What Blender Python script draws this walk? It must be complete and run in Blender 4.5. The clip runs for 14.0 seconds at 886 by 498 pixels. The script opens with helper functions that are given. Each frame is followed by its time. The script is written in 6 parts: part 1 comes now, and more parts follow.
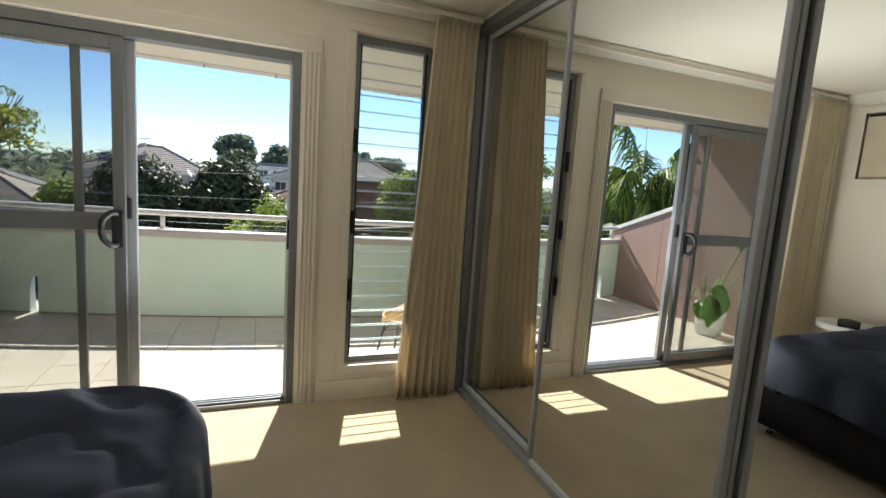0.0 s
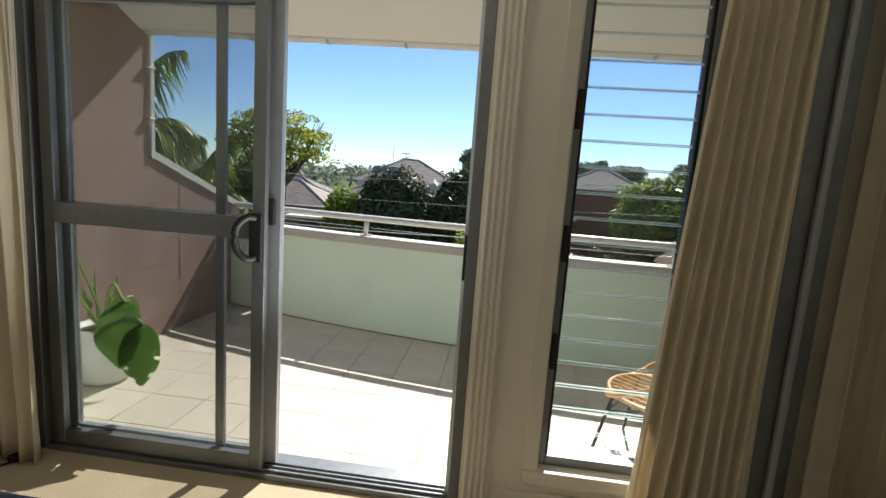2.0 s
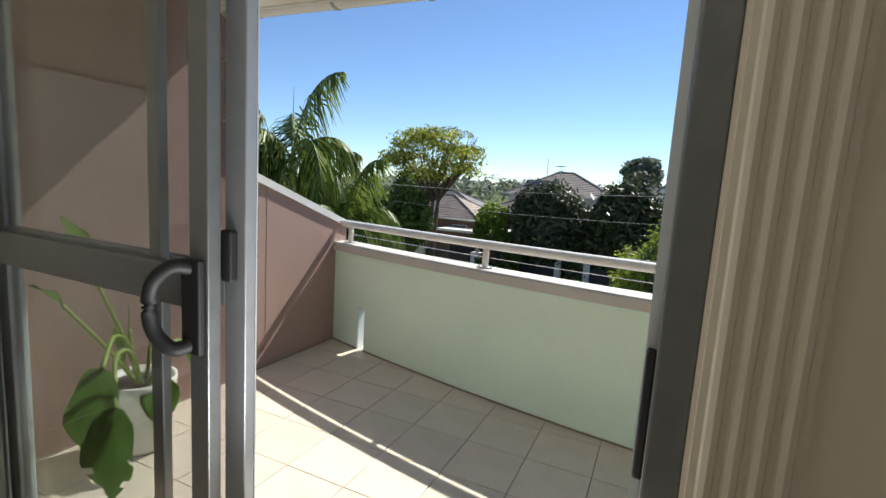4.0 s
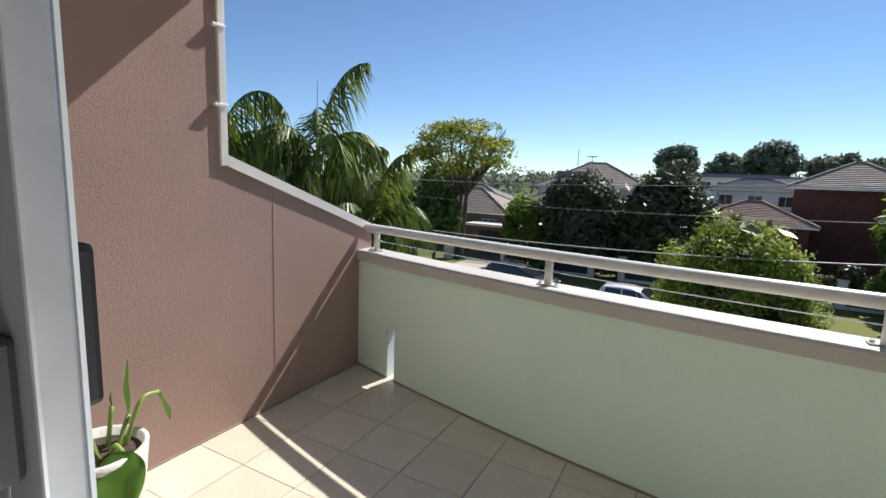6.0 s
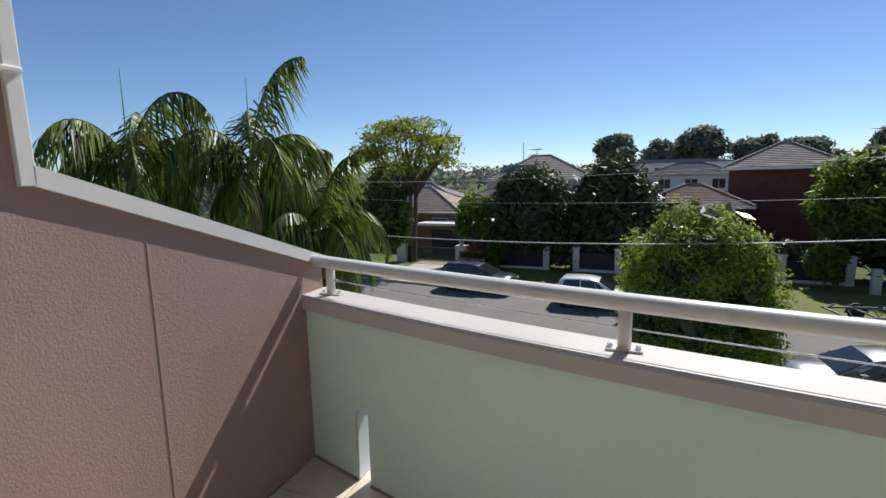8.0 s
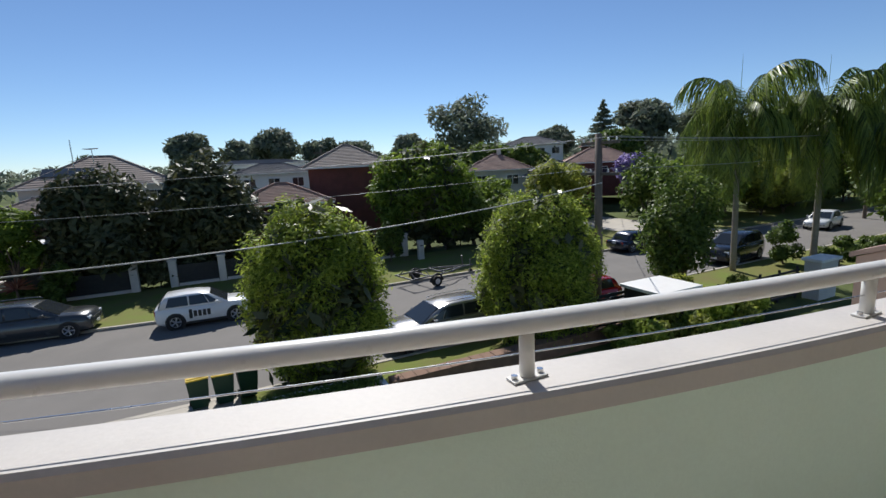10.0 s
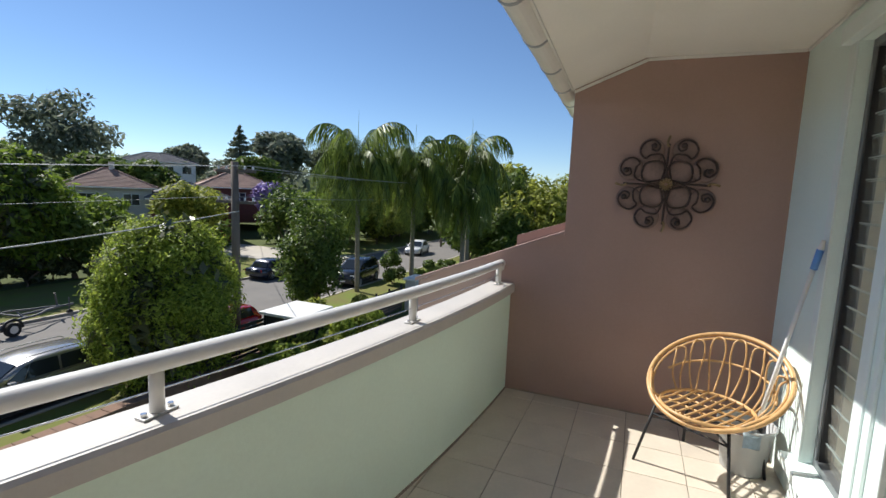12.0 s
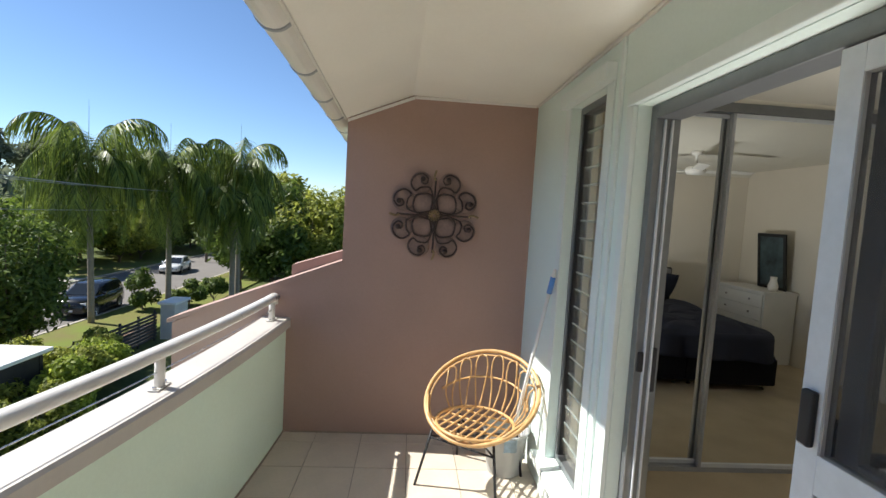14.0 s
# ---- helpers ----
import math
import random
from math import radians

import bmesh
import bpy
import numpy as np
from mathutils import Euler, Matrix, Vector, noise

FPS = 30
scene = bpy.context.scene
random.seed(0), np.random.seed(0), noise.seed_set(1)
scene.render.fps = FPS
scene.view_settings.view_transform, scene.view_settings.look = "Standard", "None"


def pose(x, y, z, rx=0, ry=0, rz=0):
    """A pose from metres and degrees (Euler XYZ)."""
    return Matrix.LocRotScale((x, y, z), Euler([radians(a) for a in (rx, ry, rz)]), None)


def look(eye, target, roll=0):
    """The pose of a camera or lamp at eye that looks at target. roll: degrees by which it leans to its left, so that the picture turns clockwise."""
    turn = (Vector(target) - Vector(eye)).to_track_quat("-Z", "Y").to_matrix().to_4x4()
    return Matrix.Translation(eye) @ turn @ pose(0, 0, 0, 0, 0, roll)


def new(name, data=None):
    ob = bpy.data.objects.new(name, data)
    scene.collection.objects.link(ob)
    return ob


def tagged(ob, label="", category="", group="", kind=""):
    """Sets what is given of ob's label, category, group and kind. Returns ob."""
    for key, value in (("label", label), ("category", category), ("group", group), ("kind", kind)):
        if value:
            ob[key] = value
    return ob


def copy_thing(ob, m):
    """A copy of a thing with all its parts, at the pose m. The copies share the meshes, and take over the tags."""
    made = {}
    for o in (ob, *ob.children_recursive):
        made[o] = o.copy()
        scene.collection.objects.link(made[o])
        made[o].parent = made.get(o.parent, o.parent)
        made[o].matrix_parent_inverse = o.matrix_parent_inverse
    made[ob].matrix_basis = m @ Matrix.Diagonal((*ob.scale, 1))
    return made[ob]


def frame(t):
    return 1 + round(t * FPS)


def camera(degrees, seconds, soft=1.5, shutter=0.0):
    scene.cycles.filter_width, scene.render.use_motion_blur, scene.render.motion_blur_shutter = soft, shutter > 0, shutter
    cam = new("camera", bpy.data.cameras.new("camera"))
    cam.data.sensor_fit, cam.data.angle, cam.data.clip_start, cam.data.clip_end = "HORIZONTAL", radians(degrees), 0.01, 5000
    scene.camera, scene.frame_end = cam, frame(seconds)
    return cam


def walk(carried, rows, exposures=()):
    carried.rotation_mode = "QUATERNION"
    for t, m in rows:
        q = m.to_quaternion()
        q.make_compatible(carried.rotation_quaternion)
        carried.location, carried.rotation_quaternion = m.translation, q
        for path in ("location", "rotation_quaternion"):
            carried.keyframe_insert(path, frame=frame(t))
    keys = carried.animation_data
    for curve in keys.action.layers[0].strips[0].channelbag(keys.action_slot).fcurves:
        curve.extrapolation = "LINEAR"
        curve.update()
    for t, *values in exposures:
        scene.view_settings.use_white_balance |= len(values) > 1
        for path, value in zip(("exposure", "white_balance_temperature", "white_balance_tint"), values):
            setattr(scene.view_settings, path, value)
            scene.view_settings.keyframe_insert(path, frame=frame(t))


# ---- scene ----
cam = camera(86.5, 14.0)
PATH = [
    (0, (-1.312, -2.836, 1.368), (-0.584, -0.991, 1.113), 3.9),
    (0.5, (-1.232, -2.565, 1.341), (-0.708, -0.649, 1.110), 4.2),
    (1, (-1.107, -2.293, 1.324), (-0.820, -0.330, 1.070), 4.3),
    (1.5, (-1.049, -2.019, 1.319), (-1.016, -0.034, 1.070), 4.1),
    (2, (-1.042, -1.716, 1.320), (-1.254, 0.252, 1.039), 4.1),
    (2.5, (-1.019, -1.394, 1.311), (-1.441, 0.541, 1.029), 3.5),
    (3, (-1.027, -1.099, 1.321), (-1.596, 0.802, 1.076), 3.7),
    (3.5, (-1.101, -0.803, 1.322), (-1.838, 1.034, 1.037), 3.5),
    (4, (-1.158, -0.546, 1.318), (-1.986, 1.255, 1.053), 3.6),
    (4.2, (-1.174, -0.459, 1.319), (-2.017, 1.334, 1.044), 4.0),
    (6.3, (-1.627, 0.111, 1.318), (-2.567, 1.851, 1.025), 1.9),
    (6.5, (-1.677, 0.179, 1.318), (-2.619, 1.922, 1.043), 1.8),
    (7, (-1.819, 0.406, 1.302), (-2.763, 2.148, 1.031), 1.4),
    (7.2, (-1.883, 0.520, 1.310), (-2.824, 2.261, 1.022), 1.1),
    (9.3, (-2.668, 1.215, 1.350), (-2.470, 3.182, 1.048), -3.9),
    (9.5, (-2.738, 1.286, 1.350), (-2.346, 3.221, 1.034), -3.7),
    (10, (-2.877, 1.377, 1.374), (-2.033, 3.156, 1.023), -2.8),
    (10.5, (-3.018, 1.444, 1.371), (-1.808, 3.007, 1.066), -1.4),
    (11, (-3.058, 1.351, 1.416), (-1.548, 2.625, 1.106), 0.2),
    (11.5, (-3.036, 1.223, 1.430), (-1.310, 2.191, 1.144), 1.9),
    (12, (-3.078, 1.111, 1.479), (-1.241, 1.864, 1.237), 2.5),
    (12.5, (-3.097, 1.058, 1.520), (-1.187, 1.617, 1.324), 3.1),
    (13, (-3.067, 1.045, 1.534), (-1.093, 1.328, 1.378), 3.9),
    (13.5, (-3.039, 1.051, 1.578), (-1.047, 1.152, 1.426), 4.0),
    (14, (-2.946, 1.126, 1.608), (-0.957, 0.982, 1.458), 3.4),
]
walk(cam, [(t, look(eye, target, roll)) for t, eye, target, roll in PATH], exposures=[(0, 1.32, 6350, 8), (1.5, 1.05, 6350, 8), (2.5, 0.78, 6350, 8), (3.5, 0.70, 6350, 8), (4.2, 0.74, 6350, 8), (6.5, 0.40, 6300, 10), (9.5, 0.15, 6150, 10), (11, 0.22, 6150, 10), (12, 0.46, 6250, 9), (12.5, 0.55, 6250, 9), (14, 0.82, 6350, 9)])

# ---- world, sun ----
SUN_DIR = Vector((0.24, 1.0, 1.04)).normalized()
world = bpy.data.worlds.new("world")
scene.world = world
world.use_nodes = True
wn = world.node_tree.nodes
sky = wn.new("ShaderNodeTexSky")
sky.sky_type = 'NISHITA'
sky.sun_disc = False
sky.sun_elevation = math.asin(SUN_DIR.z)
sky.sun_rotation = math.atan2(SUN_DIR.x, SUN_DIR.y)
sky.air_density, sky.dust_density, sky.ozone_density = 0.8, 0.0, 4.5
world.node_tree.links.new(sky.outputs[0], wn["Background"].inputs[0])
wn["Background"].inputs[1].default_value = 0.09
sun_data = bpy.data.lights.new("sun", 'SUN')
sun_data.energy, sun_data.angle, sun_data.color = 5.0, radians(0.53), (1.0, 0.95, 0.87)
sun = new("sun", sun_data)
sun.matrix_basis = look(SUN_DIR * 60, (0, 0, 0))

# lamp added low in the open door, standing in for bounced daylight
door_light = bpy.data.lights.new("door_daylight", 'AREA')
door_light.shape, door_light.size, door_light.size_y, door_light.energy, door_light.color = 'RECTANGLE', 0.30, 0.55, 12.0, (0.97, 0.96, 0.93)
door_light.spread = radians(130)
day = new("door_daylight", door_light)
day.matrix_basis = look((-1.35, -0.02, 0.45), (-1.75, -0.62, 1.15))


# ---- materials ----
def mat(name, col, rough=0.6, metal=0.0, scale=8.0, vary=0.12, col2=None, bump=0.0, bscale=None, fine=60.0, per=0.0, spec=0.5, trans=0.0, coords="Object", stretch=None, backlit=0.0):
    """A surface with variation at two scales: broad mottling and fine grain, with optional relief and difference piece by piece."""
    m = bpy.data.materials.new(name)
    m.use_nodes = True
    nt = m.node_tree
    n, l = nt.nodes, nt.links
    b = n["Principled BSDF"]
    b.inputs["Roughness"].default_value, b.inputs["Metallic"].default_value = rough, metal
    b.inputs["Specular IOR Level"].default_value = spec
    b.inputs["Transmission Weight"].default_value = trans
    tc = n.new("ShaderNodeTexCoord")
    co = tc.outputs[coords]
    if stretch:
        mp = n.new("ShaderNodeMapping")
        mp.inputs["Scale"].default_value = stretch
        l.new(co, mp.inputs["Vector"])
        co = mp.outputs[0]
    big, small = n.new("ShaderNodeTexNoise"), n.new("ShaderNodeTexNoise")
    big.inputs["Scale"].default_value, big.inputs["Detail"].default_value = scale, 4
    small.inputs["Scale"].default_value, small.inputs["Detail"].default_value = fine, 3
    l.new(co, big.inputs["Vector"]), l.new(co, small.inputs["Vector"])
    mix = n.new("ShaderNodeMath")
    mix.operation = 'MULTIPLY_ADD'
    l.new(big.outputs[0], mix.inputs[0])
    mix.inputs[1].default_value = 0.7
    sc = n.new("ShaderNodeMath")
    sc.operation = 'MULTIPLY'
    sc.inputs[1].default_value = 0.3
    l.new(small.outputs[0], sc.inputs[0]), l.new(sc.outputs[0], mix.inputs[2])
    ramp = n.new("ShaderNodeValToRGB")
    e = ramp.color_ramp.elements
    lo = col2 or tuple(c * (1 - vary) for c in col)
    hi = tuple(min(1, c * (1 + vary)) for c in col) if not col2 else col
    e[0].position, e[1].position = 0.32, 0.68
    e[0].color, e[1].color = (*lo, 1), (*hi, 1)
    l.new(mix.outputs[0], ramp.inputs[0])
    out = ramp.outputs[0]
    if per:
        oi, hs = n.new("ShaderNodeObjectInfo"), n.new("ShaderNodeHueSaturation")
        mr = n.new("ShaderNodeMapRange")
        mr.inputs["To Min"].default_value, mr.inputs["To Max"].default_value = 1 - per, 1 + per
        l.new(oi.outputs["Random"], mr.inputs["Value"]), l.new(mr.outputs[0], hs.inputs["Value"])
        l.new(out, hs.inputs["Color"])
        out = hs.outputs[0]
    l.new(out, b.inputs["Base Color"])
    rr = n.new("ShaderNodeMapRange")
    rr.inputs["To Min"].default_value, rr.inputs["To Max"].default_value = max(0, rough - 0.08), min(1, rough + 0.08)
    l.new(big.outputs[0], rr.inputs["Value"]), l.new(rr.outputs[0], b.inputs["Roughness"])
    if bump:
        bn, bt = n.new("ShaderNodeBump"), n.new("ShaderNodeTexNoise")
        bt.inputs["Scale"].default_value, bt.inputs["Detail"].default_value = bscale or fine, 4
        l.new(co, bt.inputs["Vector"])
        bn.inputs["Strength"].default_value, bn.inputs["Distance"].default_value = bump, 0.01
        l.new(bt.outputs[0], bn.inputs["Height"]), l.new(bn.outputs[0], b.inputs["Normal"])
    if backlit:
        tr, ms = n.new("ShaderNodeBsdfTranslucent"), n.new("ShaderNodeMixShader")
        l.new(out, tr.inputs["Color"])
        ms.inputs[0].default_value = backlit
        l.new(b.outputs[0], ms.inputs[1]), l.new(tr.outputs[0], ms.inputs[2])
        l.new(ms.outputs[0], n["Material Output"].inputs[0])
    return m


def leaf_mat(name, dark, light, rough=0.45, backlit=0.3):
    """Foliage that differs leaf by leaf."""
    m = mat(name, light, rough, scale=3, backlit=backlit, spec=0.3)
    n, l = m.node_tree.nodes, m.node_tree.links
    g, r = n.new("ShaderNodeNewGeometry"), n.new("ShaderNodeValToRGB")
    r.color_ramp.elements[0].color, r.color_ramp.elements[1].color = (*dark, 1), (*light, 1)
    l.new(g.outputs["Random Per Island"], r.inputs[0])
    l.new(r.outputs[0], n["Principled BSDF"].inputs["Base Color"])
    for node in n:
        if node.type == 'BSDF_TRANSLUCENT':
            l.new(r.outputs[0], node.inputs["Color"])
    return m


def glass(name, tint=(0.97, 0.985, 0.98), rough=0.0, mirror=0.10):
    """Thin clear glass: sees straight through, with a Fresnel gloss."""
    m = bpy.data.materials.new(name)
    m.use_nodes = True
    n, l = m.node_tree.nodes, m.node_tree.links
    n.remove(n["Principled BSDF"])
    t, g, x, f = n.new("ShaderNodeBsdfTransparent"), n.new("ShaderNodeBsdfGlossy"), n.new("ShaderNodeMixShader"), n.new("ShaderNodeLayerWeight")
    t.inputs[0].default_value, g.inputs["Roughness"].default_value, f.inputs[0].default_value = (*tint, 1), rough, 0.5
    pw, ad = n.new("ShaderNodeMath"), n.new("ShaderNodeMath")
    pw.operation, ad.operation = 'POWER', 'MULTIPLY_ADD'
    pw.inputs[1].default_value, ad.inputs[1].default_value, ad.inputs[2].default_value = 4.0, 0.5, 0.02
    l.new(f.outputs["Facing"], pw.inputs[0]), l.new(pw.outputs[0], ad.inputs[0])
    l.new(ad.outputs[0], x.inputs[0]), l.new(t.outputs[0], x.inputs[1]), l.new(g.outputs[0], x.inputs[2])
    l.new(x.outputs[0], n["Material Output"].inputs[0])
    return m


def mesh_screen(name, cover=0.3):
    m = bpy.data.materials.new(name)
    m.use_nodes = True
    n, l = m.node_tree.nodes, m.node_tree.links
    b = n["Principled BSDF"]
    b.inputs["Base Color"].default_value, b.inputs["Roughness"].default_value = (0.03, 0.03, 0.035, 1), 0.6
    t, x = n.new("ShaderNodeBsdfTransparent"), n.new("ShaderNodeMixShader")
    x.inputs[0].default_value = cover
    l.new(t.outputs[0], x.inputs[1]), l.new(b.outputs[0], x.inputs[2]), l.new(x.outputs[0], n["Material Output"].inputs[0])
    return m


M_CREAM = mat("cream_wall_paint", (0.80, 0.735, 0.63), 0.6, scale=2, vary=0.03, bump=0.05, bscale=120)
M_TRIM = mat("cream_gloss_trim", (0.77, 0.71, 0.61), 0.4, scale=3, vary=0.03)
M_CEIL = mat("ceiling_paint", (0.78, 0.75, 0.66), 0.8, scale=2, vary=0.02)
M_CARPET = mat("beige_carpet", (0.52, 0.43, 0.30), 0.95, scale=3, vary=0.10, bump=0.6, bscale=260, fine=220, spec=0.1)
M_MINT = mat("mint_render", (0.73, 0.87, 0.765), 0.75, scale=1.5, vary=0.05, bump=0.15, bscale=140)
M_AQUA = mat("pale_aqua_render", (0.76, 0.87, 0.83), 0.75, scale=1.5, vary=0.04, bump=0.1, bscale=140)
M_MINTTRIM = mat("pale_mint_trim", (0.76, 0.84, 0.82), 0.5, scale=3, vary=0.04)
M_PINK = mat("mauve_brown_render", (0.385, 0.26, 0.22), 0.85, scale=1.6, vary=0.07, bump=0.20, bscale=145, fine=75)
M_WHITE = mat("white_paint", (0.80, 0.78, 0.74), 0.4, scale=5, vary=0.04)
M_CAP = mat("parapet_cap_paint", (0.50, 0.47, 0.44), 0.6, scale=4, vary=0.07, bump=0.08, bscale=60)
M_RAIL = mat("white_powdercoat", (0.68, 0.66, 0.62), 0.3, scale=12, vary=0.04)
M_SOFFIT = mat("soffit_paint", (0.92, 0.89, 0.82), 0.75, scale=2, vary=0.03)
M_TILE = mat("beige_floor_tile", (0.64, 0.565, 0.465), 0.42, scale=5, vary=0.07, per=0.06, fine=40, bump=0.06, bscale=30)
M_GROUT = mat("grout", (0.30, 0.25, 0.20), 0.9, scale=6, vary=0.2)
M_ALU = mat("grey_aluminium", (0.22, 0.23, 0.24), 0.42, metal=0.6, scale=20, vary=0.08)
M_ALULIGHT = mat("silver_aluminium", (0.70, 0.74, 0.78), 0.4, metal=0.2, scale=20, vary=0.05)
M_ALUMID = mat("satin_aluminium", (0.42, 0.44, 0.47), 0.42, metal=0.4, scale=20, vary=0.06)
M_BLACK = mat("black_plastic", (0.015, 0.015, 0.017), 0.6, scale=20, vary=0.2)
M_STEEL = mat("stainless_steel", (0.6, 0.6, 0.6), 0.25, metal=1.0, scale=30, vary=0.06)
M_GLASS = glass("clear_glass")
M_LOUVRE = glass("louvre_glass", (0.96, 0.985, 0.98))
# cream diffuse mixed into the blade glass, imitating curtain and reflections in it
_n, _l = M_LOUVRE.node_tree.nodes, M_LOUVRE.node_tree.links
_d, _x, _s = _n.new("ShaderNodeBsdfDiffuse"), _n.new("ShaderNodeMixShader"), _n["Material Output"].inputs[0].links[0].from_socket
_d.inputs[0].default_value, _x.inputs[0].default_value = (0.80, 0.76, 0.66, 1), 0.07
_l.new(_s, _x.inputs[1]), _l.new(_d.outputs[0], _x.inputs[2]), _l.new(_x.outputs[0], _n["Material Output"].inputs[0])
M_ALUDIM = mat("worn_print", (0.30, 0.31, 0.33), 0.5, metal=0.4, scale=20, vary=0.1)
M_EDGE = mesh_screen("ground_glass_edge", 0.5)
_n, _l = M_EDGE.node_tree.nodes, M_EDGE.node_tree.links
_t = _n.new("ShaderNodeBsdfTranslucent")
_t.inputs[0].default_value = (0.86, 0.95, 0.97, 1)
_l.new(_t.outputs[0], _n["Mix Shader"].inputs[2])
M_MESH = mesh_screen("fly_screen_mesh")
M_MIRROR = mat("mirror_silver", (0.86, 0.88, 0.87), 0.0, metal=1.0, scale=1, vary=0.0)
M_MIRROR.node_tree.nodes["Principled BSDF"].inputs["Roughness"].default_value = 0.0
for lk in list(M_MIRROR.node_tree.links):
    if lk.to_socket.name == "Roughness":
        M_MIRROR.node_tree.links.remove(lk)
M_CURTAIN = mat("cream_curtain_cloth", (0.85, 0.755, 0.58), 0.9, scale=6, vary=0.06, fine=300, bump=0.15, bscale=400, spec=0.1, backlit=0.3)
M_DOONA = mat("navy_bed_linen", (0.032, 0.036, 0.056), 0.85, scale=5, vary=0.18, fine=200, bump=0.35, bscale=14, spec=0.2)
M_BASE = mat("black_bed_base", (0.012, 0.012, 0.014), 0.8, scale=10, vary=0.2, spec=0.2)
M_SHEET = mat("grey_mattress_cloth", (0.35, 0.34, 0.36), 0.9, scale=10, vary=0.08)
M_WOOD = mat("pale_timber", (0.42, 0.27, 0.14), 0.5, scale=6, vary=0.2, stretch=(1, 1, 0.15))
M_RATTAN = mat("honey_rattan", (0.60, 0.36, 0.15), 0.4, scale=25, vary=0.18, fine=120)
M_POT = mat("white_ribbed_ceramic", (0.72, 0.70, 0.66), 0.5, scale=10, vary=0.05, bump=0.3, bscale=90)
M_SOIL = mat("potting_soil", (0.06, 0.04, 0.03), 0.95, scale=30, vary=0.4, bump=0.8)
M_BUCKET = mat("grey_plastic", (0.42, 0.43, 0.43), 0.5, scale=10, vary=0.05)
M_BLUE = mat("blue_plastic", (0.10, 0.25, 0.60), 0.4, scale=10, vary=0.08)
M_ART = mat("dark_bronze_iron", (0.07, 0.047, 0.04), 0.55, metal=0.4, scale=25, vary=0.3)


# ---- mesh helpers ----
def thing(name, label="", category="", group="", kind="", m=None):
    ob = new(name)
    ob.empty_display_size = 0.1
    if m:
        ob.matrix_basis = m
    return tagged(ob, label, category, group, kind)


def part(name, bm, material, parent=None, label="", smooth=False):
    """Links a bmesh as one mesh object under a thing or a part."""
    me = bpy.data.meshes.new(name)
    bm.to_mesh(me)
    bm.free()
    me.materials.append(material)
    if smooth:
        me.shade_smooth()
    ob = new(name, me)
    ob.parent = parent
    if label:
        ob["label"] = label
    return ob


def put(name, me, m, parent):
    """Another object on a shared mesh."""
    ob = new(name, me)
    ob.parent = parent
    ob.matrix_basis = m
    return ob


def box(bm, x0, x1, y0, y1, z0, z1, bevel=0.0):
    g = bmesh.ops.create_cube(bm, size=1.0, matrix=Matrix.LocRotScale(((x0 + x1) / 2, (y0 + y1) / 2, (z0 + z1) / 2), None, (x1 - x0, y1 - y0, z1 - z0)))
    if bevel:
        es = list({e for v in g["verts"] for e in v.link_edges})
        bmesh.ops.bevel(bm, geom=es, offset=bevel, segments=2, affect='EDGES', profile=0.5)
    return bm


def boxes(*rows, bevel=0.0):
    bm = bmesh.new()
    for r in rows:
        box(bm, *r, bevel=bevel)
    return bm


def tube(bm, pts, r, n=10, closed=False, flat=1.0):
    """A round (or flattened) tube along points. r: one radius, or one a point."""
    pts = [Vector(p) for p in pts]
    rs = r if isinstance(r, (list, tuple)) else [r] * len(pts)
    rings = []
    up = Vector((0, 0, 1))
    for i, p in enumerate(pts):
        a = pts[i - 1] if (i or closed) else p
        b = pts[(i + 1) % len(pts)] if (i < len(pts) - 1 or closed) else p
        d = (b - a).normalized()
        side = d.cross(up)
        if side.length < 1e-3:
            side = d.cross(Vector((0, 1, 0)))
        side.normalize()
        top = side.cross(d).normalized()
        rings.append([bm.verts.new(p + rs[i] * (math.cos(2 * math.pi * k / n) * side + flat * math.sin(2 * math.pi * k / n) * top)) for k in range(n)])
    for i in range(len(rings) - (0 if closed else 1)):
        a, b = rings[i], rings[(i + 1) % len(rings)]
        for k in range(n):
            bm.faces.new((a[k], a[(k + 1) % n], b[(k + 1) % n], b[k]))
    if not closed:
        bm.faces.new(list(reversed(rings[0])))
        bm.faces.new(rings[-1])
    return bm


def lathe(bm, prof, n=24, cx=0.0, cy=0.0):
    """Turns a profile of (radius, height) round the upright through cx, cy."""
    rings = [[bm.verts.new((cx + max(r, 1e-4) * math.cos(2 * math.pi * k / n), cy + max(r, 1e-4) * math.sin(2 * math.pi * k / n), z)) for k in range(n)] for r, z in prof]
    for a, b in zip(rings, rings[1:]):
        for k in range(n):
            bm.faces.new((a[k], a[(k + 1) % n], b[(k + 1) % n], b[k]))
    return bm


def prism(bm, poly, axis, a, b):
    """A polygon pushed along an axis from a to b. poly holds the two other coordinates in order."""
    def v(p, q):
        return {"x": (q, p[0], p[1]), "y": (p[0], q, p[1]), "z": (p[0], p[1], q)}[axis]
    A, B = [bm.verts.new(v(p, a)) for p in poly], [bm.verts.new(v(p, b)) for p in poly]
    bm.faces.new(A), bm.faces.new(list(reversed(B)))
    for k in range(len(poly)):
        j = (k + 1) % len(poly)
        bm.faces.new((A[j], A[k], B[k], B[j]))
    bmesh.ops.recalc_face_normals(bm, faces=bm.faces)
    return bm


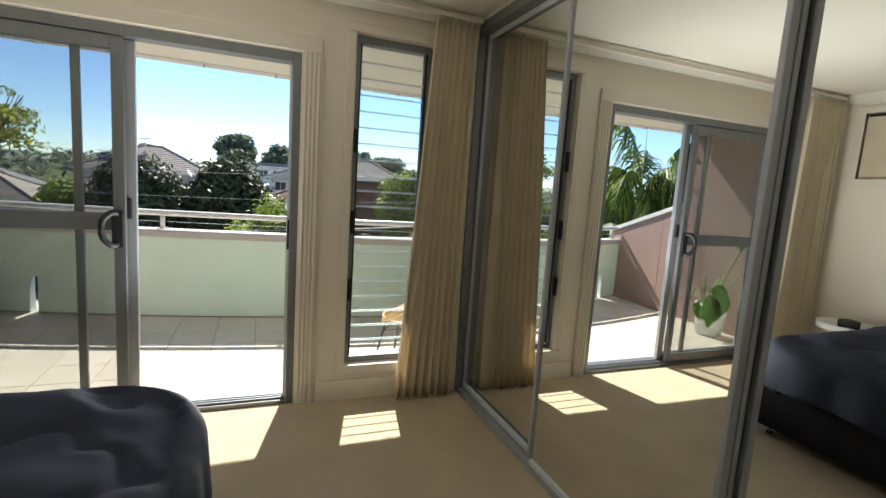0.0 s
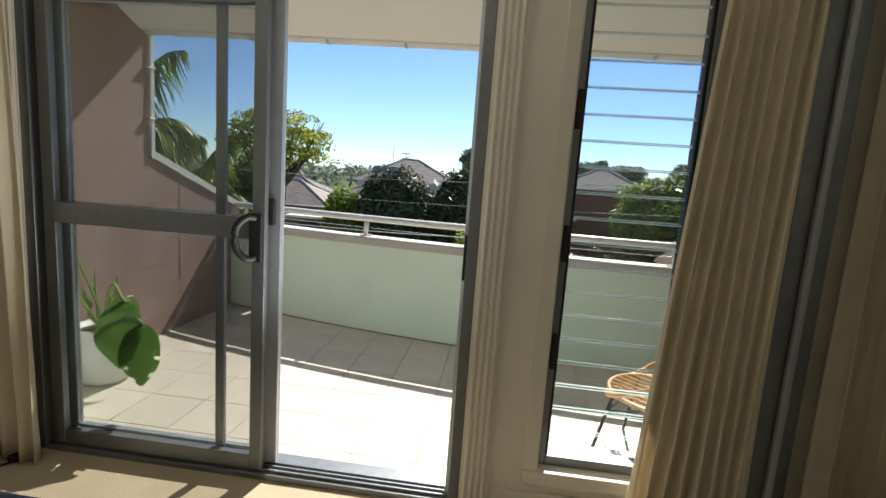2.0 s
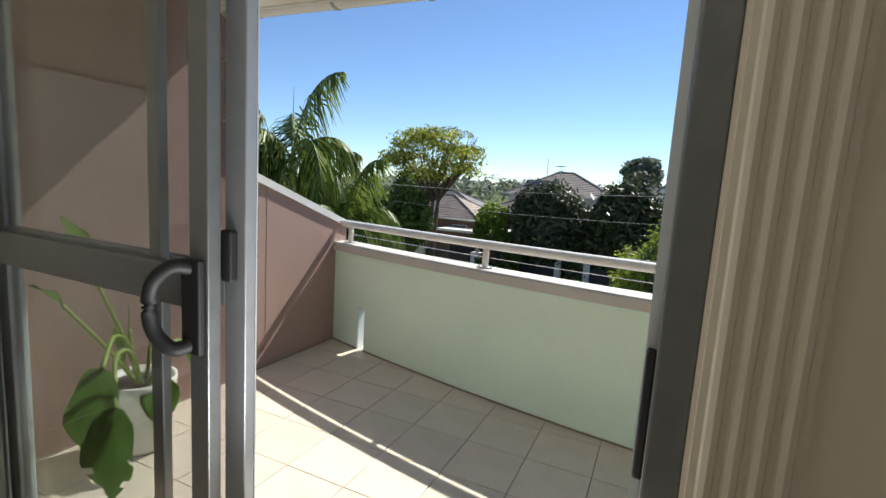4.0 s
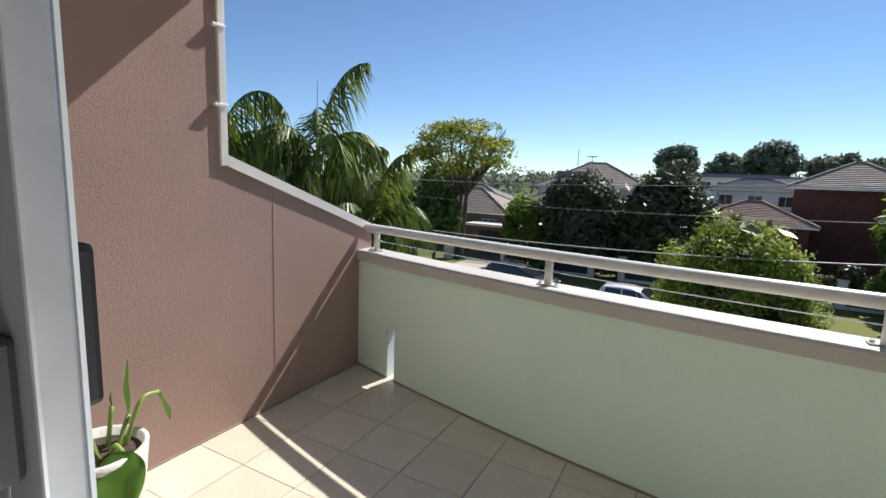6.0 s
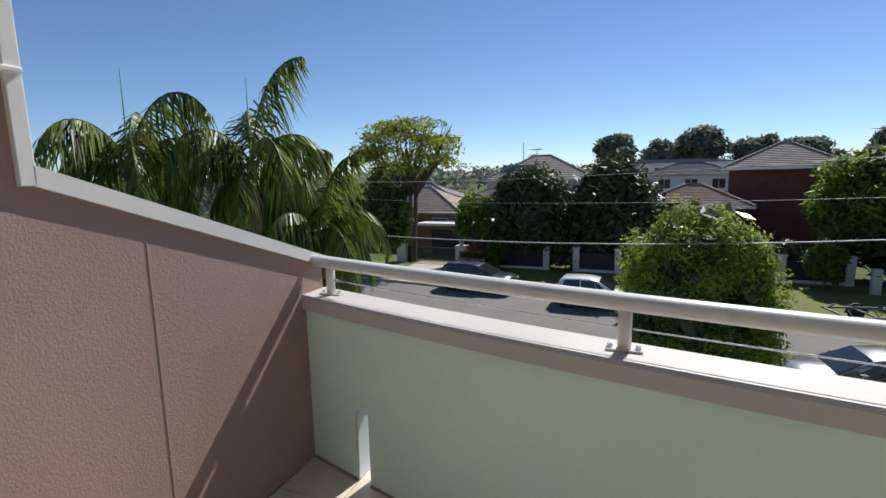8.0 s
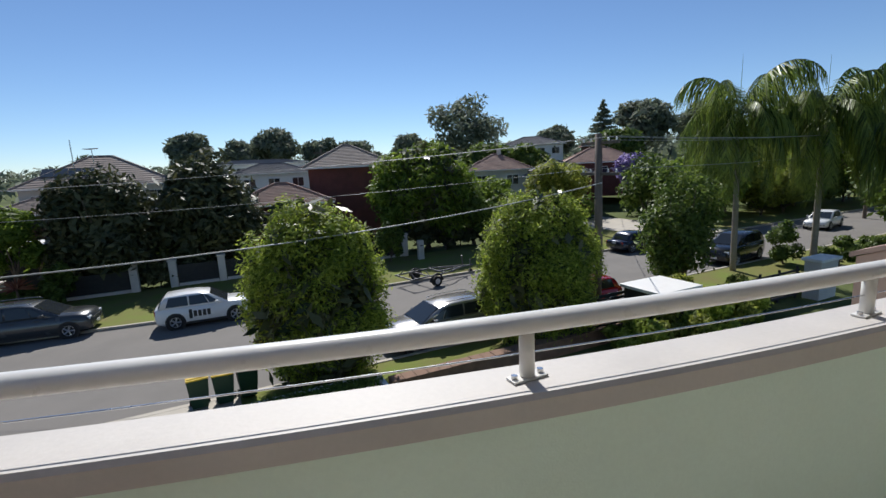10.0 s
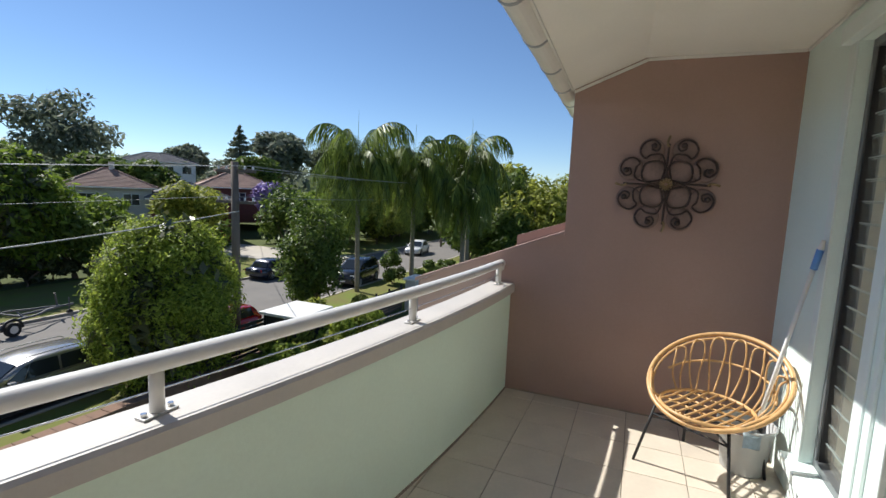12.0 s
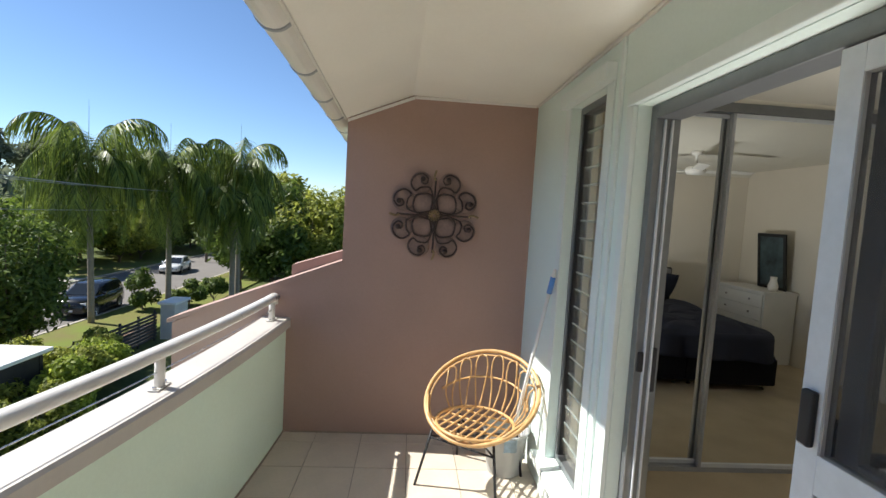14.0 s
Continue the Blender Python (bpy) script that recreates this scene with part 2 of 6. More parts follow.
def curve_pts(pts, n=8):
    """A smooth line through points (Catmull-Rom)."""
    p = [Vector(q) for q in pts]
    p = [2 * p[0] - p[1]] + p + [2 * p[-1] - p[-2]]
    out = []
    for i in range(1, len(p) - 2):
        for k in range(n):
            t = k / n
            out.append(0.5 * (2 * p[i] + (p[i + 1] - p[i - 1]) * t + (2 * p[i - 1] - 5 * p[i] + 4 * p[i + 1] - p[i + 2]) * t * t + (3 * p[i] - p[i - 1] - 3 * p[i + 1] + p[i + 2]) * t ** 3))
    return out + [p[-2]]


def structure(name, bm, material, label, category, smooth=False):
    return tagged(part(name, bm, material, None, smooth=smooth), label, category, kind="structure")


# ---- the bedroom and the balcony: plan ----
FLOOR, DECK = -0.03, -0.05          # carpet and balcony tile levels
XL, XR = -3.63, 0.46                # balcony side walls
Y0 = 0.09                           # inner face of the window wall
YF = 0.25                           # outer face of the window wall
D0, D1, DH = -3.06, -1.10, 2.08     # sliding door opening
W0, W1, WZ0, WZ1 = -0.79, -0.30, 0.20, 2.24   # louvre window opening
ROOM_L, ROOM_B, CEIL = -3.60, -3.72, 2.45


def rail_y(x):
    """The line of the parapet's middle on plan: a gentle curve."""
    return 2.69 - 0.2308 * (x + 3.5) + 0.034 * (x + 3.5) * (x + 1.55)


# floor, ceiling and inner walls
structure("floor", boxes((ROOM_L - 0.1, 0.70, ROOM_B - 0.1, Y0 + 0.01, -0.25, FLOOR)), M_CARPET, "beige wool carpet over the whole bedroom floor", "floor")
structure("ceiling", boxes((ROOM_L - 0.1, 0.70, ROOM_B - 0.1, YF, CEIL, CEIL + 0.12)), M_CEIL, "plain off-white plasterboard bedroom ceiling", "ceiling")


def wall_with_openings(y0, y1, x0, x1, z0, z1):
    return boxes((x0, D0, y0, y1, z0, z1), (D0, D1, y0, y1, DH, z1), (D0, D1, y0, y1, z0, -0.035), (D1, W0, y0, y1, z0, z1),
                 (W0, W1, y0, y1, WZ1, z1), (W0, W1, y0, y1, z0, WZ0), (W1, x1, y0, y1, z0, z1))


structure("wall_window_inner", wall_with_openings(Y0, 0.17, ROOM_L - 0.1, 0.70, -0.25, CEIL), M_CREAM, "cream painted bedroom wall around door and window", "wall")
structure("wall_window_outer", wall_with_openings(0.172, YF, XL, XR, -0.6, 2.9), M_AQUA, "pale mint rendered outside wall of the house", "wall")
structure("wall_left", boxes((ROOM_L - 0.12, ROOM_L, ROOM_B, -0.93, -0.25, CEIL), (ROOM_L - 0.12, ROOM_L, -0.93, -0.15, -0.25, 1.70),
          (ROOM_L - 0.12, ROOM_L, -0.93, -0.15, 2.28, CEIL), (ROOM_L - 0.12, ROOM_L, -0.15, Y0, -0.25, CEIL)), M_CREAM, "cream painted bedroom wall behind the bed head", "wall")
structure("wall_back", boxes((ROOM_L - 0.12, 0.70, ROOM_B - 0.12, ROOM_B, -0.25, CEIL)), M_CREAM, "cream painted back wall of the bedroom", "wall")
structure("wall_wardrobe_end", boxes((0.62, 0.70, ROOM_B, Y0, -0.25, CEIL)), M_CREAM, "plain wall at the back of the wardrobe", "wall")

# cornice along the window wall and the bed wall
bm = bmesh.new()
prism(bm, [(Y0, CEIL), (Y0, CEIL - 0.07), (Y0 - 0.02, CEIL - 0.07), (Y0 - 0.05, CEIL - 0.04), (Y0 - 0.07, CEIL - 0.015), (Y0 - 0.07, CEIL)], "x", ROOM_L, 0.0)
structure("trim_cornice", bm, M_CEIL, "plaster cove cornice between wall and ceiling", "cornice")
bm = bmesh.new()
prism(bm, [(ROOM_L, CEIL), (ROOM_L, CEIL - 0.07), (ROOM_L + 0.02, CEIL - 0.07), (ROOM_L + 0.05, CEIL - 0.04), (ROOM_L + 0.07, CEIL - 0.015), (ROOM_L + 0.07, CEIL)], "y", ROOM_B, Y0 - 0.07)
structure("trim_cornice_side", bm, M_CEIL, "plaster cove cornice above the bed wall", "cornice")
# skirting
structure("baseboard_window_wall", boxes((D1 + 0.13, -0.0, Y0 - 0.016, Y0, FLOOR, 0.10), (ROOM_L + 0.017, D0 - 0.13, Y0 - 0.016, Y0, FLOOR, 0.10)), M_TRIM, "cream painted skirting board under the window", "skirting board")
structure("baseboard_bed_wall", boxes((ROOM_L, ROOM_L + 0.016, ROOM_B, -0.02, FLOOR, 0.10)), M_TRIM, "cream painted skirting board of the bed wall", "skirting board")


def fluted(x0, x1, z0, z1, y):
    """An upright architrave with raised beads."""
    bm = bmesh.new()
    w = x1 - x0
    box(bm, x0, x1, y - 0.016, y, z0, z1)
    for k in range(4):
        cx = x0 + w * (0.16 + 0.226 * k)
        tube(bm, [(cx, y - 0.016, z0 + 0.002), (cx, y - 0.016, z1 - 0.002)], w * 0.085, 8)
    return bm


arch = thing("trim_door", "cream fluted timber architrave round the sliding door", "architrave", kind="structure")
part("jamb_trim", fluted(D1 + 0.005, D1 + 0.115, FLOOR, DH + 0.004, Y0), M_TRIM, arch)
part("jamb_trim", fluted(D0 - 0.115, D0 - 0.005, FLOOR, DH + 0.004, Y0), M_TRIM, arch)
part("head_trim", boxes((D0 - 0.115, D1 + 0.115, Y0 - 0.018, Y0, DH + 0.005, DH + 0.09), bevel=0.004), M_TRIM, arch)
arch = thing("trim_window", "cream timber architrave round the louvre window", "architrave", kind="structure")
part("jamb_trim", boxes((W0 - 0.06, W0 - 0.005, Y0 - 0.018, Y0, WZ0 - 0.001, WZ1 + 0.004), bevel=0.004), M_TRIM, arch)
part("jamb_trim", boxes((W1 + 0.005, W1 + 0.06, Y0 - 0.018, Y0, WZ0 - 0.001, WZ1 + 0.004), bevel=0.004), M_TRIM, arch)
part("sill_trim", boxes((W0 - 0.06, W1 + 0.06, Y0 - 0.022, Y0, WZ0 - 0.06, WZ0 - 0.002), bevel=0.004), M_TRIM, arch)
part("head_trim", boxes((W0 - 0.06, W1 + 0.06, Y0 - 0.018, Y0, WZ1 + 0.005, WZ1 + 0.06), bevel=0.004), M_TRIM, arch)

# ---- balcony shell ----
structure("balcony_slab", boxes((XL - 0.2, XR + 0.2, 0.17, 3.0, -0.35, DECK - 0.006)), M_GROUT, "concrete balcony slab with grey-brown grout between the tiles", "slab")


def fin_wall(name, x0, x1, poly, label):
    bm = bmesh.new()
    prism(bm, poly, "x", x0, x1)
    return structure(name, bm, M_PINK, label, "wall")


fin_wall("wall_balcony_left", XL - 0.2, XL, [(YF - 0.13, -5.5), (2.80, -5.5), (2.80, 0.93), (1.58, 1.36), (1.58, 2.30), (YF - 0.13, 2.46)], "mauve-brown rendered side wall with stepped sloping top")
fin_wall("wall_balcony_right", XR, XR + 0.2, [(YF - 0.13, -5.5), (2.77, -5.5), (2.77, 0.73), (1.60, 1.22), (1.60, 2.27), (1.15, 2.47), (YF - 0.13, 2.47)], "mauve-brown rendered side wall in shade with sloping top")
fin_wall("wall_neighbour_return", XR + 0.203, XR + 0.38, [(YF, -5.5), (2.0, -5.5), (2.0, 1.155), (1.62, 1.285), (1.62, 2.30), (YF, 2.42)], "mauve-brown rendered return wall of the neighbouring balcony")
# white flashing on the left wall's edge
fl = thing("wall_flashing", "white painted metal flashing on the stepped wall top", "flashing", kind="structure")
bm = bmesh.new()
prism(bm, [(2.84, 0.90), (2.84, 0.955), (1.60, 1.395), (1.60, 1.34)], "x", XL - 0.22, XL + 0.015)
part("slope_cap", bm, M_WHITE, fl)
part("upright_cap", boxes((XL - 0.22, XL + 0.015, 1.565, 1.605, 1.34, 2.28), bevel=0.003), M_WHITE, fl)
for z in (1.62, 1.98):
    part("bracket", boxes((XL, XL + 0.03, 1.53, 1.60, z, z + 0.015), bevel=0.003), M_WHITE, fl)
fl = thing("wall_flashing", "mauve painted capping on the sloping wall top", "flashing", kind="structure")
bm = bmesh.new()
prism(bm, [(2.80, 0.724), (2.80, 0.754), (1.60, 1.23), (1.60, 1.198)], "x", XR - 0.012, XR + 0.22)
part("slope_cap", bm, M_PINK, fl)
# joint in the render of the left wall
structure("trim_render_joint", boxes((XL, XL + 0.002, 1.888, 1.893, 0.02, 1.25)), M_PINK, "fine vertical joint in the mauve render", "joint")

structure("wall_lower_storey", boxes((XL - 0.2, 4.0, ROOM_B - 0.2, YF - 0.05, -5.6, -0.62), (0.72, 4.0, ROOM_B - 0.2, YF - 0.05, -0.62, 2.6)), M_MINT, "pale mint rendered lower storey and neighbouring part of the house", "wall")
# soffit, fascia and gutter; their outer line drifts slightly from the wall's
def drift(bm):
    for v in bm.verts:
        if v.co.y > 0.9:
            v.co.y += 0.03 * (v.co.x - XR)
    return bm


bm = bmesh.new()
prism(bm, [(YF, 2.42), (1.15, 2.425), (1.61, 2.235), (1.61, 2.325), (1.15, 2.54), (YF, 2.54)], "x", XL - 0.25, XR + 0.001)
drift(bm)
structure("ceiling_balcony", bm, M_SOFFIT, "off-white balcony soffit, flat then sloping down to the gutter", "ceiling")
bm = bmesh.new()
prism(bm, [(1.14, 2.399), (1.14, 2.419), (1.60, 2.229), (1.60, 2.209)], "x", XR - 0.012, XR - 0.001)
structure("trim_soffit_bead_slope", bm, M_WHITE, "thin white bead under the sloping soffit", "bead")
structure("trim_soffit_bead", boxes((XR - 0.012, XR - 0.001, YF + 0.013, 1.139, 2.402, 2.42), (XL, XR - 0.013, YF + 0.0005, YF + 0.012, 2.402, 2.418)), M_WHITE, "thin white bead where soffit meets wall", "bead")
bm = bmesh.new()
prism(bm, [(1.60, 2.34), (1.60, 2.38), (0.1, 2.97), (-4.2, 3.9), (-4.2, 3.8), (0.1, 2.87), (1.54, 2.345)], "x", XL - 0.35, XR + 1.6)
structure("roof", bm, mat("roof_sheet", (0.35, 0.30, 0.28), 0.6, scale=3, vary=0.1), "brown sheet roof over bedroom and balcony", "roof")
gut = thing("gutter", "white round metal gutter along the roof edge", "gutter")
bm = bmesh.new()
N = 14
gp = []
GY, GZ = 1.690, 2.285
for k in range(N):
    a = math.pi * (0.0 + 1.25 * k / (N - 1)) + math.pi * 0.93
    gp.append((GY + 0.07 * math.cos(a), GZ + 0.07 * math.sin(a)))
gp2 = [(GY + (y - GY) * 0.93, GZ + (z - GZ) * 0.93) for y, z in reversed(gp)]
prism(bm, gp + gp2, "x", XL - 0.4, XR + 3.4)
drift(bm)
part("trough", bm, M_WHITE, gut)
structure("trim_fascia", drift(boxes((XL - 0.3, XR + 0.0, 1.6105, 1.622, 2.225, 2.32))), M_WHITE, "white fascia strip behind the gutter", "fascia")
for k in range(13):
    x = XR + 2.73 - 0.55 * k
    bm = bmesh.new()
    gq = [(GY + (y - GY) * 1.08, GZ + (z - GZ) * 1.08) for y, z in gp]
    prism(bm, gq + list(reversed(gp)), "x", x, x + 0.02)
    drift(bm)
    part("joint_strap", bm, M_ALUMID, gut, "grey joint strap")


# parapet
def swept(x0, x1, o0, o1, z0, z1, n=40, bev=0.0):
    """A bar along the parapet's curve between two offsets and two heights."""
    bm = bmesh.new()
    rings = []
    for i in range(n + 1):
        x = x0 + (x1 - x0) * i / n
        y = rail_y(x)
        prof = [(o0, z0), (o1, z0), (o1, z1 - bev), (o1 - bev, z1), (o0 + bev, z1), (o0, z1 - bev)] if bev else [(o0, z0), (o1, z0), (o1, z1), (o0, z1)]
        rings.append([bm.verts.new((x, y + o, z)) for o, z in prof])
    k = len(rings[0])
    for a, b in zip(rings, rings[1:]):
        for j in range(k):
            bm.faces.new((a[j], a[(j + 1) % k], b[(j + 1) % k], b[j]))
    bm.faces.new(rings[0]), bm.faces.new(list(reversed(rings[-1])))
    bmesh.ops.recalc_face_normals(bm, faces=bm.faces)
    return bm


S0, S1, SZ = -3.315, -3.235, 0.30
par = thing("wall_parapet", "curved pale mint rendered balcony parapet", "parapet", kind="structure")
part("panel", swept(XL, S0, -0.07, 0.07, -0.30, 0.73, 6), M_MINT, par)
part("panel", swept(S0, S1, -0.07, 0.07, SZ, 0.73, 2), M_MINT, par)
part("panel", swept(S1, XR, -0.07, 0.07, -0.30, 0.73, 40), M_MINT, par)
part("coping", swept(XL, XR, -0.10, 0.10, 0.732, 0.80, 44, bev=0.012), M_CAP, par, "pale painted coping")
part("overflow_liner", boxes((S0 + 0.002, S0 + 0.006, rail_y(S0) - 0.066, rail_y(S0) + 0.06, DECK, SZ)), M_ALULIGHT, par)

bm = swept(XL + 0.004, S0, -0.079, -0.0701, DECK, DECK + 0.010, 6)
structure("trim_sealant", bm, M_GROUT, "dark weathered sealant line along the parapet foot", "sealant")
bm = swept(S1, XR - 0.004, -0.079, -0.0701, DECK, DECK + 0.010, 40)
structure("trim_sealant_long", bm, M_GROUT, "dark weathered sealant line along the parapet foot", "sealant")
structure("trim_sealant_walls", boxes((XL, XL + 0.006, 0.30, 2.55, DECK, DECK + 0.009), (XR - 0.006, XR, 0.30, 1.93, DECK, DECK + 0.009)), M_GROUT, "dark weathered sealant line along the side walls", "sealant")
# railing on the parapet
rl = thing("balcony_railing", "white tubular handrail on short posts with one steel cable", "railing")
pts = [(x, rail_y(x), 0.955) for x in [XL + 0.02 + (XR - XL - 0.08) * i / 40 for i in range(41)]]
part("handrail", tube(bmesh.new(), pts, 0.036, 14, flat=0.8), M_RAIL, rl, smooth=True)
part("end_elbow", tube(bmesh.new(), curve_pts([(XR - 0.075, rail_y(0.38), 0.955), (XR - 0.03, rail_y(0.43), 0.95), (XR - 0.012, rail_y(0.44) + 0.01, 0.92), (XR - 0.001, rail_y(0.45) + 0.012, 0.90)], 5), 0.022, 10), M_RAIL, rl, smooth=True)
POSTS = (-3.50, -2.18, -0.92, 0.35)
for x in POSTS:
    y = rail_y(x)
    p = part("post", tube(bmesh.new(), [(x, y, 0.806), (x, y, 0.94)], 0.021, 14), M_RAIL, rl, smooth=True)
    part("base_plate", boxes((x - 0.055, x + 0.055, y - 0.022, y + 0.022, 0.8005, 0.808), bevel=0.003), M_RAIL, p)
    for dx in (-0.042, 0.042):
        part("bolt", tube(bmesh.new(), [(x + dx, y, 0.806), (x + dx, y, 0.818)], 0.009, 8), M_STEEL, p)
bm = bmesh.new()
cx = [-3.47 + (0.33 + 3.47) * i / 30 for i in range(31)]
tube(bm, [(x, rail_y(x), 0.872) for x in cx], 0.0025, 6)
part("cable", bm, M_STEEL, rl)
part("turnbuckle", tube(bmesh.new(), [(-3.47, rail_y(-3.47), 0.872), (-3.40, rail_y(-3.40), 0.872)], 0.006, 8), M_STEEL, rl)
part("turnbuckle", tube(bmesh.new(), [(0.26, rail_y(0.26), 0.872), (0.33, rail_y(0.33), 0.872)], 0.006, 8), M_STEEL, rl)

# outside door and window casings, painted pale mint
cs = thing("trim_outside_door", "pale mint timber casing round the sliding door outside", "casing", kind="structure")
for x0, x1 in ((D1 + 0.001, D1 + 0.055), (D0 - 0.055, D0 - 0.001)):
    part("jamb_casing", boxes((x0, x1, YF, YF + 0.022, DECK, DH), bevel=0.004), M_MINTTRIM, cs)
part("head_casing", boxes((D0 - 0.055, D1 + 0.055, YF, YF + 0.024, DH + 0.002, DH + 0.055), bevel=0.004), M_MINTTRIM, cs)
part("cover_strip", boxes((-0.955, -0.925, YF, YF + 0.014, DECK, 2.40), bevel=0.003), M_MINTTRIM, cs)
cs = thing("trim_outside_window", "pale mint timber casing and sill of the louvre window", "casing", kind="structure")
for x0, x1 in ((W0 - 0.08, W0 - 0.001), (W1 + 0.001, W1 + 0.08)):
    part("jamb_casing", boxes((x0, x1, YF, YF + 0.010, WZ0, WZ1), bevel=0.003), M_MINTTRIM, cs)
part("head_casing", boxes((W0 - 0.08, W1 + 0.08, YF, YF + 0.05, WZ1 + 0.001, WZ1 + 0.08), bevel=0.004), M_MINTTRIM, cs)
part("sill", boxes((W0 - 0.10, W1 + 0.10, 0.125, YF + 0.07, WZ0 - 0.05, WZ0 - 0.001), bevel=0.006), M_MINTTRIM, cs)
part("apron", boxes((W0 - 0.08, W1 + 0.08, YF, YF + 0.015, DECK, WZ0 - 0.051), bevel=0.004), M_MINTTRIM, cs)


# ---- sliding door ----
def leaf_frame(th, name, x0, x1, z0, z1, y, dy, stile, rail, mid=None, m=M_ALU, pane=M_GLASS, pane_name="pane"):
    """A framed door leaf: stiles, rails and panes as parts."""
    lf = part(name, boxes((x0, x0 + stile, y - dy, y + dy, z0, z1), bevel=0.003), m, th)
    part("stile", boxes((x1 - stile, x1, y - dy, y + dy, z0, z1), bevel=0.003), m, lf)
    part("rail", boxes((x0 + stile, x1 - stile, y - dy, y + dy, z0, z0 + rail), bevel=0.003), m, lf)
    part("rail", boxes((x0 + stile, x1 - stile, y - dy, y + dy, z1 - rail, z1), bevel=0.003), m, lf)
    zs = [z0 + rail, z1 - rail]
    if mid:
        part("mid_rail", boxes((x0 + stile, x1 - stile, y - dy, y + dy, mid[0], mid[1]), bevel=0.003), m, lf)
        zs = [z0 + rail, mid[0], mid[1], z1 - rail]
    for a, b in zip(zs[::2], zs[1::2]):
        g = part(pane_name, boxes((x0 + stile, x1 - stile, y - 0.003, y + 0.003, a, b)), pane, lf)
        if pane is M_GLASS:
            g.visible_shadow = False
    return lf


door = thing("door_sliding", "grey aluminium sliding glass door, slid open behind its screen", "sliding door", kind="structure")
FR = 0.045
part("frame_jamb", boxes((D0, D0 + FR, Y0 + 0.005, 0.196, -0.03, DH - 0.001), bevel=0.004), M_ALU, door)
part("frame_jamb", boxes((D1 - FR, D1, Y0 + 0.005, 0.196, -0.03, DH - 0.001), bevel=0.004), M_ALU, door)
part("frame_head", boxes((D0 + FR, D1 - FR, Y0 + 0.005, 0.196, DH - 0.055, DH - 0.001), bevel=0.004), M_ALU, door)
part("frame_sill", boxes((D0 + FR, D1 - FR, Y0 + 0.005, 0.27, -0.034, -0.005), bevel=0.004), M_ALU, door)
for y in (0.120, 0.149, 0.176):
    part("track", boxes((D0 + FR, D1 - FR, y - 0.004, y + 0.004, -0.005, 0.008)), M_ALU, door)
fixed = leaf_frame(door, "fixed_panel", D0 + FR + 0.002, -2.17, 0.01, DH - 0.06, 0.149, 0.0115, 0.04, 0.055)
slide = leaf_frame(door, "sliding_panel", -2.98, -1.975, 0.01, DH - 0.06, 0.120, 0.016, 0.055, 0.065, mid=(1.03, 1.12))
screen = leaf_frame(door, "screen_panel", -2.97, -1.935, 0.01, DH - 0.06, 0.176, 0.014, 0.06, 0.065, mid=(1.03, 1.12), m=M_ALUMID, pane=M_MESH, pane_name="mesh")
# pale plates put the outdoor light on the screen frame into its colour
for r in ((-2.97, -2.912, 0.01, DH - 0.06), (-1.993, -1.935, 0.01, DH - 0.06), (-2.911, -1.994, 0.01, 0.073), (-2.911, -1.994, DH - 0.123, DH - 0.06), (-2.911, -1.994, 1.03, 1.12)):
    part("outer_face", boxes((r[0], r[1], 0.1905, 0.194, r[2], r[3])), M_ALULIGHT, screen, "pale plate for the frame's lit outer side")
for k in range(8):
    part("label_mark", boxes((-2.70 + 0.028 * k, -2.688 + 0.028 * k, 0.1045, 0.1055, 1.068, 1.082)), M_ALUDIM, slide, "tiny worn lettering")
# handles
part("pull_plate", boxes((-2.036, -1.982, 0.088, 0.1035, 0.94, 1.14), bevel=0.004), M_BLACK, slide)
part("pull_handle", tube(bmesh.new(), curve_pts([(-2.012, 0.100, 1.12), (-2.03, 0.065, 1.125), (-2.062, 0.048, 1.09), (-2.07, 0.045, 1.04), (-2.062, 0.048, 0.99), (-2.03, 0.065, 0.955), (-2.012, 0.100, 0.96)], 5), 0.0155, 10), M_BLACK, slide, "black D-shaped pull handle", smooth=True)
part("screen_lock", boxes((-1.985, -1.955, 0.140, 0.162, 1.09, 1.20), bevel=0.006), M_BLACK, screen)
part("screen_lock", boxes((-1.985, -1.950, 0.1945, 0.213, 1.13, 1.26), bevel=0.006), M_BLACK, screen)
part("strike_plate", boxes((D1 - FR - 0.012, D1 - FR, 0.11, 0.135, 0.94, 1.12), bevel=0.003), M_BLACK, door)
part("strike_plate", boxes((D1 - FR - 0.012, D1 - FR, 0.164, 0.188, 1.02, 1.10), bevel=0.003), M_BLACK, door)
for y in (0.1335, 0.1625):
    part("jamb_rib", boxes((D1 - FR - 0.014, D1 - FR - 0.0005, y - 0.003, y + 0.003, 0.0, DH - 0.06)), M_ALULIGHT, door)

# ---- louvre window ----
win = thing("window_louvre", "tall narrow louvre window with clear glass blades, slightly open", "louvre window", kind="structure")
part("frame_jamb", boxes((W0, W0 + 0.03, 0.125, 0.20, WZ0, WZ1), bevel=0.003), M_ALU, win)
part("frame_jamb", boxes((W1 - 0.03, W1, 0.125, 0.20, WZ0, WZ1), bevel=0.003), M_ALU, win)
part("frame_head", boxes((W0 + 0.03, W1 - 0.03, 0.125, 0.20, WZ1 - 0.04, WZ1), bevel=0.003), M_ALU, win)
part("frame_sill", boxes((W0 + 0.03, W1 - 0.03, 0.125, 0.20, WZ0, WZ0 + 0.04), bevel=0.003), M_ALU, win)
part("louvre_gallery", boxes((W0 + 0.03, W0 + 0.042, 0.14, 0.19, WZ0 + 0.04, WZ1 - 0.04)), M_BLACK, win)
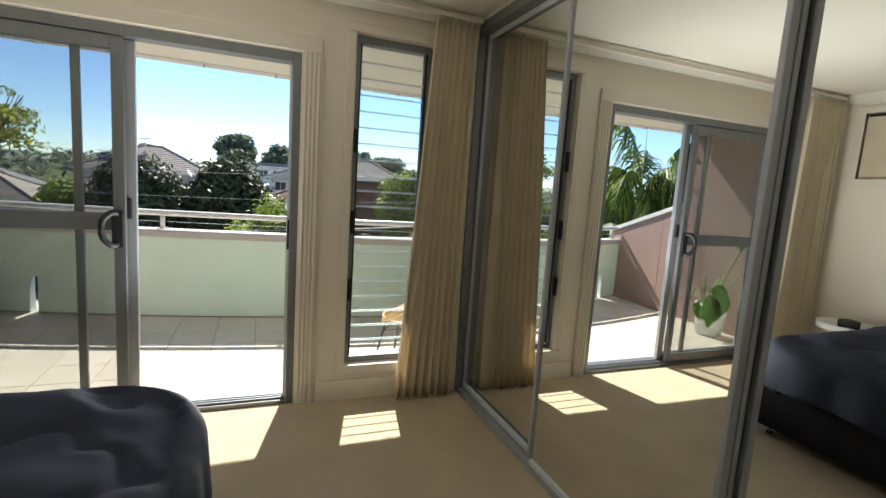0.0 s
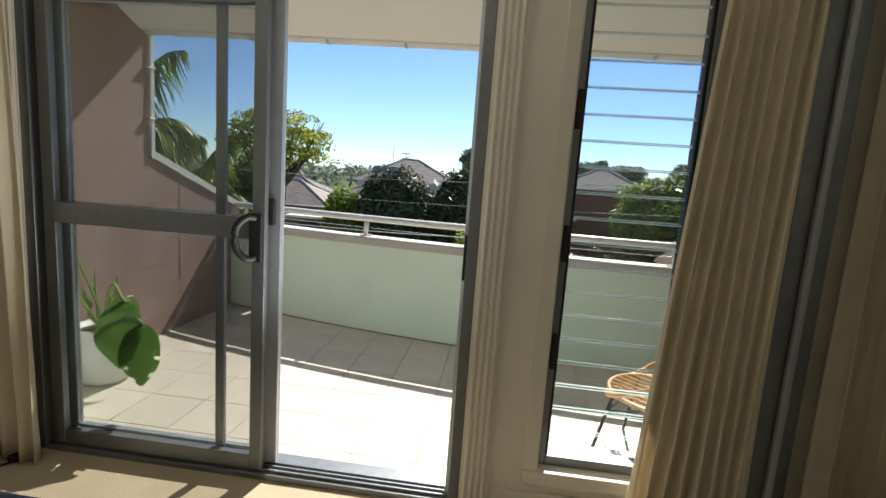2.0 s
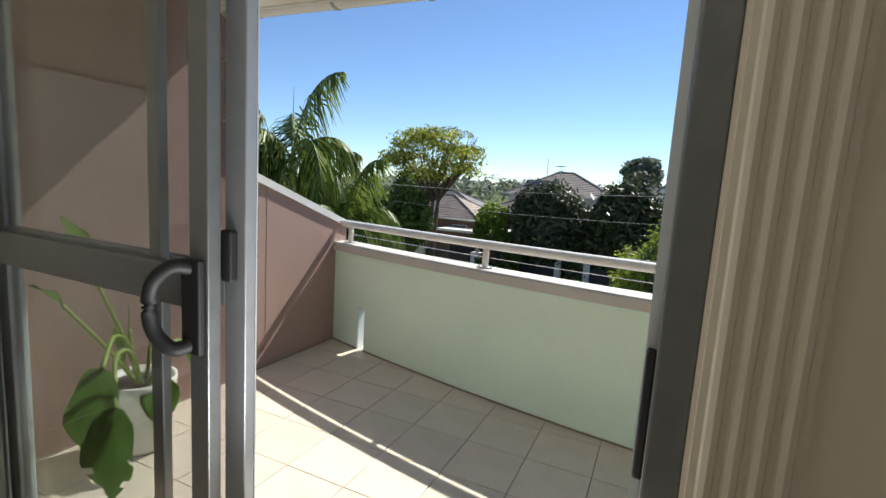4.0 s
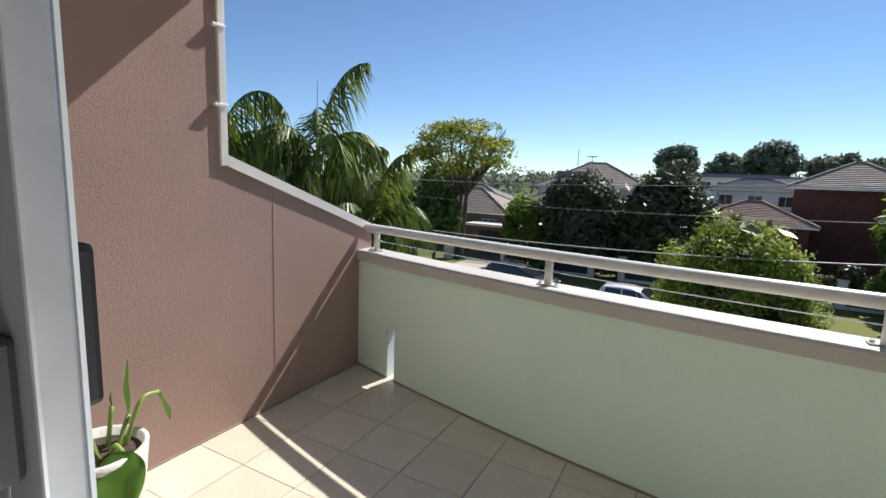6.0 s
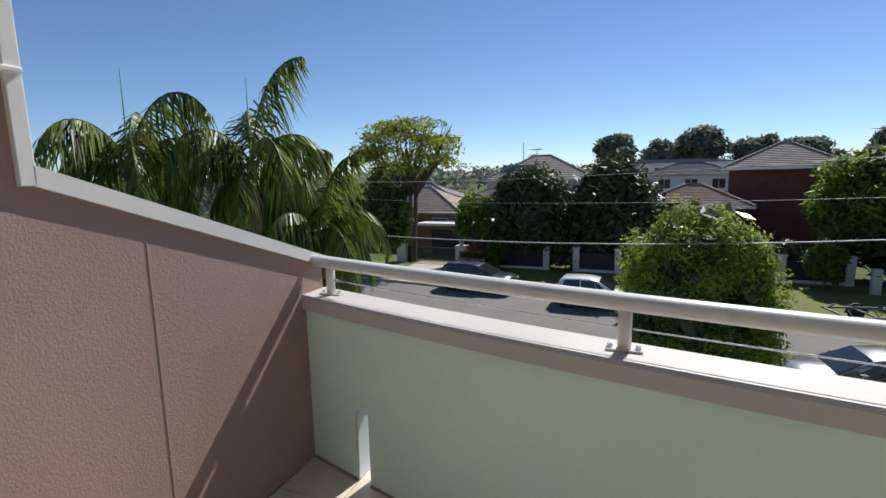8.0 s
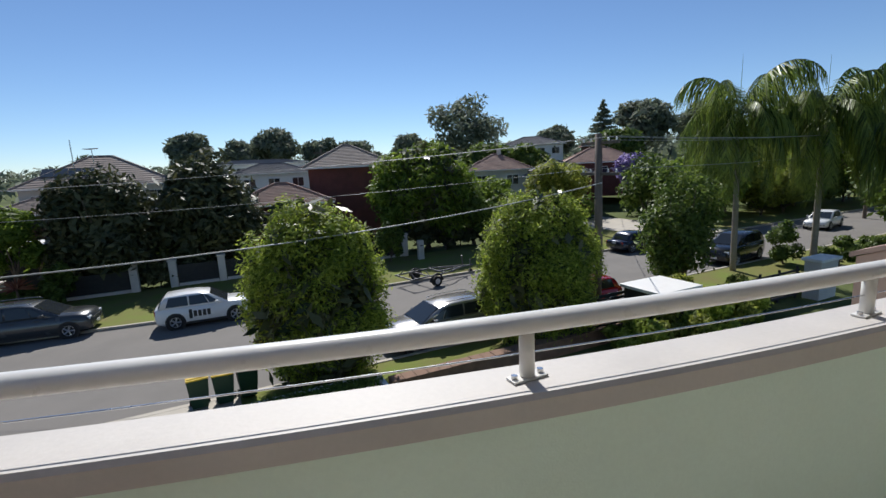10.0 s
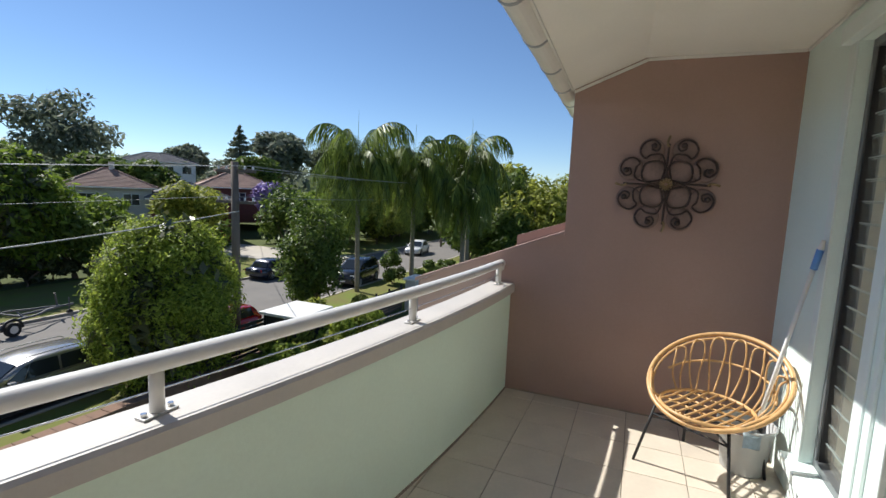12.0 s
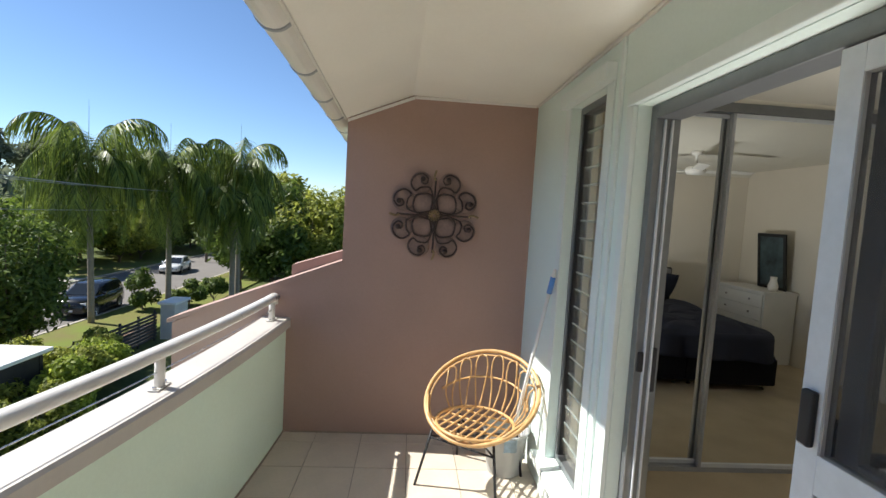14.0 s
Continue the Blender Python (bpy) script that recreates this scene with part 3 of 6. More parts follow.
part("louvre_gallery", boxes((W1 - 0.042, W1 - 0.03, 0.14, 0.19, WZ0 + 0.04, WZ1 - 0.04)), M_BLACK, win)
NB = 20
pitch = (WZ1 - WZ0 - 0.08) / NB
blade_me = None
for k in range(NB):
    z = WZ0 + 0.04 + pitch * (k + 0.5)
    if blade_me is None:
        bm = boxes((W0 + 0.043, W1 - 0.043, -0.003, 0.003, -pitch * 0.53, pitch * 0.53))
        bmesh.ops.rotate(bm, verts=bm.verts, cent=(0, 0, 0), matrix=Matrix.Rotation(radians(-5), 3, 'X'))
        b0 = part("blade", bm, M_LOUVRE, win)
        blade_me = b0.data
        b0.matrix_basis = pose(0, 0.165, z)
        e0 = boxes((W0 + 0.043, W1 - 0.043, -0.0035, 0.0035, -pitch * 0.53 - 0.003, -pitch * 0.53 + 0.001), (W0 + 0.043, W1 - 0.043, -0.0035, 0.0035, pitch * 0.53 - 0.001, pitch * 0.53 + 0.003))
        bmesh.ops.rotate(e0, verts=e0.verts, cent=(0, 0, 0), matrix=Matrix.Rotation(radians(-5), 3, 'X'))
        ob = part("blade_edge", e0, M_EDGE, b0, "ground glass edge")
        edge_me = ob.data
    else:
        b0 = put("blade", blade_me, pose(0, 0.165, z), win)
        put("blade_edge", edge_me, Matrix.Identity(4), b0)
    b0.visible_shadow = False
for z in (0.62, 1.05, 1.55):
    part("louvre_lever", boxes((W0 + 0.008, W0 + 0.028, 0.098, 0.125, z, z + 0.14), bevel=0.004), M_BLACK, win)

# ---- mirrored wardrobe ----
ward = thing("mirrored_wardrobe", "wall-wide wardrobe with sliding mirror doors in silver frames", "wardrobe")
part("bottom_track", boxes((-0.012, 0.10, ROOM_B, Y0 - 0.002, FLOOR, FLOOR + 0.014), (-0.010, -0.004, ROOM_B, Y0 - 0.002, FLOOR + 0.014, FLOOR + 0.03), (0.044, 0.050, ROOM_B, Y0 - 0.002, FLOOR + 0.014, FLOOR + 0.03)), M_ALUMID, ward)
part("top_track", boxes((-0.02, 0.10, ROOM_B, Y0 - 0.002, 2.36, 2.42)), M_ALU, ward)
part("bulkhead", boxes((-0.012, 0.60, ROOM_B, Y0 - 0.002, 2.422, CEIL)), M_CEIL, ward)
part("side_channel", boxes((-0.015, 0.10, Y0 - 0.03, Y0 - 0.002, FLOOR + 0.014, 2.36)), M_ALU, ward)
for k, (y0, y1) in enumerate(((-0.93, Y0 - 0.035), (-1.93, -0.90), (-2.93, -1.90), (ROOM_B + 0.02, -2.90))):
    xf = 0.0 if k % 2 else 0.05
    lf = part("mirror_door", boxes((xf + 0.004, xf + 0.012, y0 + 0.02, y1 - 0.02, FLOOR + 0.05, 2.34)), M_MIRROR, ward, "floor-length mirror")
    part("stile", boxes((xf - 0.008, xf + 0.024, y0, y0 + 0.022, FLOOR + 0.03, 2.358), bevel=0.004), M_ALUMID, lf)
    part("stile", boxes((xf - 0.008, xf + 0.024, y1 - 0.022, y1, FLOOR + 0.03, 2.358), bevel=0.004), M_ALUMID, lf)
    part("rail", boxes((xf - 0.006, xf + 0.022, y0 + 0.022, y1 - 0.022, FLOOR + 0.03, FLOOR + 0.055)), M_ALULIGHT, lf)
    part("rail", boxes((xf - 0.006, xf + 0.022, y0 + 0.022, y1 - 0.022, 2.335, 2.358)), M_ALULIGHT, lf)


# ---- curtains ----
def curtain(x0, x1, y, z0, z1, folds, flare, seed):
    """A pleated curtain: closed folds at the head, fuller at the hem, with thickness."""
    rnd = random.Random(seed)
    ph = [rnd.uniform(-0.35, 0.35) for _ in range(folds + 2)]
    bm = bmesh.new()
    nu, nv = folds * 12, 22
    sides = []
    for side in (0, 1):
        grid = []
        for j in range(nv + 1):
            v = j / nv
            z = z0 + (z1 - z0) * v
            row = []
            for i in range(nu + 1):
                u = i / nu
                w = (x1 - x0) * (1 + flare * (1 - v))
                k = u * folds
                p = ph[int(k)] * (1 - (k % 1)) + ph[int(k) + 1] * (k % 1)
                amp = 0.013 + 0.017 * (1 - v) ** 0.8 + 0.004 * math.sin(5 * u + 3 * v)
                a = 2 * math.pi * (k + 0.5 * p + 0.12 * math.sin(3 * v + 9 * u))
                yy = y - amp * (math.sin(a) + 0.25 * math.sin(2 * a + p)) + 0.004 * side
                xx = (x1 - w) + u * w if flare >= 0 else x0 + u * (x1 - x0) * (1 - flare * (1 - v))
                row.append(bm.verts.new((xx + 0.006 * math.cos(a), yy, z)))
            grid.append(row)
        sides.append(grid)
        for j in range(nv):
            for i in range(nu):
                q = (grid[j][i], grid[j][i + 1], grid[j + 1][i + 1], grid[j + 1][i])
                bm.faces.new(q if side == 0 else tuple(reversed(q)))
    a, b = sides
    for i in range(nu):
        bm.faces.new((a[0][i + 1], a[0][i], b[0][i], b[0][i + 1]))
        bm.faces.new((a[nv][i], a[nv][i + 1], b[nv][i + 1], b[nv][i]))
    for j in range(nv):
        bm.faces.new((a[j][0], a[j + 1][0], b[j + 1][0], b[j][0]))
        bm.faces.new((a[j + 1][nu], a[j][nu], b[j][nu], b[j + 1][nu]))
    return bm


for x0, x1, fl, sd, fo in ((-0.34, -0.045, 0.46, 3, 8), (-3.50, -3.03, -0.18, 8, 8)):
    cu = thing("curtain", "full-length cream pleated curtain drawn to one side", "curtain", "bedroom curtains")
    part("drape", curtain(x0, x1, -0.01, FLOOR + 0.01, 2.385, fo, fl, sd), M_CURTAIN, cu, smooth=True)
    for k in range(fo):
        x = x0 + (x1 - x0) * (k + 0.5) / fo
        part("hook", boxes((x - 0.004, x + 0.004, -0.014, -0.006, 2.38, 2.40)), M_WHITE, cu)
ct = thing("curtain_track", "cream curtain track fixed along the window wall", "curtain track")
part("track_rail", boxes((ROOM_L + 0.07, -0.03, -0.025, 0.005, 2.398, 2.425), bevel=0.004), M_TRIM, ct)
for k in range(6):
    x = -3.3 + 0.62 * k
    part("track_bracket", boxes((x, x + 0.02, 0.005, Y0 - 0.001, 2.402, 2.42)), M_TRIM, ct)

# small high window with a closed blind on the bed wall
hw = thing("window_high", "small high window with closed cream roller blind", "window", kind="structure")
for r in ((-0.99, -0.93, 1.64, 2.34), (-0.15, -0.09, 1.64, 2.34)):
    part("frame_side", boxes((ROOM_L - 0.02, ROOM_L + 0.015, r[0], r[1], r[2], r[3])), M_TRIM, hw)
part("frame_head", boxes((ROOM_L - 0.02, ROOM_L + 0.015, -0.93, -0.15, 2.28, 2.34)), M_TRIM, hw)
part("frame_sill", boxes((ROOM_L - 0.02, ROOM_L + 0.025, -0.93, -0.15, 1.64, 1.70)), M_TRIM, hw)
part("blind", boxes((ROOM_L - 0.03, ROOM_L - 0.022, -0.925, -0.155, 1.705, 2.25)), M_CURTAIN, hw)
part("blind_roller", tube(bmesh.new(), [(ROOM_L - 0.04, -0.92, 2.26), (ROOM_L - 0.04, -0.16, 2.26)], 0.018, 10), M_BLACK, hw)
part("outer_board", boxes((ROOM_L - 0.11, ROOM_L - 0.09, -0.93, -0.15, 1.70, 2.28)), M_CREAM, hw)

# ---- bed ----
def rounded_plan(x0, x1, y0, y1, r):
    """A rectangle on plan whose two corners at the foot end are rounded."""
    out = [(x0, y1), (x0, y0)]
    for cx, cy, a0 in ((x1 - r, y0 + r, -90), (x1 - r, y1 - r, 0)):
        out += [(cx + r * math.cos(radians(a0 + 15 * k)), cy + r * math.sin(radians(a0 + 15 * k))) for k in range(7)]
    return out


BX0, BX1, BY0, BY1 = -3.52, -1.54, -2.72, -0.90
bed = thing("bed", "king bed with dark navy linen on a black base", "bed", m=pose((BX0 + BX1) / 2, (BY0 + BY1) / 2, FLOOR))
bl, bw = (BX1 - BX0) / 2, (BY1 - BY0) / 2
for y0, y1 in ((-bw, -0.004), (0.004, bw)):
    part("bed_base", boxes((-bl, bl, y0, y1, 0.06, 0.34), bevel=0.015), M_BASE, bed)
bm = bmesh.new()
prism(bm, rounded_plan(-bl, bl, -bw, bw, 0.24), "z", 0.342, 0.57)
part("mattress", bm, M_SHEET, bed)
part("headboard", boxes((-bl - 0.06, -bl - 0.005, -bw, bw, 0.05, 1.05), bevel=0.02), M_BASE, bed)
for x in (-bl + 0.1, bl - 0.08):
    for y in (-bw + 0.08, -0.08, 0.08, bw - 0.08):
        bm = bmesh.new()
        lathe(bm, [(0.022, 0.0), (0.024, 0.012), (0.010, 0.02), (0.010, 0.06)], 10, x, y)
        part("castor", bm, M_STEEL, bed)


def doona(x0, x1, y0, y1, top, drop):
    """A puffy quilt that lies on the mattress, rounds the foot corners and hangs over three sides in soft folds."""
    bm = bmesh.new()
    nx, ny, ov, rc = 84, 92, 0.30, 0.30
    yc, hw = (y0 + y1) / 2, (y1 - y0) / 2
    grid = []
    for i in range(nx + 1):
        row = []
        for j in range(ny + 1):
            x = x0 + (x1 + ov - x0) * i / nx
            y = y0 - ov + (y1 - y0 + 2 * ov) * j / ny
            sy = 1 if y > yc else -1
            qx, qy = x - (x1 - rc), abs(y - yc) - (hw - rc)
            if qx > 0 and qy > 0:
                q = math.hypot(qx, qy)
                d, way, foot = q - rc, Vector((qx / q, sy * qy / q)), Vector((x1 - rc + rc * qx / q, yc + sy * (hw - rc + rc * qy / q)))
            elif qx > qy:
                d, way, foot = qx - rc, Vector((1, 0)), Vector((x1, y))
            else:
                d, way, foot = qy - rc, Vector((0, sy)), Vector((x, yc + sy * hw))
            n1 = noise.noise(Vector((x * 2.2, y * 2.2, 1.3)))
            n2 = noise.noise(Vector((x * 6, y * 6, 4.1)))
            crease = abs(noise.noise(Vector((x * 4.5 + n1, y * 3.0, 9.7))))
            if d > 0:
                edge = min(1.0, d / ov)
                fold = noise.noise(Vector((foot.x * 5, foot.y * 5, 7)))
                p = foot + way * (0.07 * math.sin(min(1, d / 0.14) * math.pi / 2) + 0.05 * edge * (0.5 + fold))
                z = top - 0.06 - drop * (1 - math.cos(edge * math.pi / 2)) * (1 + 0.10 * n1)
            else:
                p = Vector((x, y))
                z = top + 0.05 * n1 + 0.014 * n2 - 0.03 * max(0.0, 0.12 - crease) / 0.12 - 0.06 * max(0.0, 1 + d / 0.30) ** 2
            row.append(bm.verts.new((p.x, p.y, z)))
        grid.append(row)
    for i in range(nx):
        for j in range(ny):
            bm.faces.new((grid[i][j], grid[i + 1][j], grid[i + 1][j + 1], grid[i][j + 1]))
    bmesh.ops.recalc_face_normals(bm, faces=bm.faces)
    return bm


quilt = tagged(part("quilt", doona(BX0 + 0.55, BX1, BY0, BY1, FLOOR + 0.66, 0.27), M_DOONA, None, smooth=True), "dark navy quilt with soft creases, spread over the bed", "quilt")
thick = quilt.modifiers.new("thickness", 'SOLIDIFY')
thick.thickness, thick.offset = 0.02, -1.0


def pillow(name, m, label, mt):
    bm = bmesh.new()
    bmesh.ops.create_grid(bm, x_segments=16, y_segments=24, size=1)
    for v in bm.verts:
        x, y = v.co.x, v.co.y
        h = (max(0, 1 - x ** 4) * max(0, 1 - y ** 4)) ** 0.6
        v.co = Vector((x * 0.24 * (1 - 0.05 * y * y), y * 0.36 * (1 - 0.08 * x * x), 0.09 * h + 0.008 * noise.noise(Vector((x * 4, y * 4, 3)))))
    r = bmesh.ops.duplicate(bm, geom=bm.faces[:])
    for v in [g for g in r["geom"] if isinstance(g, bmesh.types.BMVert)]:
        v.co.z = -0.75 * v.co.z
    bmesh.ops.remove_doubles(bm, verts=bm.verts, dist=0.004)
    bmesh.ops.recalc_face_normals(bm, faces=bm.faces)
    ob = part(name, bm, mt, None, smooth=True)
    ob.matrix_basis = m
    return tagged(ob, label, "pillow", "bed pillows")


pillow("pillow", pose(-3.24, -1.33, FLOOR + 0.80, 0, -58, 0), "navy pillow leaning on the bed head", M_DOONA)
pillow("pillow", pose(-3.24, -2.25, FLOOR + 0.80, 0, -58, 0), "navy pillow leaning on the bed head", M_DOONA)
pillow("pillow", pose(-3.40, -1.33, FLOOR + 0.84, 0, -70, 0), "grey pillow behind the navy one", M_SHEET)
pillow("pillow", pose(-3.40, -2.25, FLOOR + 0.84, 0, -70, 0), "grey pillow behind the navy one", M_SHEET)

# bedside table
bt = thing("bedside_table", "small round white bedside table on splayed timber legs", "bedside table", m=pose(-3.20, -0.50, FLOOR))
bm = bmesh.new()
lathe(bm, [(0.001, 0.44), (0.20, 0.44), (0.215, 0.45), (0.22, 0.50), (0.21, 0.50), (0.205, 0.465), (0.001, 0.462)], 32)
part("tray_top", bm, M_WHITE, bt, smooth=True)
for k in range(3):
    a = 2 * math.pi * k / 3 + 0.4
    part("leg", tube(bmesh.new(), [(0.21 * math.cos(a), 0.21 * math.sin(a), 0.0), (0.11 * math.cos(a), 0.11 * math.sin(a), 0.44)], [0.011, 0.017], 10), M_WOOD, bt)
bm = bmesh.new()
lathe(bm, [(0.001, 0.0), (0.07, 0.0), (0.075, 0.02), (0.075, 0.065), (0.06, 0.07), (0.001, 0.072)], 24)
sp = part("smart_speaker", bm, M_BLACK, None, smooth=True)
sp.matrix_basis = pose(-3.20, -0.50, FLOOR + 0.462)
tagged(sp, "round black speaker on the bedside table", "speaker")

# power cord trailing from the bedside table
cord = thing("phone_charger", "thin black phone charger lying on the carpet", "charger")
part("cable", tube(bmesh.new(), curve_pts([(-3.20, -0.50, FLOOR + 0.006), (-3.02, -0.42, FLOOR + 0.006), (-2.92, -0.30, FLOOR + 0.006), (-3.00, -0.22, FLOOR + 0.006), (-3.10, -0.14, FLOOR + 0.006), (-3.05, -0.03, FLOOR + 0.008)], 6), 0.004, 6), M_BLACK, cord, smooth=True)
part("plug", boxes((-3.075, -3.03, -0.03, 0.005, FLOOR + 0.001, FLOOR + 0.032), bevel=0.005), M_BLACK, cord)

# chest of drawers with a picture, against the back wall
ch = thing("chest_of_drawers", "tall white chest of five drawers against the wall", "chest of drawers", m=pose(-2.95, ROOM_B + 0.24, FLOOR))
part("carcass", boxes((-0.44, 0.44, -0.22, 0.20, 0.0, 0.88)), M_WHITE, ch)
part("top", boxes((-0.46, 0.46, -0.225, 0.235, 0.882, 0.91), bevel=0.004), M_WHITE, ch)
for k in range(5):
    z = 0.05 + 0.164 * k
    dr = part("drawer", boxes((-0.425, 0.425, 0.202, 0.22, z, z + 0.155), bevel=0.004), M_WHITE, ch)
    for x in (-0.22, 0.22):
        bm = bmesh.new()
        bmesh.ops.create_uvsphere(bm, u_segments=10, v_segments=8, radius=0.014, matrix=Matrix.Translation((x, 0.232, z + 0.08)))
        part("knob", bm, M_STEEL, dr, smooth=True)
pf = thing("framed_picture", "dark abstract picture in a black frame leaning on the wall", "picture", m=pose(-2.85, ROOM_B + 0.10, FLOOR + 0.912, -6, 0, 0))
part("frame", boxes((-0.24, 0.24, -0.02, 0.0, 0, 0.04), (-0.24, 0.24, -0.02, 0.0, 0.68, 0.72), (-0.24, -0.20, -0.02, 0, 0.04, 0.68), (0.20, 0.24, -0.02, 0, 0.04, 0.68)), M_BLACK, pf)
part("print", boxes((-0.20, 0.20, -0.015, -0.008, 0.04, 0.68)), mat("abstract_print", (0.10, 0.16, 0.18), 0.5, scale=4, col2=(0.01, 0.012, 0.015), fine=12), pf)
bm = bmesh.new()
lathe(bm, [(0.001, 0), (0.05, 0), (0.06, 0.06), (0.035, 0.14), (0.04, 0.18), (0.001, 0.17)], 20)
vs = part("vase", bm, M_WHITE, None, smooth=True)
vs.matrix_basis = pose(-2.62, ROOM_B + 0.26, FLOOR + 0.911)
tagged(vs, "small white vase on the chest of drawers", "vase")

# ceiling fan
fan = thing("ceiling_fan", "white three-blade ceiling fan over the bed", "ceiling fan", m=pose(-1.95, -1.95, CEIL))
bm = bmesh.new()
lathe(bm, [(0.001, 0.0), (0.06, 0.0), (0.05, -0.04), (0.014, -0.05), (0.014, -0.16), (0.09, -0.17), (0.11, -0.21), (0.09, -0.25), (0.001, -0.26)], 24)
part("motor", bm, M_WHITE, fan, smooth=True)
for k in range(3):
    bm = boxes((0.10, 0.62, -0.055, 0.055, -0.215, -0.208), bevel=0.003)
    bmesh.ops.rotate(bm, verts=bm.verts, cent=(0.3, 0, -0.21), matrix=Matrix.Rotation(radians(10), 3, 'X'))
    bmesh.ops.rotate(bm, verts=bm.verts, cent=(0, 0, 0), matrix=Matrix.Rotation(radians(120 * k + 25), 3, 'Z'))
    part("fan_blade", bm, M_WHITE, fan)

# ---- balcony things ----
# rattan tub chair
def rattan_chair(m):
    th = thing("rattan_chair", "round honey rattan tub chair on thin black metal legs", "chair", m=m)
    # hoop: a tilted ring; local +x is the chair's front
    C, R, tilt = Vector((-0.01, 0, 0.545)), 0.36, radians(33)
    ux, uy = Vector((math.cos(tilt), 0, -math.sin(tilt))), Vector((0, 1, 0))
    ring = lambda a, r=R: C + r * (math.cos(a) * ux + math.sin(a) * uy)
    part("hoop", tube(bmesh.new(), [ring(2 * math.pi * k / 48) for k in range(48)], 0.0135, 10, closed=True), M_RATTAN, th, smooth=True)
    part("inner_hoop", tube(bmesh.new(), [ring(2 * math.pi * k / 48, R - 0.024) - Vector((0, 0, 0.012)) for k in range(48)], 0.007, 8, closed=True), M_RATTAN, th, smooth=True)
    seat_c, seat_r = Vector((0.06, 0, 0.385)), 0.24
    seat = lambda a, r=seat_r: seat_c + Vector((r * math.cos(a), r * math.sin(a), 0.0))
    part("seat_ring", tube(bmesh.new(), [seat(2 * math.pi * k / 40) for k in range(40)], 0.010, 8, closed=True), M_RATTAN, th, smooth=True)
    for k in range(9):
        y = -0.20 + 0.05 * k
        hw = math.sqrt(max(0, seat_r ** 2 - y * y))
        part("seat_cane", tube(bmesh.new(), [(seat_c.x - hw, y, 0.387), (seat_c.x, y, 0.378), (seat_c.x + hw, y, 0.387)], 0.0065, 8), M_RATTAN, th, smooth=True)
    for k in range(4):
        x = seat_c.x - 0.16 + 0.11 * k
        hw = math.sqrt(max(0, seat_r ** 2 - (x - seat_c.x) ** 2))
        part("cross_cane", tube(bmesh.new(), [(x, -hw, 0.373), (x, 0, 0.366), (x, hw, 0.373)], 0.007, 8), M_RATTAN, th, smooth=True)
    # back loops: pairs of canes that bow out to the hoop and join in a petal
    for k in range(7):
        a = math.pi + radians(-66 + 22 * k)
        lo1, lo2 = seat(a - 0.05), seat(a + 0.05)
        top = ring(a, R - 0.03)
        t1, t2 = ring(a - 0.17, R - 0.075), ring(a + 0.17, R - 0.075)
        mid = lambda p, q, f, o: p.lerp(q, f) + (p.lerp(q, f) - Vector((seat_c.x, 0, p.lerp(q, f).z))).normalized() * o
        pts = [lo1, mid(lo1, t1, 0.35, 0.035), mid(lo1, t1, 0.75, 0.02), t1.lerp(top, 0.35), top, t2.lerp(top, 0.35), mid(lo2, t2, 0.75, 0.02), mid(lo2, t2, 0.35, 0.035), lo2]
        part("back_loop", tube(bmesh.new(), curve_pts(pts, 4), 0.0055, 7), M_RATTAN, th, smooth=True)
    band = []
    for k in range(25):
        a = math.pi + radians(-78 + 156 * k / 24)
        p, q = seat(a), ring(a, R - 0.05)
        band.append(p.lerp(q, 0.58) + Vector((math.cos(a), math.sin(a), 0)) * 0.022)
    part("back_band", tube(bmesh.new(), band, 0.007, 8), M_RATTAN, th, smooth=True)
    for s in (-1, 1):
        a = s * radians(62)
        part("arm_strut", tube(bmesh.new(), curve_pts([seat(a), seat(a, 0.29) + Vector((0, 0, 0.04)), ring(a * 1.25)], 5), 0.009, 8), M_RATTAN, th, smooth=True)
    for x, y, fx, fy in ((0.22, 0.20, 0.29, 0.27), (0.22, -0.20, 0.29, -0.27), (-0.12, 0.20, -0.19, 0.235), (-0.12, -0.20, -0.19, -0.235)):
        part("leg", tube(bmesh.new(), [(fx, fy, 0.0), (x, y, 0.368)], 0.0085, 8), M_BLACK, th, smooth=True)
    for pts in ([(0.235, 0.215, 0.30), (0.235, -0.215, 0.30)], [(-0.135, 0.215, 0.30), (-0.135, -0.215, 0.30)], [(0.235, 0.215, 0.30), (-0.135, -0.215, 0.30)], [(0.235, -0.215, 0.30), (-0.135, 0.215, 0.30)]):
        part("stretcher", tube(bmesh.new(), pts, 0.006, 8), M_BLACK, th)
    return th


rattan_chair(pose(-0.10, 0.63, DECK, 0, 0, 146))

# bucket and mop behind the chair
bk = thing("mop_bucket", "grey plastic bucket with a cloth over its rim", "bucket", m=pose(0.0, 0.43, DECK))
bm = bmesh.new()
lathe(bm, [(0.001, 0.004), (0.105, 0.0), (0.112, 0.01), (0.142, 0.27), (0.152, 0.275), (0.152, 0.285), (0.140, 0.285), (0.108, 0.02), (0.001, 0.015)], 28)
part("pail", bm, M_BUCKET, bk, smooth=True)
part("handle", tube(bmesh.new(), [(0.148 * math.cos(a), 0.148 * math.sin(a), 0.265 - 0.02 * math.sin(a)) for a in [math.pi * k / 16 for k in range(17)]], 0.004, 6), M_STEEL, bk)
bm = bmesh.new()
bmesh.ops.create_grid(bm, x_segments=10, y_segments=10, size=0.045)
for v in bm.verts:
    x, y = v.co.x, v.co.y
    v.co = Vector((-0.155 - 0.015 * math.sin(30 * y) + 0.02 * (x > 0.03), y, 0.245 + x + 0.006 * math.sin(60 * y)))
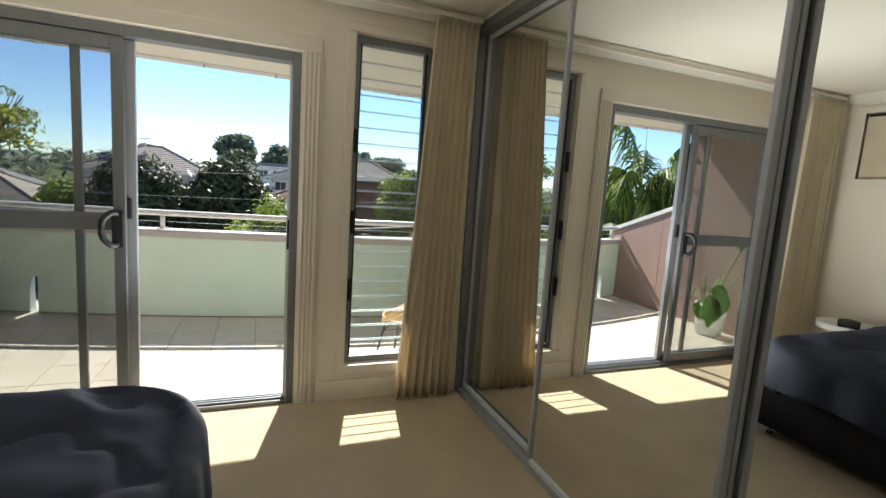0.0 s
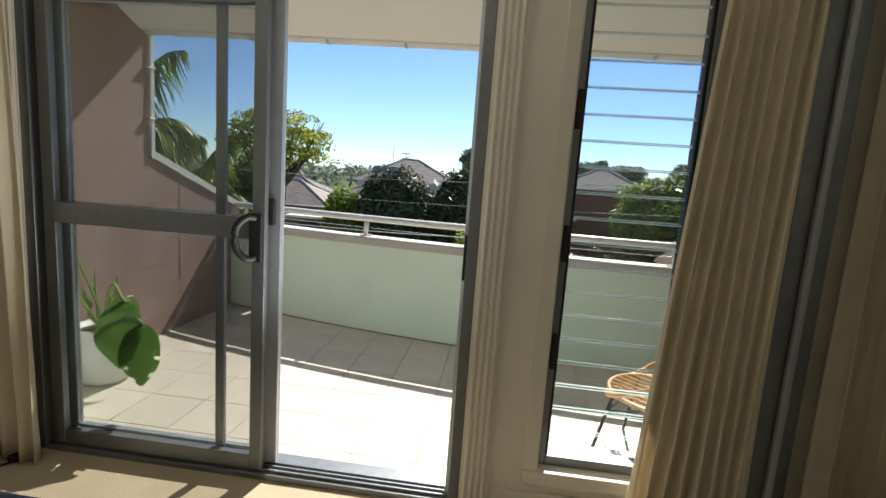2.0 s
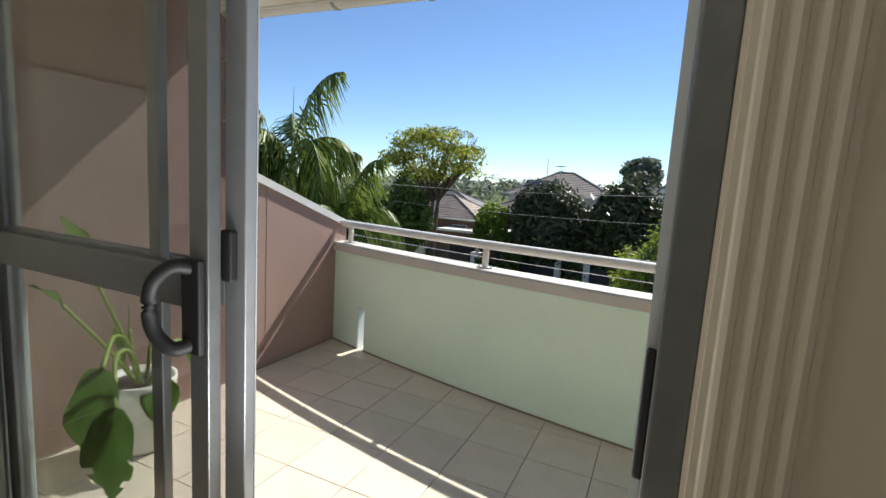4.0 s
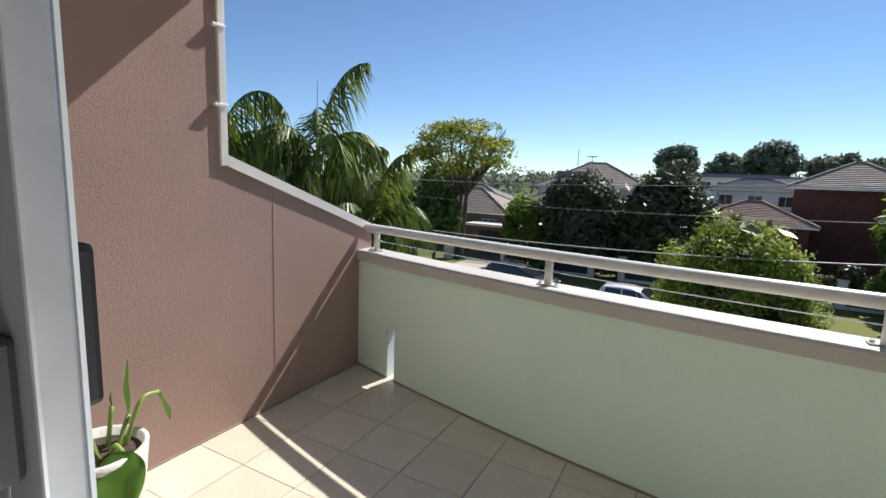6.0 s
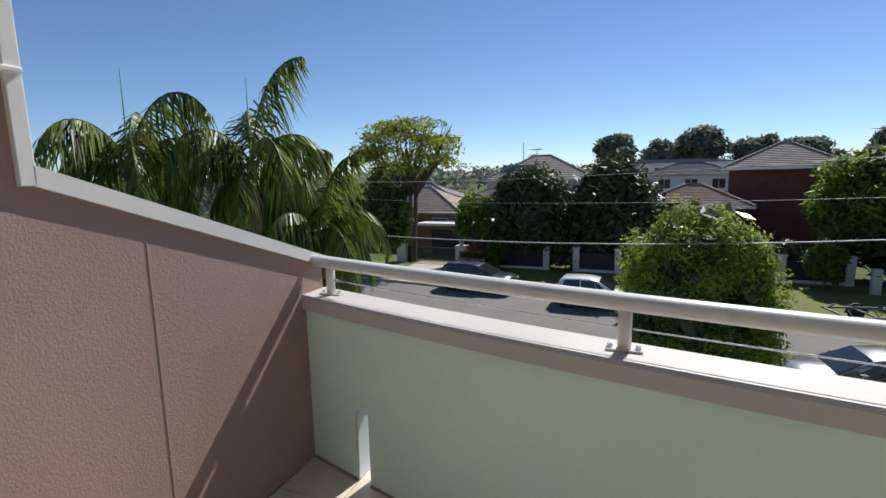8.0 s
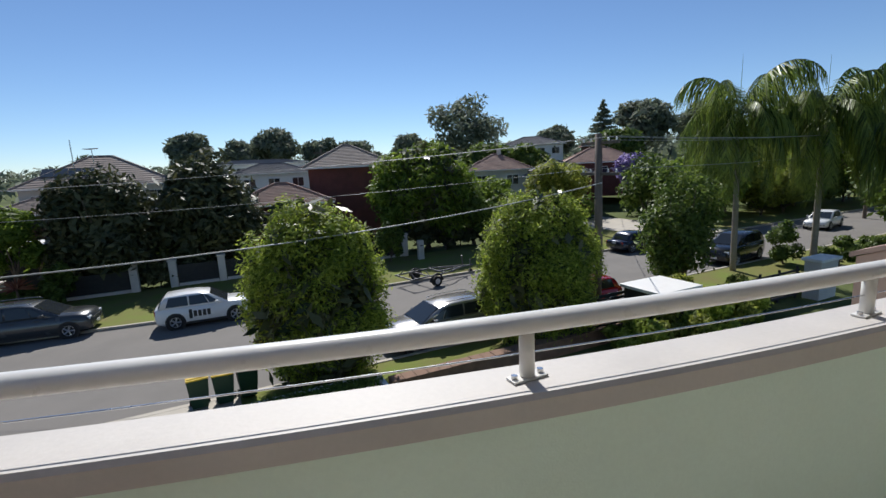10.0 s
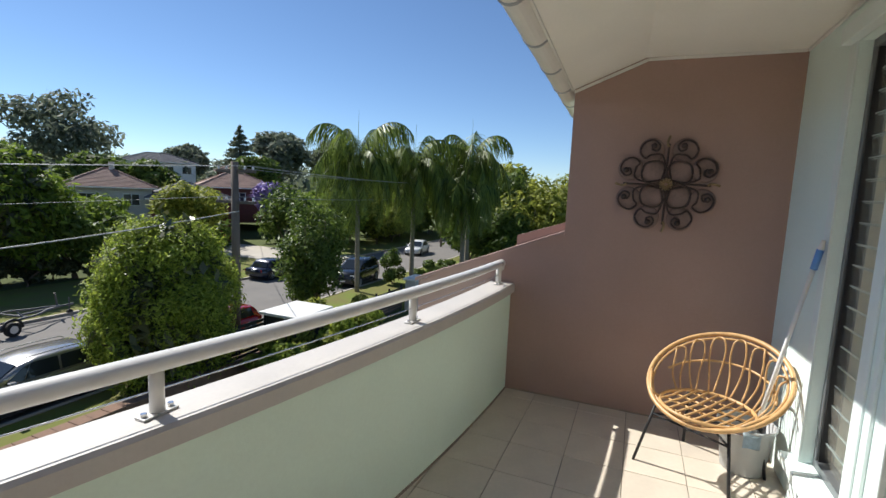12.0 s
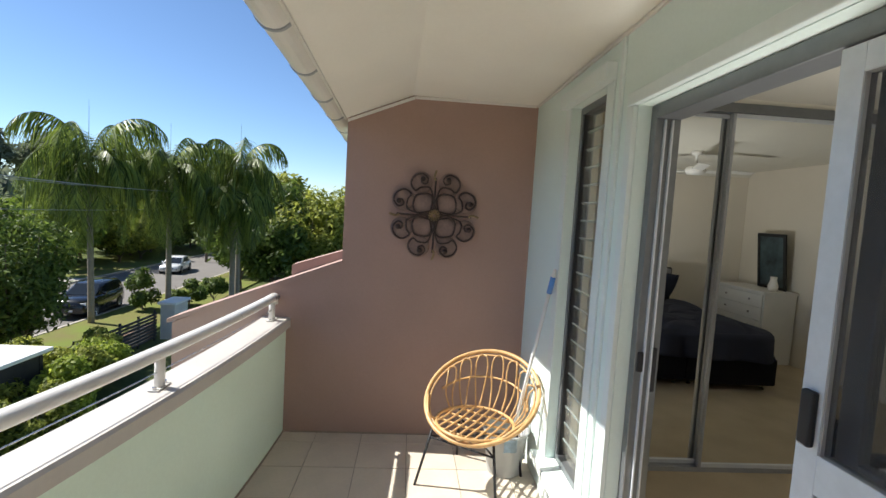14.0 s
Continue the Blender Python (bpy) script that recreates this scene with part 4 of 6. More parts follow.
bmesh.ops.solidify(bm, geom=bm.faces[:], thickness=0.004)
part("cloth", bm, mat("pale_blue_cloth", (0.42, 0.52, 0.60), 0.9, scale=20, vary=0.2), bk, "pale blue cleaning cloth", smooth=True)
mp = thing("mop", "white-handled mop with a blue grip leaning on the wall", "mop")
part("handle", tube(bmesh.new(), [(-0.03, 0.43, DECK + 0.05), (-0.29, 0.285, 1.28)], 0.011, 10), M_WHITE, mp, smooth=True)
part("grip", tube(bmesh.new(), [(-0.270, 0.296, 1.18), (-0.29, 0.285, 1.28)], 0.016, 10), M_BLUE, mp, smooth=True)
part("hang_cap", tube(bmesh.new(), [(-0.29, 0.285, 1.28), (-0.299, 0.28, 1.325)], [0.014, 0.009], 10), M_WHITE, mp, smooth=True)
part("mop_head", tube(bmesh.new(), [(-0.03, 0.432, DECK + 0.03), (-0.055, 0.418, DECK + 0.20)], [0.06, 0.025], 12), M_SHEET, mp, smooth=True)

# wrought iron flower on the shaded wall
art = thing("wall_ornament", "dark iron scrollwork flower hung on the mauve wall", "wall art", m=pose(XR - 0.02, 0.96, 1.59, 0, 0, 0) @ Matrix.Scale(1.03, 4))
M_PLATE = mat("brown_sheet_iron", (0.25, 0.17, 0.145), 0.7, scale=14, vary=0.25, fine=60)


def plate(y, z, r):
    """A thin dished disc of sheet iron behind the scrolls."""
    bm = bmesh.new()
    lathe(bm, [(0.0, 0.004), (r * 0.7, 0.003), (r * 0.97, 0.0), (r, -0.003), (0.0, -0.003)], 24)
    bmesh.ops.rotate(bm, verts=bm.verts, cent=(0, 0, 0), matrix=Matrix.Rotation(radians(-90), 3, 'Y'))
    bmesh.ops.translate(bm, verts=bm.verts, vec=(0.004, y, z))
    return bm


def scroll(pts, r=0.006, depth=0.0):
    return tube(bmesh.new(), [(-0.01 - depth, y, z) for y, z in [(p.x, p.y) for p in curve_pts([(a, b, 0) for a, b in pts], 8)]], r, 7)
for k in range(4):
    t = radians(90 * k + 45)
    rot = lambda y, z: (y * math.cos(t) - z * math.sin(t), y * math.sin(t) + z * math.cos(t))
    for s in (1, -1):
        P = [rot(y * s, z) for y, z in ((0.0, 0.04), (0.07, 0.09), (0.105, 0.16), (0.06, 0.205), (0.02, 0.215), (0.03, 0.27), (0.085, 0.29), (0.135, 0.265), (0.14, 0.215), (0.105, 0.20), (0.09, 0.23), (0.115, 0.245))]
        part("scroll", scroll(P), M_ART, art, smooth=True)
        cy, cz = rot(0.112 * s, 0.238)
        bm = bmesh.new()
        bmesh.ops.create_uvsphere(bm, u_segments=10, v_segments=8, radius=0.018, matrix=Matrix.Translation((-0.016, cy, cz)))
        part("scroll_eye", bm, M_ART, art, smooth=True)
        py, pz = rot(0.085 * s, 0.225)
        part("sheet_leaf", plate(py, pz, 0.078), M_PLATE, art, "dull brown sheet backing", smooth=True)
    P = [rot(y, z) for y, z in ((0.0, 0.03), (0.06, 0.06), (0.075, 0.13), (0.0, 0.185), (-0.075, 0.13), (-0.06, 0.06), (0.0, 0.03))]
    part("petal", scroll(P, 0.0065, 0.006), M_ART, art, smooth=True)
    py, pz = rot(0.0, 0.115)
    part("sheet_leaf", plate(py, pz, 0.075), M_PLATE, art, "dull brown sheet backing", smooth=True)
    t2 = radians(90 * k)
    rt = lambda y, z: (y * math.cos(t2) - z * math.sin(t2), y * math.sin(t2) + z * math.cos(t2))
    part("spoke", scroll([rt(0, 0.03), rt(0.004, 0.12), rt(0.0, 0.26)], 0.007), M_ART, art, smooth=True)
    part("bud", scroll([rt(0, 0.24), rt(0.012, 0.265), rt(0.0, 0.31)], 0.008, 0.004), mat("worn_brass", (0.30, 0.22, 0.12), 0.4, metal=0.7, scale=30, vary=0.3), art, smooth=True)
for k in range(12):
    a = 2 * math.pi * k / 12
    part("centre_petal", tube(bmesh.new(), [(-0.02, 0.012 * math.cos(a), 0.012 * math.sin(a)), (-0.026, 0.040 * math.cos(a), 0.040 * math.sin(a))], [0.004, 0.007], 6), bpy.data.materials["worn_brass"], art)

# potted bird-of-paradise plant
M_PLANT = leaf_mat("broad_leaf", (0.12, 0.24, 0.05), (0.24, 0.40, 0.09), 0.35, 0.55)
M_STEM = mat("plant_stem", (0.24, 0.32, 0.08), 0.45, scale=20, vary=0.15)
plant = thing("potted_plant", "young bird-of-paradise plant with torn broad leaves in a white pot", "plant", m=pose(-3.38, 0.84, DECK) @ Matrix.Scale(1.14, 4))
bm = bmesh.new()
lathe(bm, [(0.001, 0.0), (0.10, 0.0), (0.115, 0.02), (0.14, 0.28), (0.143, 0.31), (0.128, 0.31), (0.122, 0.28), (0.001, 0.28)], 40)
part("pot", bm, M_POT, plant, "white ribbed ceramic pot", smooth=True)
bm = bmesh.new()
lathe(bm, [(0.001, 0.286), (0.06, 0.288), (0.121, 0.283)], 24)
part("soil", bm, M_SOIL, plant)


def broad_leaf(base, way, length, width, droop, twist=0.0, split=0.0):
    """One paddle leaf with a midrib crease, wavy edge and bending tip."""
    bm = bmesh.new()
    way = Vector(way).normalized()
    side = way.cross(Vector((0, 0, 1)))
    side = (side.normalized() if side.length > 0.05 else Vector((1, 0, 0)))
    side = Matrix.Rotation(twist, 3, way) @ side
    pos, d = Vector(base), way.copy()
    n, rows = 14, []
    for i in range(n + 1):
        u = i / n
        w = width * (math.sin(math.pi * min(1, u * 0.92 + 0.06)) ** 0.75) * (1 - 0.25 * u)
        up = side.cross(d).normalized()
        row = []
        for j in range(-3, 4):
            f = j / 3
            wave = 0.16 * w * math.sin(9 * u + 2.3 * f) * abs(f)
            row.append(bm.verts.new(pos + side * (w * f) + up * (0.22 * w * abs(f) + wave)))
        rows.append(row)
        d = (d + Vector((0, 0, -1)) * droop / n).normalized()
        pos = pos + d * length / n
    for i in range(n):
        for j in range(6):
            if split and ((j == 0 and i in (7, 11)) or (j == 5 and i in (9, 12))):
                continue
            bm.faces.new((rows[i][j], rows[i][j + 1], rows[i + 1][j + 1], rows[i + 1][j]))
    bmesh.ops.solidify(bm, geom=bm.faces[:], thickness=0.0015)
    return bm


for stem, lf in (
    ([(0.0, 0.0, 0.28), (-0.01, -0.05, 0.48), (-0.04, -0.12, 0.70), (-0.06, -0.175, 0.86)], ((0.05, -0.25, 0.85), 0.16, 0.06, 0.8)),
    ([(0.0, -0.01, 0.28), (-0.01, -0.09, 0.42), (-0.025, -0.18, 0.56), (-0.035, -0.26, 0.675)], ((0.0, -0.5, 0.7), 0.15, 0.05, 0.7)),
    ([(-0.01, 0.0, 0.28), (-0.04, -0.02, 0.33), (-0.07, -0.03, 0.37)], ((-0.10, -0.12, 0.9), 0.16, 0.085, 0.3)),
    ([(0.02, -0.02, 0.28), (0.12, -0.11, 0.50), (0.30, -0.27, 0.62), (0.46, -0.40, 0.585)], ((0.02, -0.10, -0.95), 0.30, 0.115, 0.1)),
    ([(0.03, -0.01, 0.28), (0.15, -0.12, 0.48), (0.36, -0.30, 0.57), (0.57, -0.43, 0.50)], ((0.03, -0.08, -0.95), 0.27, 0.095, 0.1, 1)),
    ([(0.02, 0.03, 0.28), (0.07, 0.02, 0.33), (0.11, 0.02, 0.32)], ((0.4, -0.3, -0.25), 0.20, 0.08, 0.8)),
    ([(0.0, 0.06, 0.28), (-0.02, 0.11, 0.37)], ((-0.01, 0.04, 1.0), 0.19, 0.019, 0.1)),
    ([(0.02, 0.07, 0.28), (0.02, 0.13, 0.42), (0.0, 0.20, 0.42)], ((0.0, 0.3, -0.9), 0.13, 0.025, 0.2)),
    ([(-0.02, 0.04, 0.28), (-0.02, 0.06, 0.42)], ((0.0, 0.0, 1.0), 0.05, 0.008, 0.0)),
    ([(-0.03, 0.0, 0.28), (-0.03, -0.02, 0.52)], ((0.0, 0.0, 1.0), 0.10, 0.006, 0.0)),
):
    st = part("stem", tube(bmesh.new(), curve_pts(stem, 6), 0.0075, 8), M_STEM, plant, smooth=True)
    part("leaf", broad_leaf(stem[-1], lf[0], lf[1], lf[2], lf[3], split=(1.0 if len(lf) > 4 else 0.0)), M_PLANT, plant, smooth=True)

# ---- outside: ground, road, verges ----
G = -5.5
M_ASPHALT = mat("grey_asphalt", (0.165, 0.152, 0.138), 0.9, scale=0.6, vary=0.14, fine=40, bump=0.3, bscale=80)
M_GRASS = mat("mown_grass", (0.15, 0.20, 0.04), 0.9, scale=0.8, vary=0.3, col2=(0.17, 0.14, 0.06), fine=30, bump=0.6, bscale=40, spec=0.1)
M_GROUND = mat("suburban_ground", (0.09, 0.11, 0.04), 0.95, scale=0.15, vary=0.35, fine=4, spec=0.1)
M_CONC = mat("pale_concrete", (0.42, 0.38, 0.32), 0.85, scale=1.2, vary=0.12, fine=25, bump=0.15, bscale=40)
M_BRICKWALL = mat("brown_brick", (0.20, 0.12, 0.08), 0.9, scale=3, vary=0.25, fine=30, bump=0.4, bscale=30)
M_REDBRICK = mat("dark_red_brick", (0.16, 0.055, 0.045), 0.85, scale=2, vary=0.2, fine=20)
M_TERRA = mat("terracotta_roof", (0.33, 0.21, 0.16), 0.8, scale=1.5, vary=0.2, fine=12)
M_BROWNROOF = mat("weathered_roof_tiles", (0.30, 0.24, 0.20), 0.8, scale=1.5, vary=0.2, fine=12)
M_GREYROOF = mat("grey_roof_tiles", (0.17, 0.16, 0.16), 0.8, scale=1.5, vary=0.2, fine=12)
M_RENDER = mat("cream_render", (0.62, 0.57, 0.50), 0.8, scale=2, vary=0.08)
M_DARKWIN = mat("dark_window_glass", (0.03, 0.035, 0.04), 0.08, scale=2, vary=0.2)
M_FENCE = mat("dark_fence_paint", (0.03, 0.028, 0.026), 0.7, scale=5, vary=0.3)
M_BARK = mat("grey_brown_bark", (0.15, 0.11, 0.08), 0.9, scale=4, vary=0.3, fine=30, bump=0.6, bscale=20, stretch=(1, 1, 0.25))
M_PALMBARK = mat("ringed_palm_trunk", (0.26, 0.22, 0.17), 0.8, scale=3, vary=0.2, fine=14, bump=0.5, bscale=10, stretch=(0.2, 0.2, 2.5))
M_POLE = mat("weathered_timber_pole", (0.16, 0.125, 0.10), 0.9, scale=4, vary=0.25, fine=30, stretch=(1, 1, 0.1), bump=0.4)


def far_kerb(x):
    return 27.1 + 0.12 * max(0.0, -6.0 - x)


def land(x, y):
    """Level street, then a slow rise behind the houses, more so towards the hill."""
    d = max(0.0, y - 46.0)
    return G - 0.02 + min(9.0, 0.035 * d) + min(5.0, 0.05 * max(0.0, x - 20.0) * min(1.0, d / 30.0))


def sheet(name, xs, ys, f, material, label, category):
    bm = bmesh.new()
    rows = [[bm.verts.new((x, y, f(x, y))) for y in ys] for x in xs]
    for a, b in zip(rows, rows[1:]):
        for j in range(len(ys) - 1):
            bm.faces.new((a[j], b[j], b[j + 1], a[j + 1]))
    return structure(name, bm, material, label, category, smooth=True)


XS = [-1500, -400, -150, -100, -60, -40, -20, 0, 20, 40, 60, 80, 100, 130, 170, 250, 450, 1500]
YS = [-1200, -300, -60, 0, 20, 40, 46, 55, 65, 80, 100, 130, 170, 230, 320, 500, 2000]
sheet("ground", XS, YS, land, M_GROUND, "garden ground and soil reaching away to the horizon", "ground")


def ribbon(name, x0, x1, fa, fb, z, h, material, label, category, n=130):
    """A strip between two lines on plan, with a real edge."""
    bm = bmesh.new()
    rings = []
    for i in range(n + 1):
        x = x0 + (x1 - x0) * i / n
        rings.append([bm.verts.new((x, fa(x), z)), bm.verts.new((x, fb(x), z)), bm.verts.new((x, fb(x), z + h)), bm.verts.new((x, fa(x), z + h))])
    for a, b in zip(rings, rings[1:]):
        for j in range(4):
            bm.faces.new((a[j], a[(j + 1) % 4], b[(j + 1) % 4], b[j]))
    bm.faces.new(rings[0]), bm.faces.new(rings[-1])
    bmesh.ops.recalc_face_normals(bm, faces=bm.faces)
    return structure(name, bm, material, label, category)


NEAR = 16.75


def near_kerb(x):
    """The near kerb swings out past the pole, where the verge widens under the palms."""
    u = min(1.0, max(0.0, (x - 13.0) / 5.0))
    return NEAR + 2.1 * u * u * (3 - 2 * u)


ribbon("road", -120, 140, near_kerb, far_kerb, G - 0.3, 0.3, M_ASPHALT, "sunlit grey asphalt street", "road")
ribbon("kerb_far", -120, 140, far_kerb, lambda x: far_kerb(x) + 0.16, G - 0.2, 0.33, M_CONC, "pale concrete kerb of the far side", "kerb")
ribbon("kerb_near", -120, 140, lambda x: near_kerb(x) - 0.16, near_kerb, G - 0.2, 0.33, M_CONC, "pale concrete kerb of the near side", "kerb")
ribbon("verge_far", -120, 140, lambda x: far_kerb(x) + 0.16, lambda x: 35.0, G - 0.2, 0.31, M_GRASS, "mown grass verge across the street", "grass")
ribbon("verge_near", -120, 140, lambda x: 14.35, lambda x: near_kerb(x) - 0.16, G - 0.2, 0.30, M_GRASS, "dry mown grass verge on the near side", "grass")
ribbon("driveway_far", -18.3, -14.2, lambda x: far_kerb(x) - 0.05, lambda x: 36.0, G - 0.1, 0.235, M_CONC, "pale concrete driveway across the street", "driveway", 6)
ribbon("driveway_near", -9.5, -2.9, lambda x: 5.0, lambda x: NEAR + 0.05, G - 0.1, 0.225, M_CONC, "pale concrete driveway below the balcony", "driveway", 6)
ribbon("driveway_side", 30.0, 37.0, lambda x: far_kerb(x) - 0.05, lambda x: 44.0, G - 0.1, 0.235, M_CONC, "pale concrete crossing to a side property", "driveway", 6)

# front boundary of the near side: brick wall with coping, white planter with a hedge
bw = thing("garden_wall", "low brown brick boundary wall with sloping tiled coping", "wall")
part("wall", boxes((1.2, 22.0, 13.95, 14.30, G - 0.2, G + 0.55)), M_BRICKWALL, bw)
for k in range(52):
    x = 1.2 + 0.4 * k
    o = part("coping_brick", boxes((x + 0.006, x + 0.394, 13.90, 14.36, G + 0.552, G + 0.62), bevel=0.008), M_BRICKWALL, bw) if k == 0 else put("coping_brick", o.data, pose(0.4 * k, 0, 0.004 * math.sin(3 * k)), bw)
pl = thing("planter_wall", "white rendered planter wall beside the driveway", "planter")
part("wall", boxes((-2.9, 0.9, 13.4, 14.35, G - 0.2, G + 0.70)), M_WHITE, pl)
part("rim", boxes((-2.95, 0.95, 13.35, 13.50, G + 0.702, G + 0.80), (-2.95, 0.95, 14.25, 14.40, G + 0.702, G + 0.80), (-2.95, -2.80, 13.50, 14.25, G + 0.702, G + 0.80), (0.80, 0.95, 13.50, 14.25, G + 0.702, G + 0.80), bevel=0.01), M_WHITE, pl)


# ---- foliage ----
def leaf_cloud(name, clumps, count, size, material, seed, inner=0.55, long=1.6, sag=0.0):
    """A crown of separate small leaves spread through clumps (cx, cy, cz, rx, ry, rz)."""
    rng = np.random.default_rng(seed)
    c = np.array(clumps, float)
    vol = (c[:, 3] * c[:, 4] * c[:, 5]) ** (2 / 3)
    pick = rng.choice(len(c), count, p=vol / vol.sum())
    d = rng.normal(size=(count, 3))
    d /= np.linalg.norm(d, axis=1, keepdims=True)
    r = inner + (1 - inner) * rng.random(count) ** 0.5
    r *= 1 + 0.10 * rng.normal(size=count)
    p = c[pick, :3] + d * c[pick, 3:] * r[:, None]
    nrm = d * 0.9 + rng.normal(size=(count, 3)) * 0.6 + np.array([0, 0, 0.5])
    nrm /= np.linalg.norm(nrm, axis=1, keepdims=True)
    a = np.cross(nrm, rng.normal(size=(count, 3)))
    a /= np.linalg.norm(a, axis=1, keepdims=True)
    a[:, 2] -= sag
    b = np.cross(nrm, a)
    s = size * (0.6 + 0.8 * rng.random(count))[:, None]
    v = np.stack([p - a * s * long, p + b * s * 0.55, p + a * s * long, p - b * s * 0.55], 1).reshape(-1, 3)
    f = np.arange(count * 4).reshape(-1, 4)
    me = bpy.data.meshes.new(name)
    me.from_pydata(v.tolist(), [], f.tolist())
    me.materials.append(material)
    ob = new(name, me)
    return ob


def clump_crown(rnd, cx, cy, cz, rx, ry, rz, n, small=0.42, flat_top=False):
    """Clumps set over an ellipsoid, for an uneven outline with gaps."""
    out = []
    for k in range(n):
        u, a = rnd.uniform(-0.85, 1.0), rnd.uniform(0, 2 * math.pi)
        w = math.sqrt(max(0.0, 1 - u * u))
        f = rnd.uniform(0.55, 0.82)
        s = small * rnd.uniform(0.7, 1.25)
        out.append((cx + rx * f * w * math.cos(a), cy + ry * f * w * math.sin(a), cz + rz * f * u, rx * s, ry * s, rz * s * (0.8 if not flat_top else 0.5)))
    return out


LEAF = {
    "bright": leaf_mat("bright_green_leaves", (0.07, 0.12, 0.012), (0.27, 0.36, 0.05), 0.55, 0.5),
    "street": leaf_mat("street_tree_leaves", (0.13, 0.19, 0.025), (0.48, 0.55, 0.085), 0.55, 0.55),
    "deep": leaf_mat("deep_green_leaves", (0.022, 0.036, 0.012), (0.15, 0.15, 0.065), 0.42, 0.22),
    "mid": leaf_mat("mid_green_leaves", (0.045, 0.08, 0.014), (0.19, 0.26, 0.05), 0.5, 0.45),
    # distance haze is mixed into this paler, greyer leaf colour
    "far": leaf_mat("far_hazy_leaves", (0.11, 0.135, 0.10), (0.25, 0.28, 0.18), 0.7, 0.4),
    "yellow": leaf_mat("yellow_green_leaves", (0.11, 0.14, 0.02), (0.46, 0.48, 0.09), 0.55, 0.52),
    "purple": leaf_mat("mauve_blossom", (0.20, 0.13, 0.34), (0.42, 0.32, 0.62), 0.6, 0.2),
    "red": leaf_mat("red_cordyline_leaves", (0.14, 0.04, 0.03), (0.32, 0.14, 0.08), 0.4, 0.2),
    "palm": leaf_mat("palm_leaflets", (0.025, 0.05, 0.010), (0.27, 0.34, 0.06), 0.40, 0.42),
}


def tree(x, y, base, top, rx, ry, crown_base, clumps, count, size, kind, label, seed, trunk=0.16, stems=1, category="tree", name="tree", group="", small=0.42, inner=0.5, limbs=7, flat_top=False, core=""):
    rnd = random.Random(seed)
    th = thing(name, label, category, group, m=pose(x, y, base))
    cz, rz = (top + crown_base) / 2 - base, (top - crown_base) / 2
    bm = bmesh.new()
    for s in range(stems):
        a0 = 2 * math.pi * s / max(1, stems) + rnd.random()
        bx, by = (0.25 * math.cos(a0), 0.25 * math.sin(a0)) if stems > 1 else (0, 0)
        fork = Vector((bx * 2.5, by * 2.5, max(0.4, crown_base - base) * 0.9))
        tube(bm, curve_pts([(bx, by, -0.1), (bx * 1.5 + rnd.uniform(-.1, .1), by * 1.5, fork.z * 0.5), fork], 4), [trunk * (1.25 - 0.5 * i / 8) for i in range(9)], 9)
        for k in range(limbs):
            a, u = rnd.uniform(0, 2 * math.pi), rnd.uniform(0.0, 0.7)
            tip = Vector((rx * 0.75 * math.cos(a), ry * 0.75 * math.sin(a), cz + rz * u))
            mid = fork.lerp(tip, 0.5) + Vector((rnd.uniform(-.2, .2), rnd.uniform(-.2, .2), -0.1 * rz))
            c = curve_pts([fork, mid, tip], 4)
            tube(bm, c, [trunk * 0.5 * (1 - 0.85 * i / (len(c) - 1)) for i in range(len(c))], 6)
    part("trunk", bm, M_BARK, th, smooth=True)
    cl = clump_crown(rnd, 0, 0, cz, rx, ry, rz, clumps, small, flat_top)
    cr = leaf_cloud("crown", cl, count, size, LEAF[kind], seed, inner)
    cr.parent = th
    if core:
        # dark leaves added inside to stop light and shade the crown's gaps
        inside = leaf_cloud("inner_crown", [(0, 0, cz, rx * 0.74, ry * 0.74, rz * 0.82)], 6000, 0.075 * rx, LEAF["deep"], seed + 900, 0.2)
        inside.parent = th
    return th


ST = "street trees"
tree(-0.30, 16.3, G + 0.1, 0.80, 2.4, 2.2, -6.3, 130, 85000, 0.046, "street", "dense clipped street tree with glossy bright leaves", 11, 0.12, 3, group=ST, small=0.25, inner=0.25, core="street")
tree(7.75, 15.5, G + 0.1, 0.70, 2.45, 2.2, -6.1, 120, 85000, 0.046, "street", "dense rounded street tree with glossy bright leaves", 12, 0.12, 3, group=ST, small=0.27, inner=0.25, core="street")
tree(17.8, 17.3, G + 0.1, 0.9, 1.75, 1.7, -5.2, 38, 11000, 0.085, "mid", "dense leafy bush-like tree beside the palms", 13, 0.12, 2)
tree(-19.5, 36.3, G, 7.0, 4.9, 4.6, 0.6, 84, 7000, 0.12, "yellow", "tall umbrella-crowned tree with bare forking stems", 21, 0.22, 4, small=0.26, inner=0.6, limbs=12, flat_top=True)
tree(-20.2, 33.5, G, 2.2, 2.0, 2.0, -4.6, 24, 5000, 0.15, "mid", "dark bushy garden tree behind the gate", 22)
tree(-21.5, 28.5, G, -1.2, 2.0, 1.8, -5.3, 16, 4500, 0.11, "bright", "bright green garden shrub on the verge", 23, 0.06, category="shrub", name="shrub")
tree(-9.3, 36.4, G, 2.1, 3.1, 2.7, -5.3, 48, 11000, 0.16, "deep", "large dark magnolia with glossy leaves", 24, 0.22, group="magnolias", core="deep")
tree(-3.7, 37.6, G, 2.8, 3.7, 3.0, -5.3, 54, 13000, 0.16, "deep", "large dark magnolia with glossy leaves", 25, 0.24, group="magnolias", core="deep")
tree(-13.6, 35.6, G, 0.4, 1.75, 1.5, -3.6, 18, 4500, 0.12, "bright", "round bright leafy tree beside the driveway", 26)
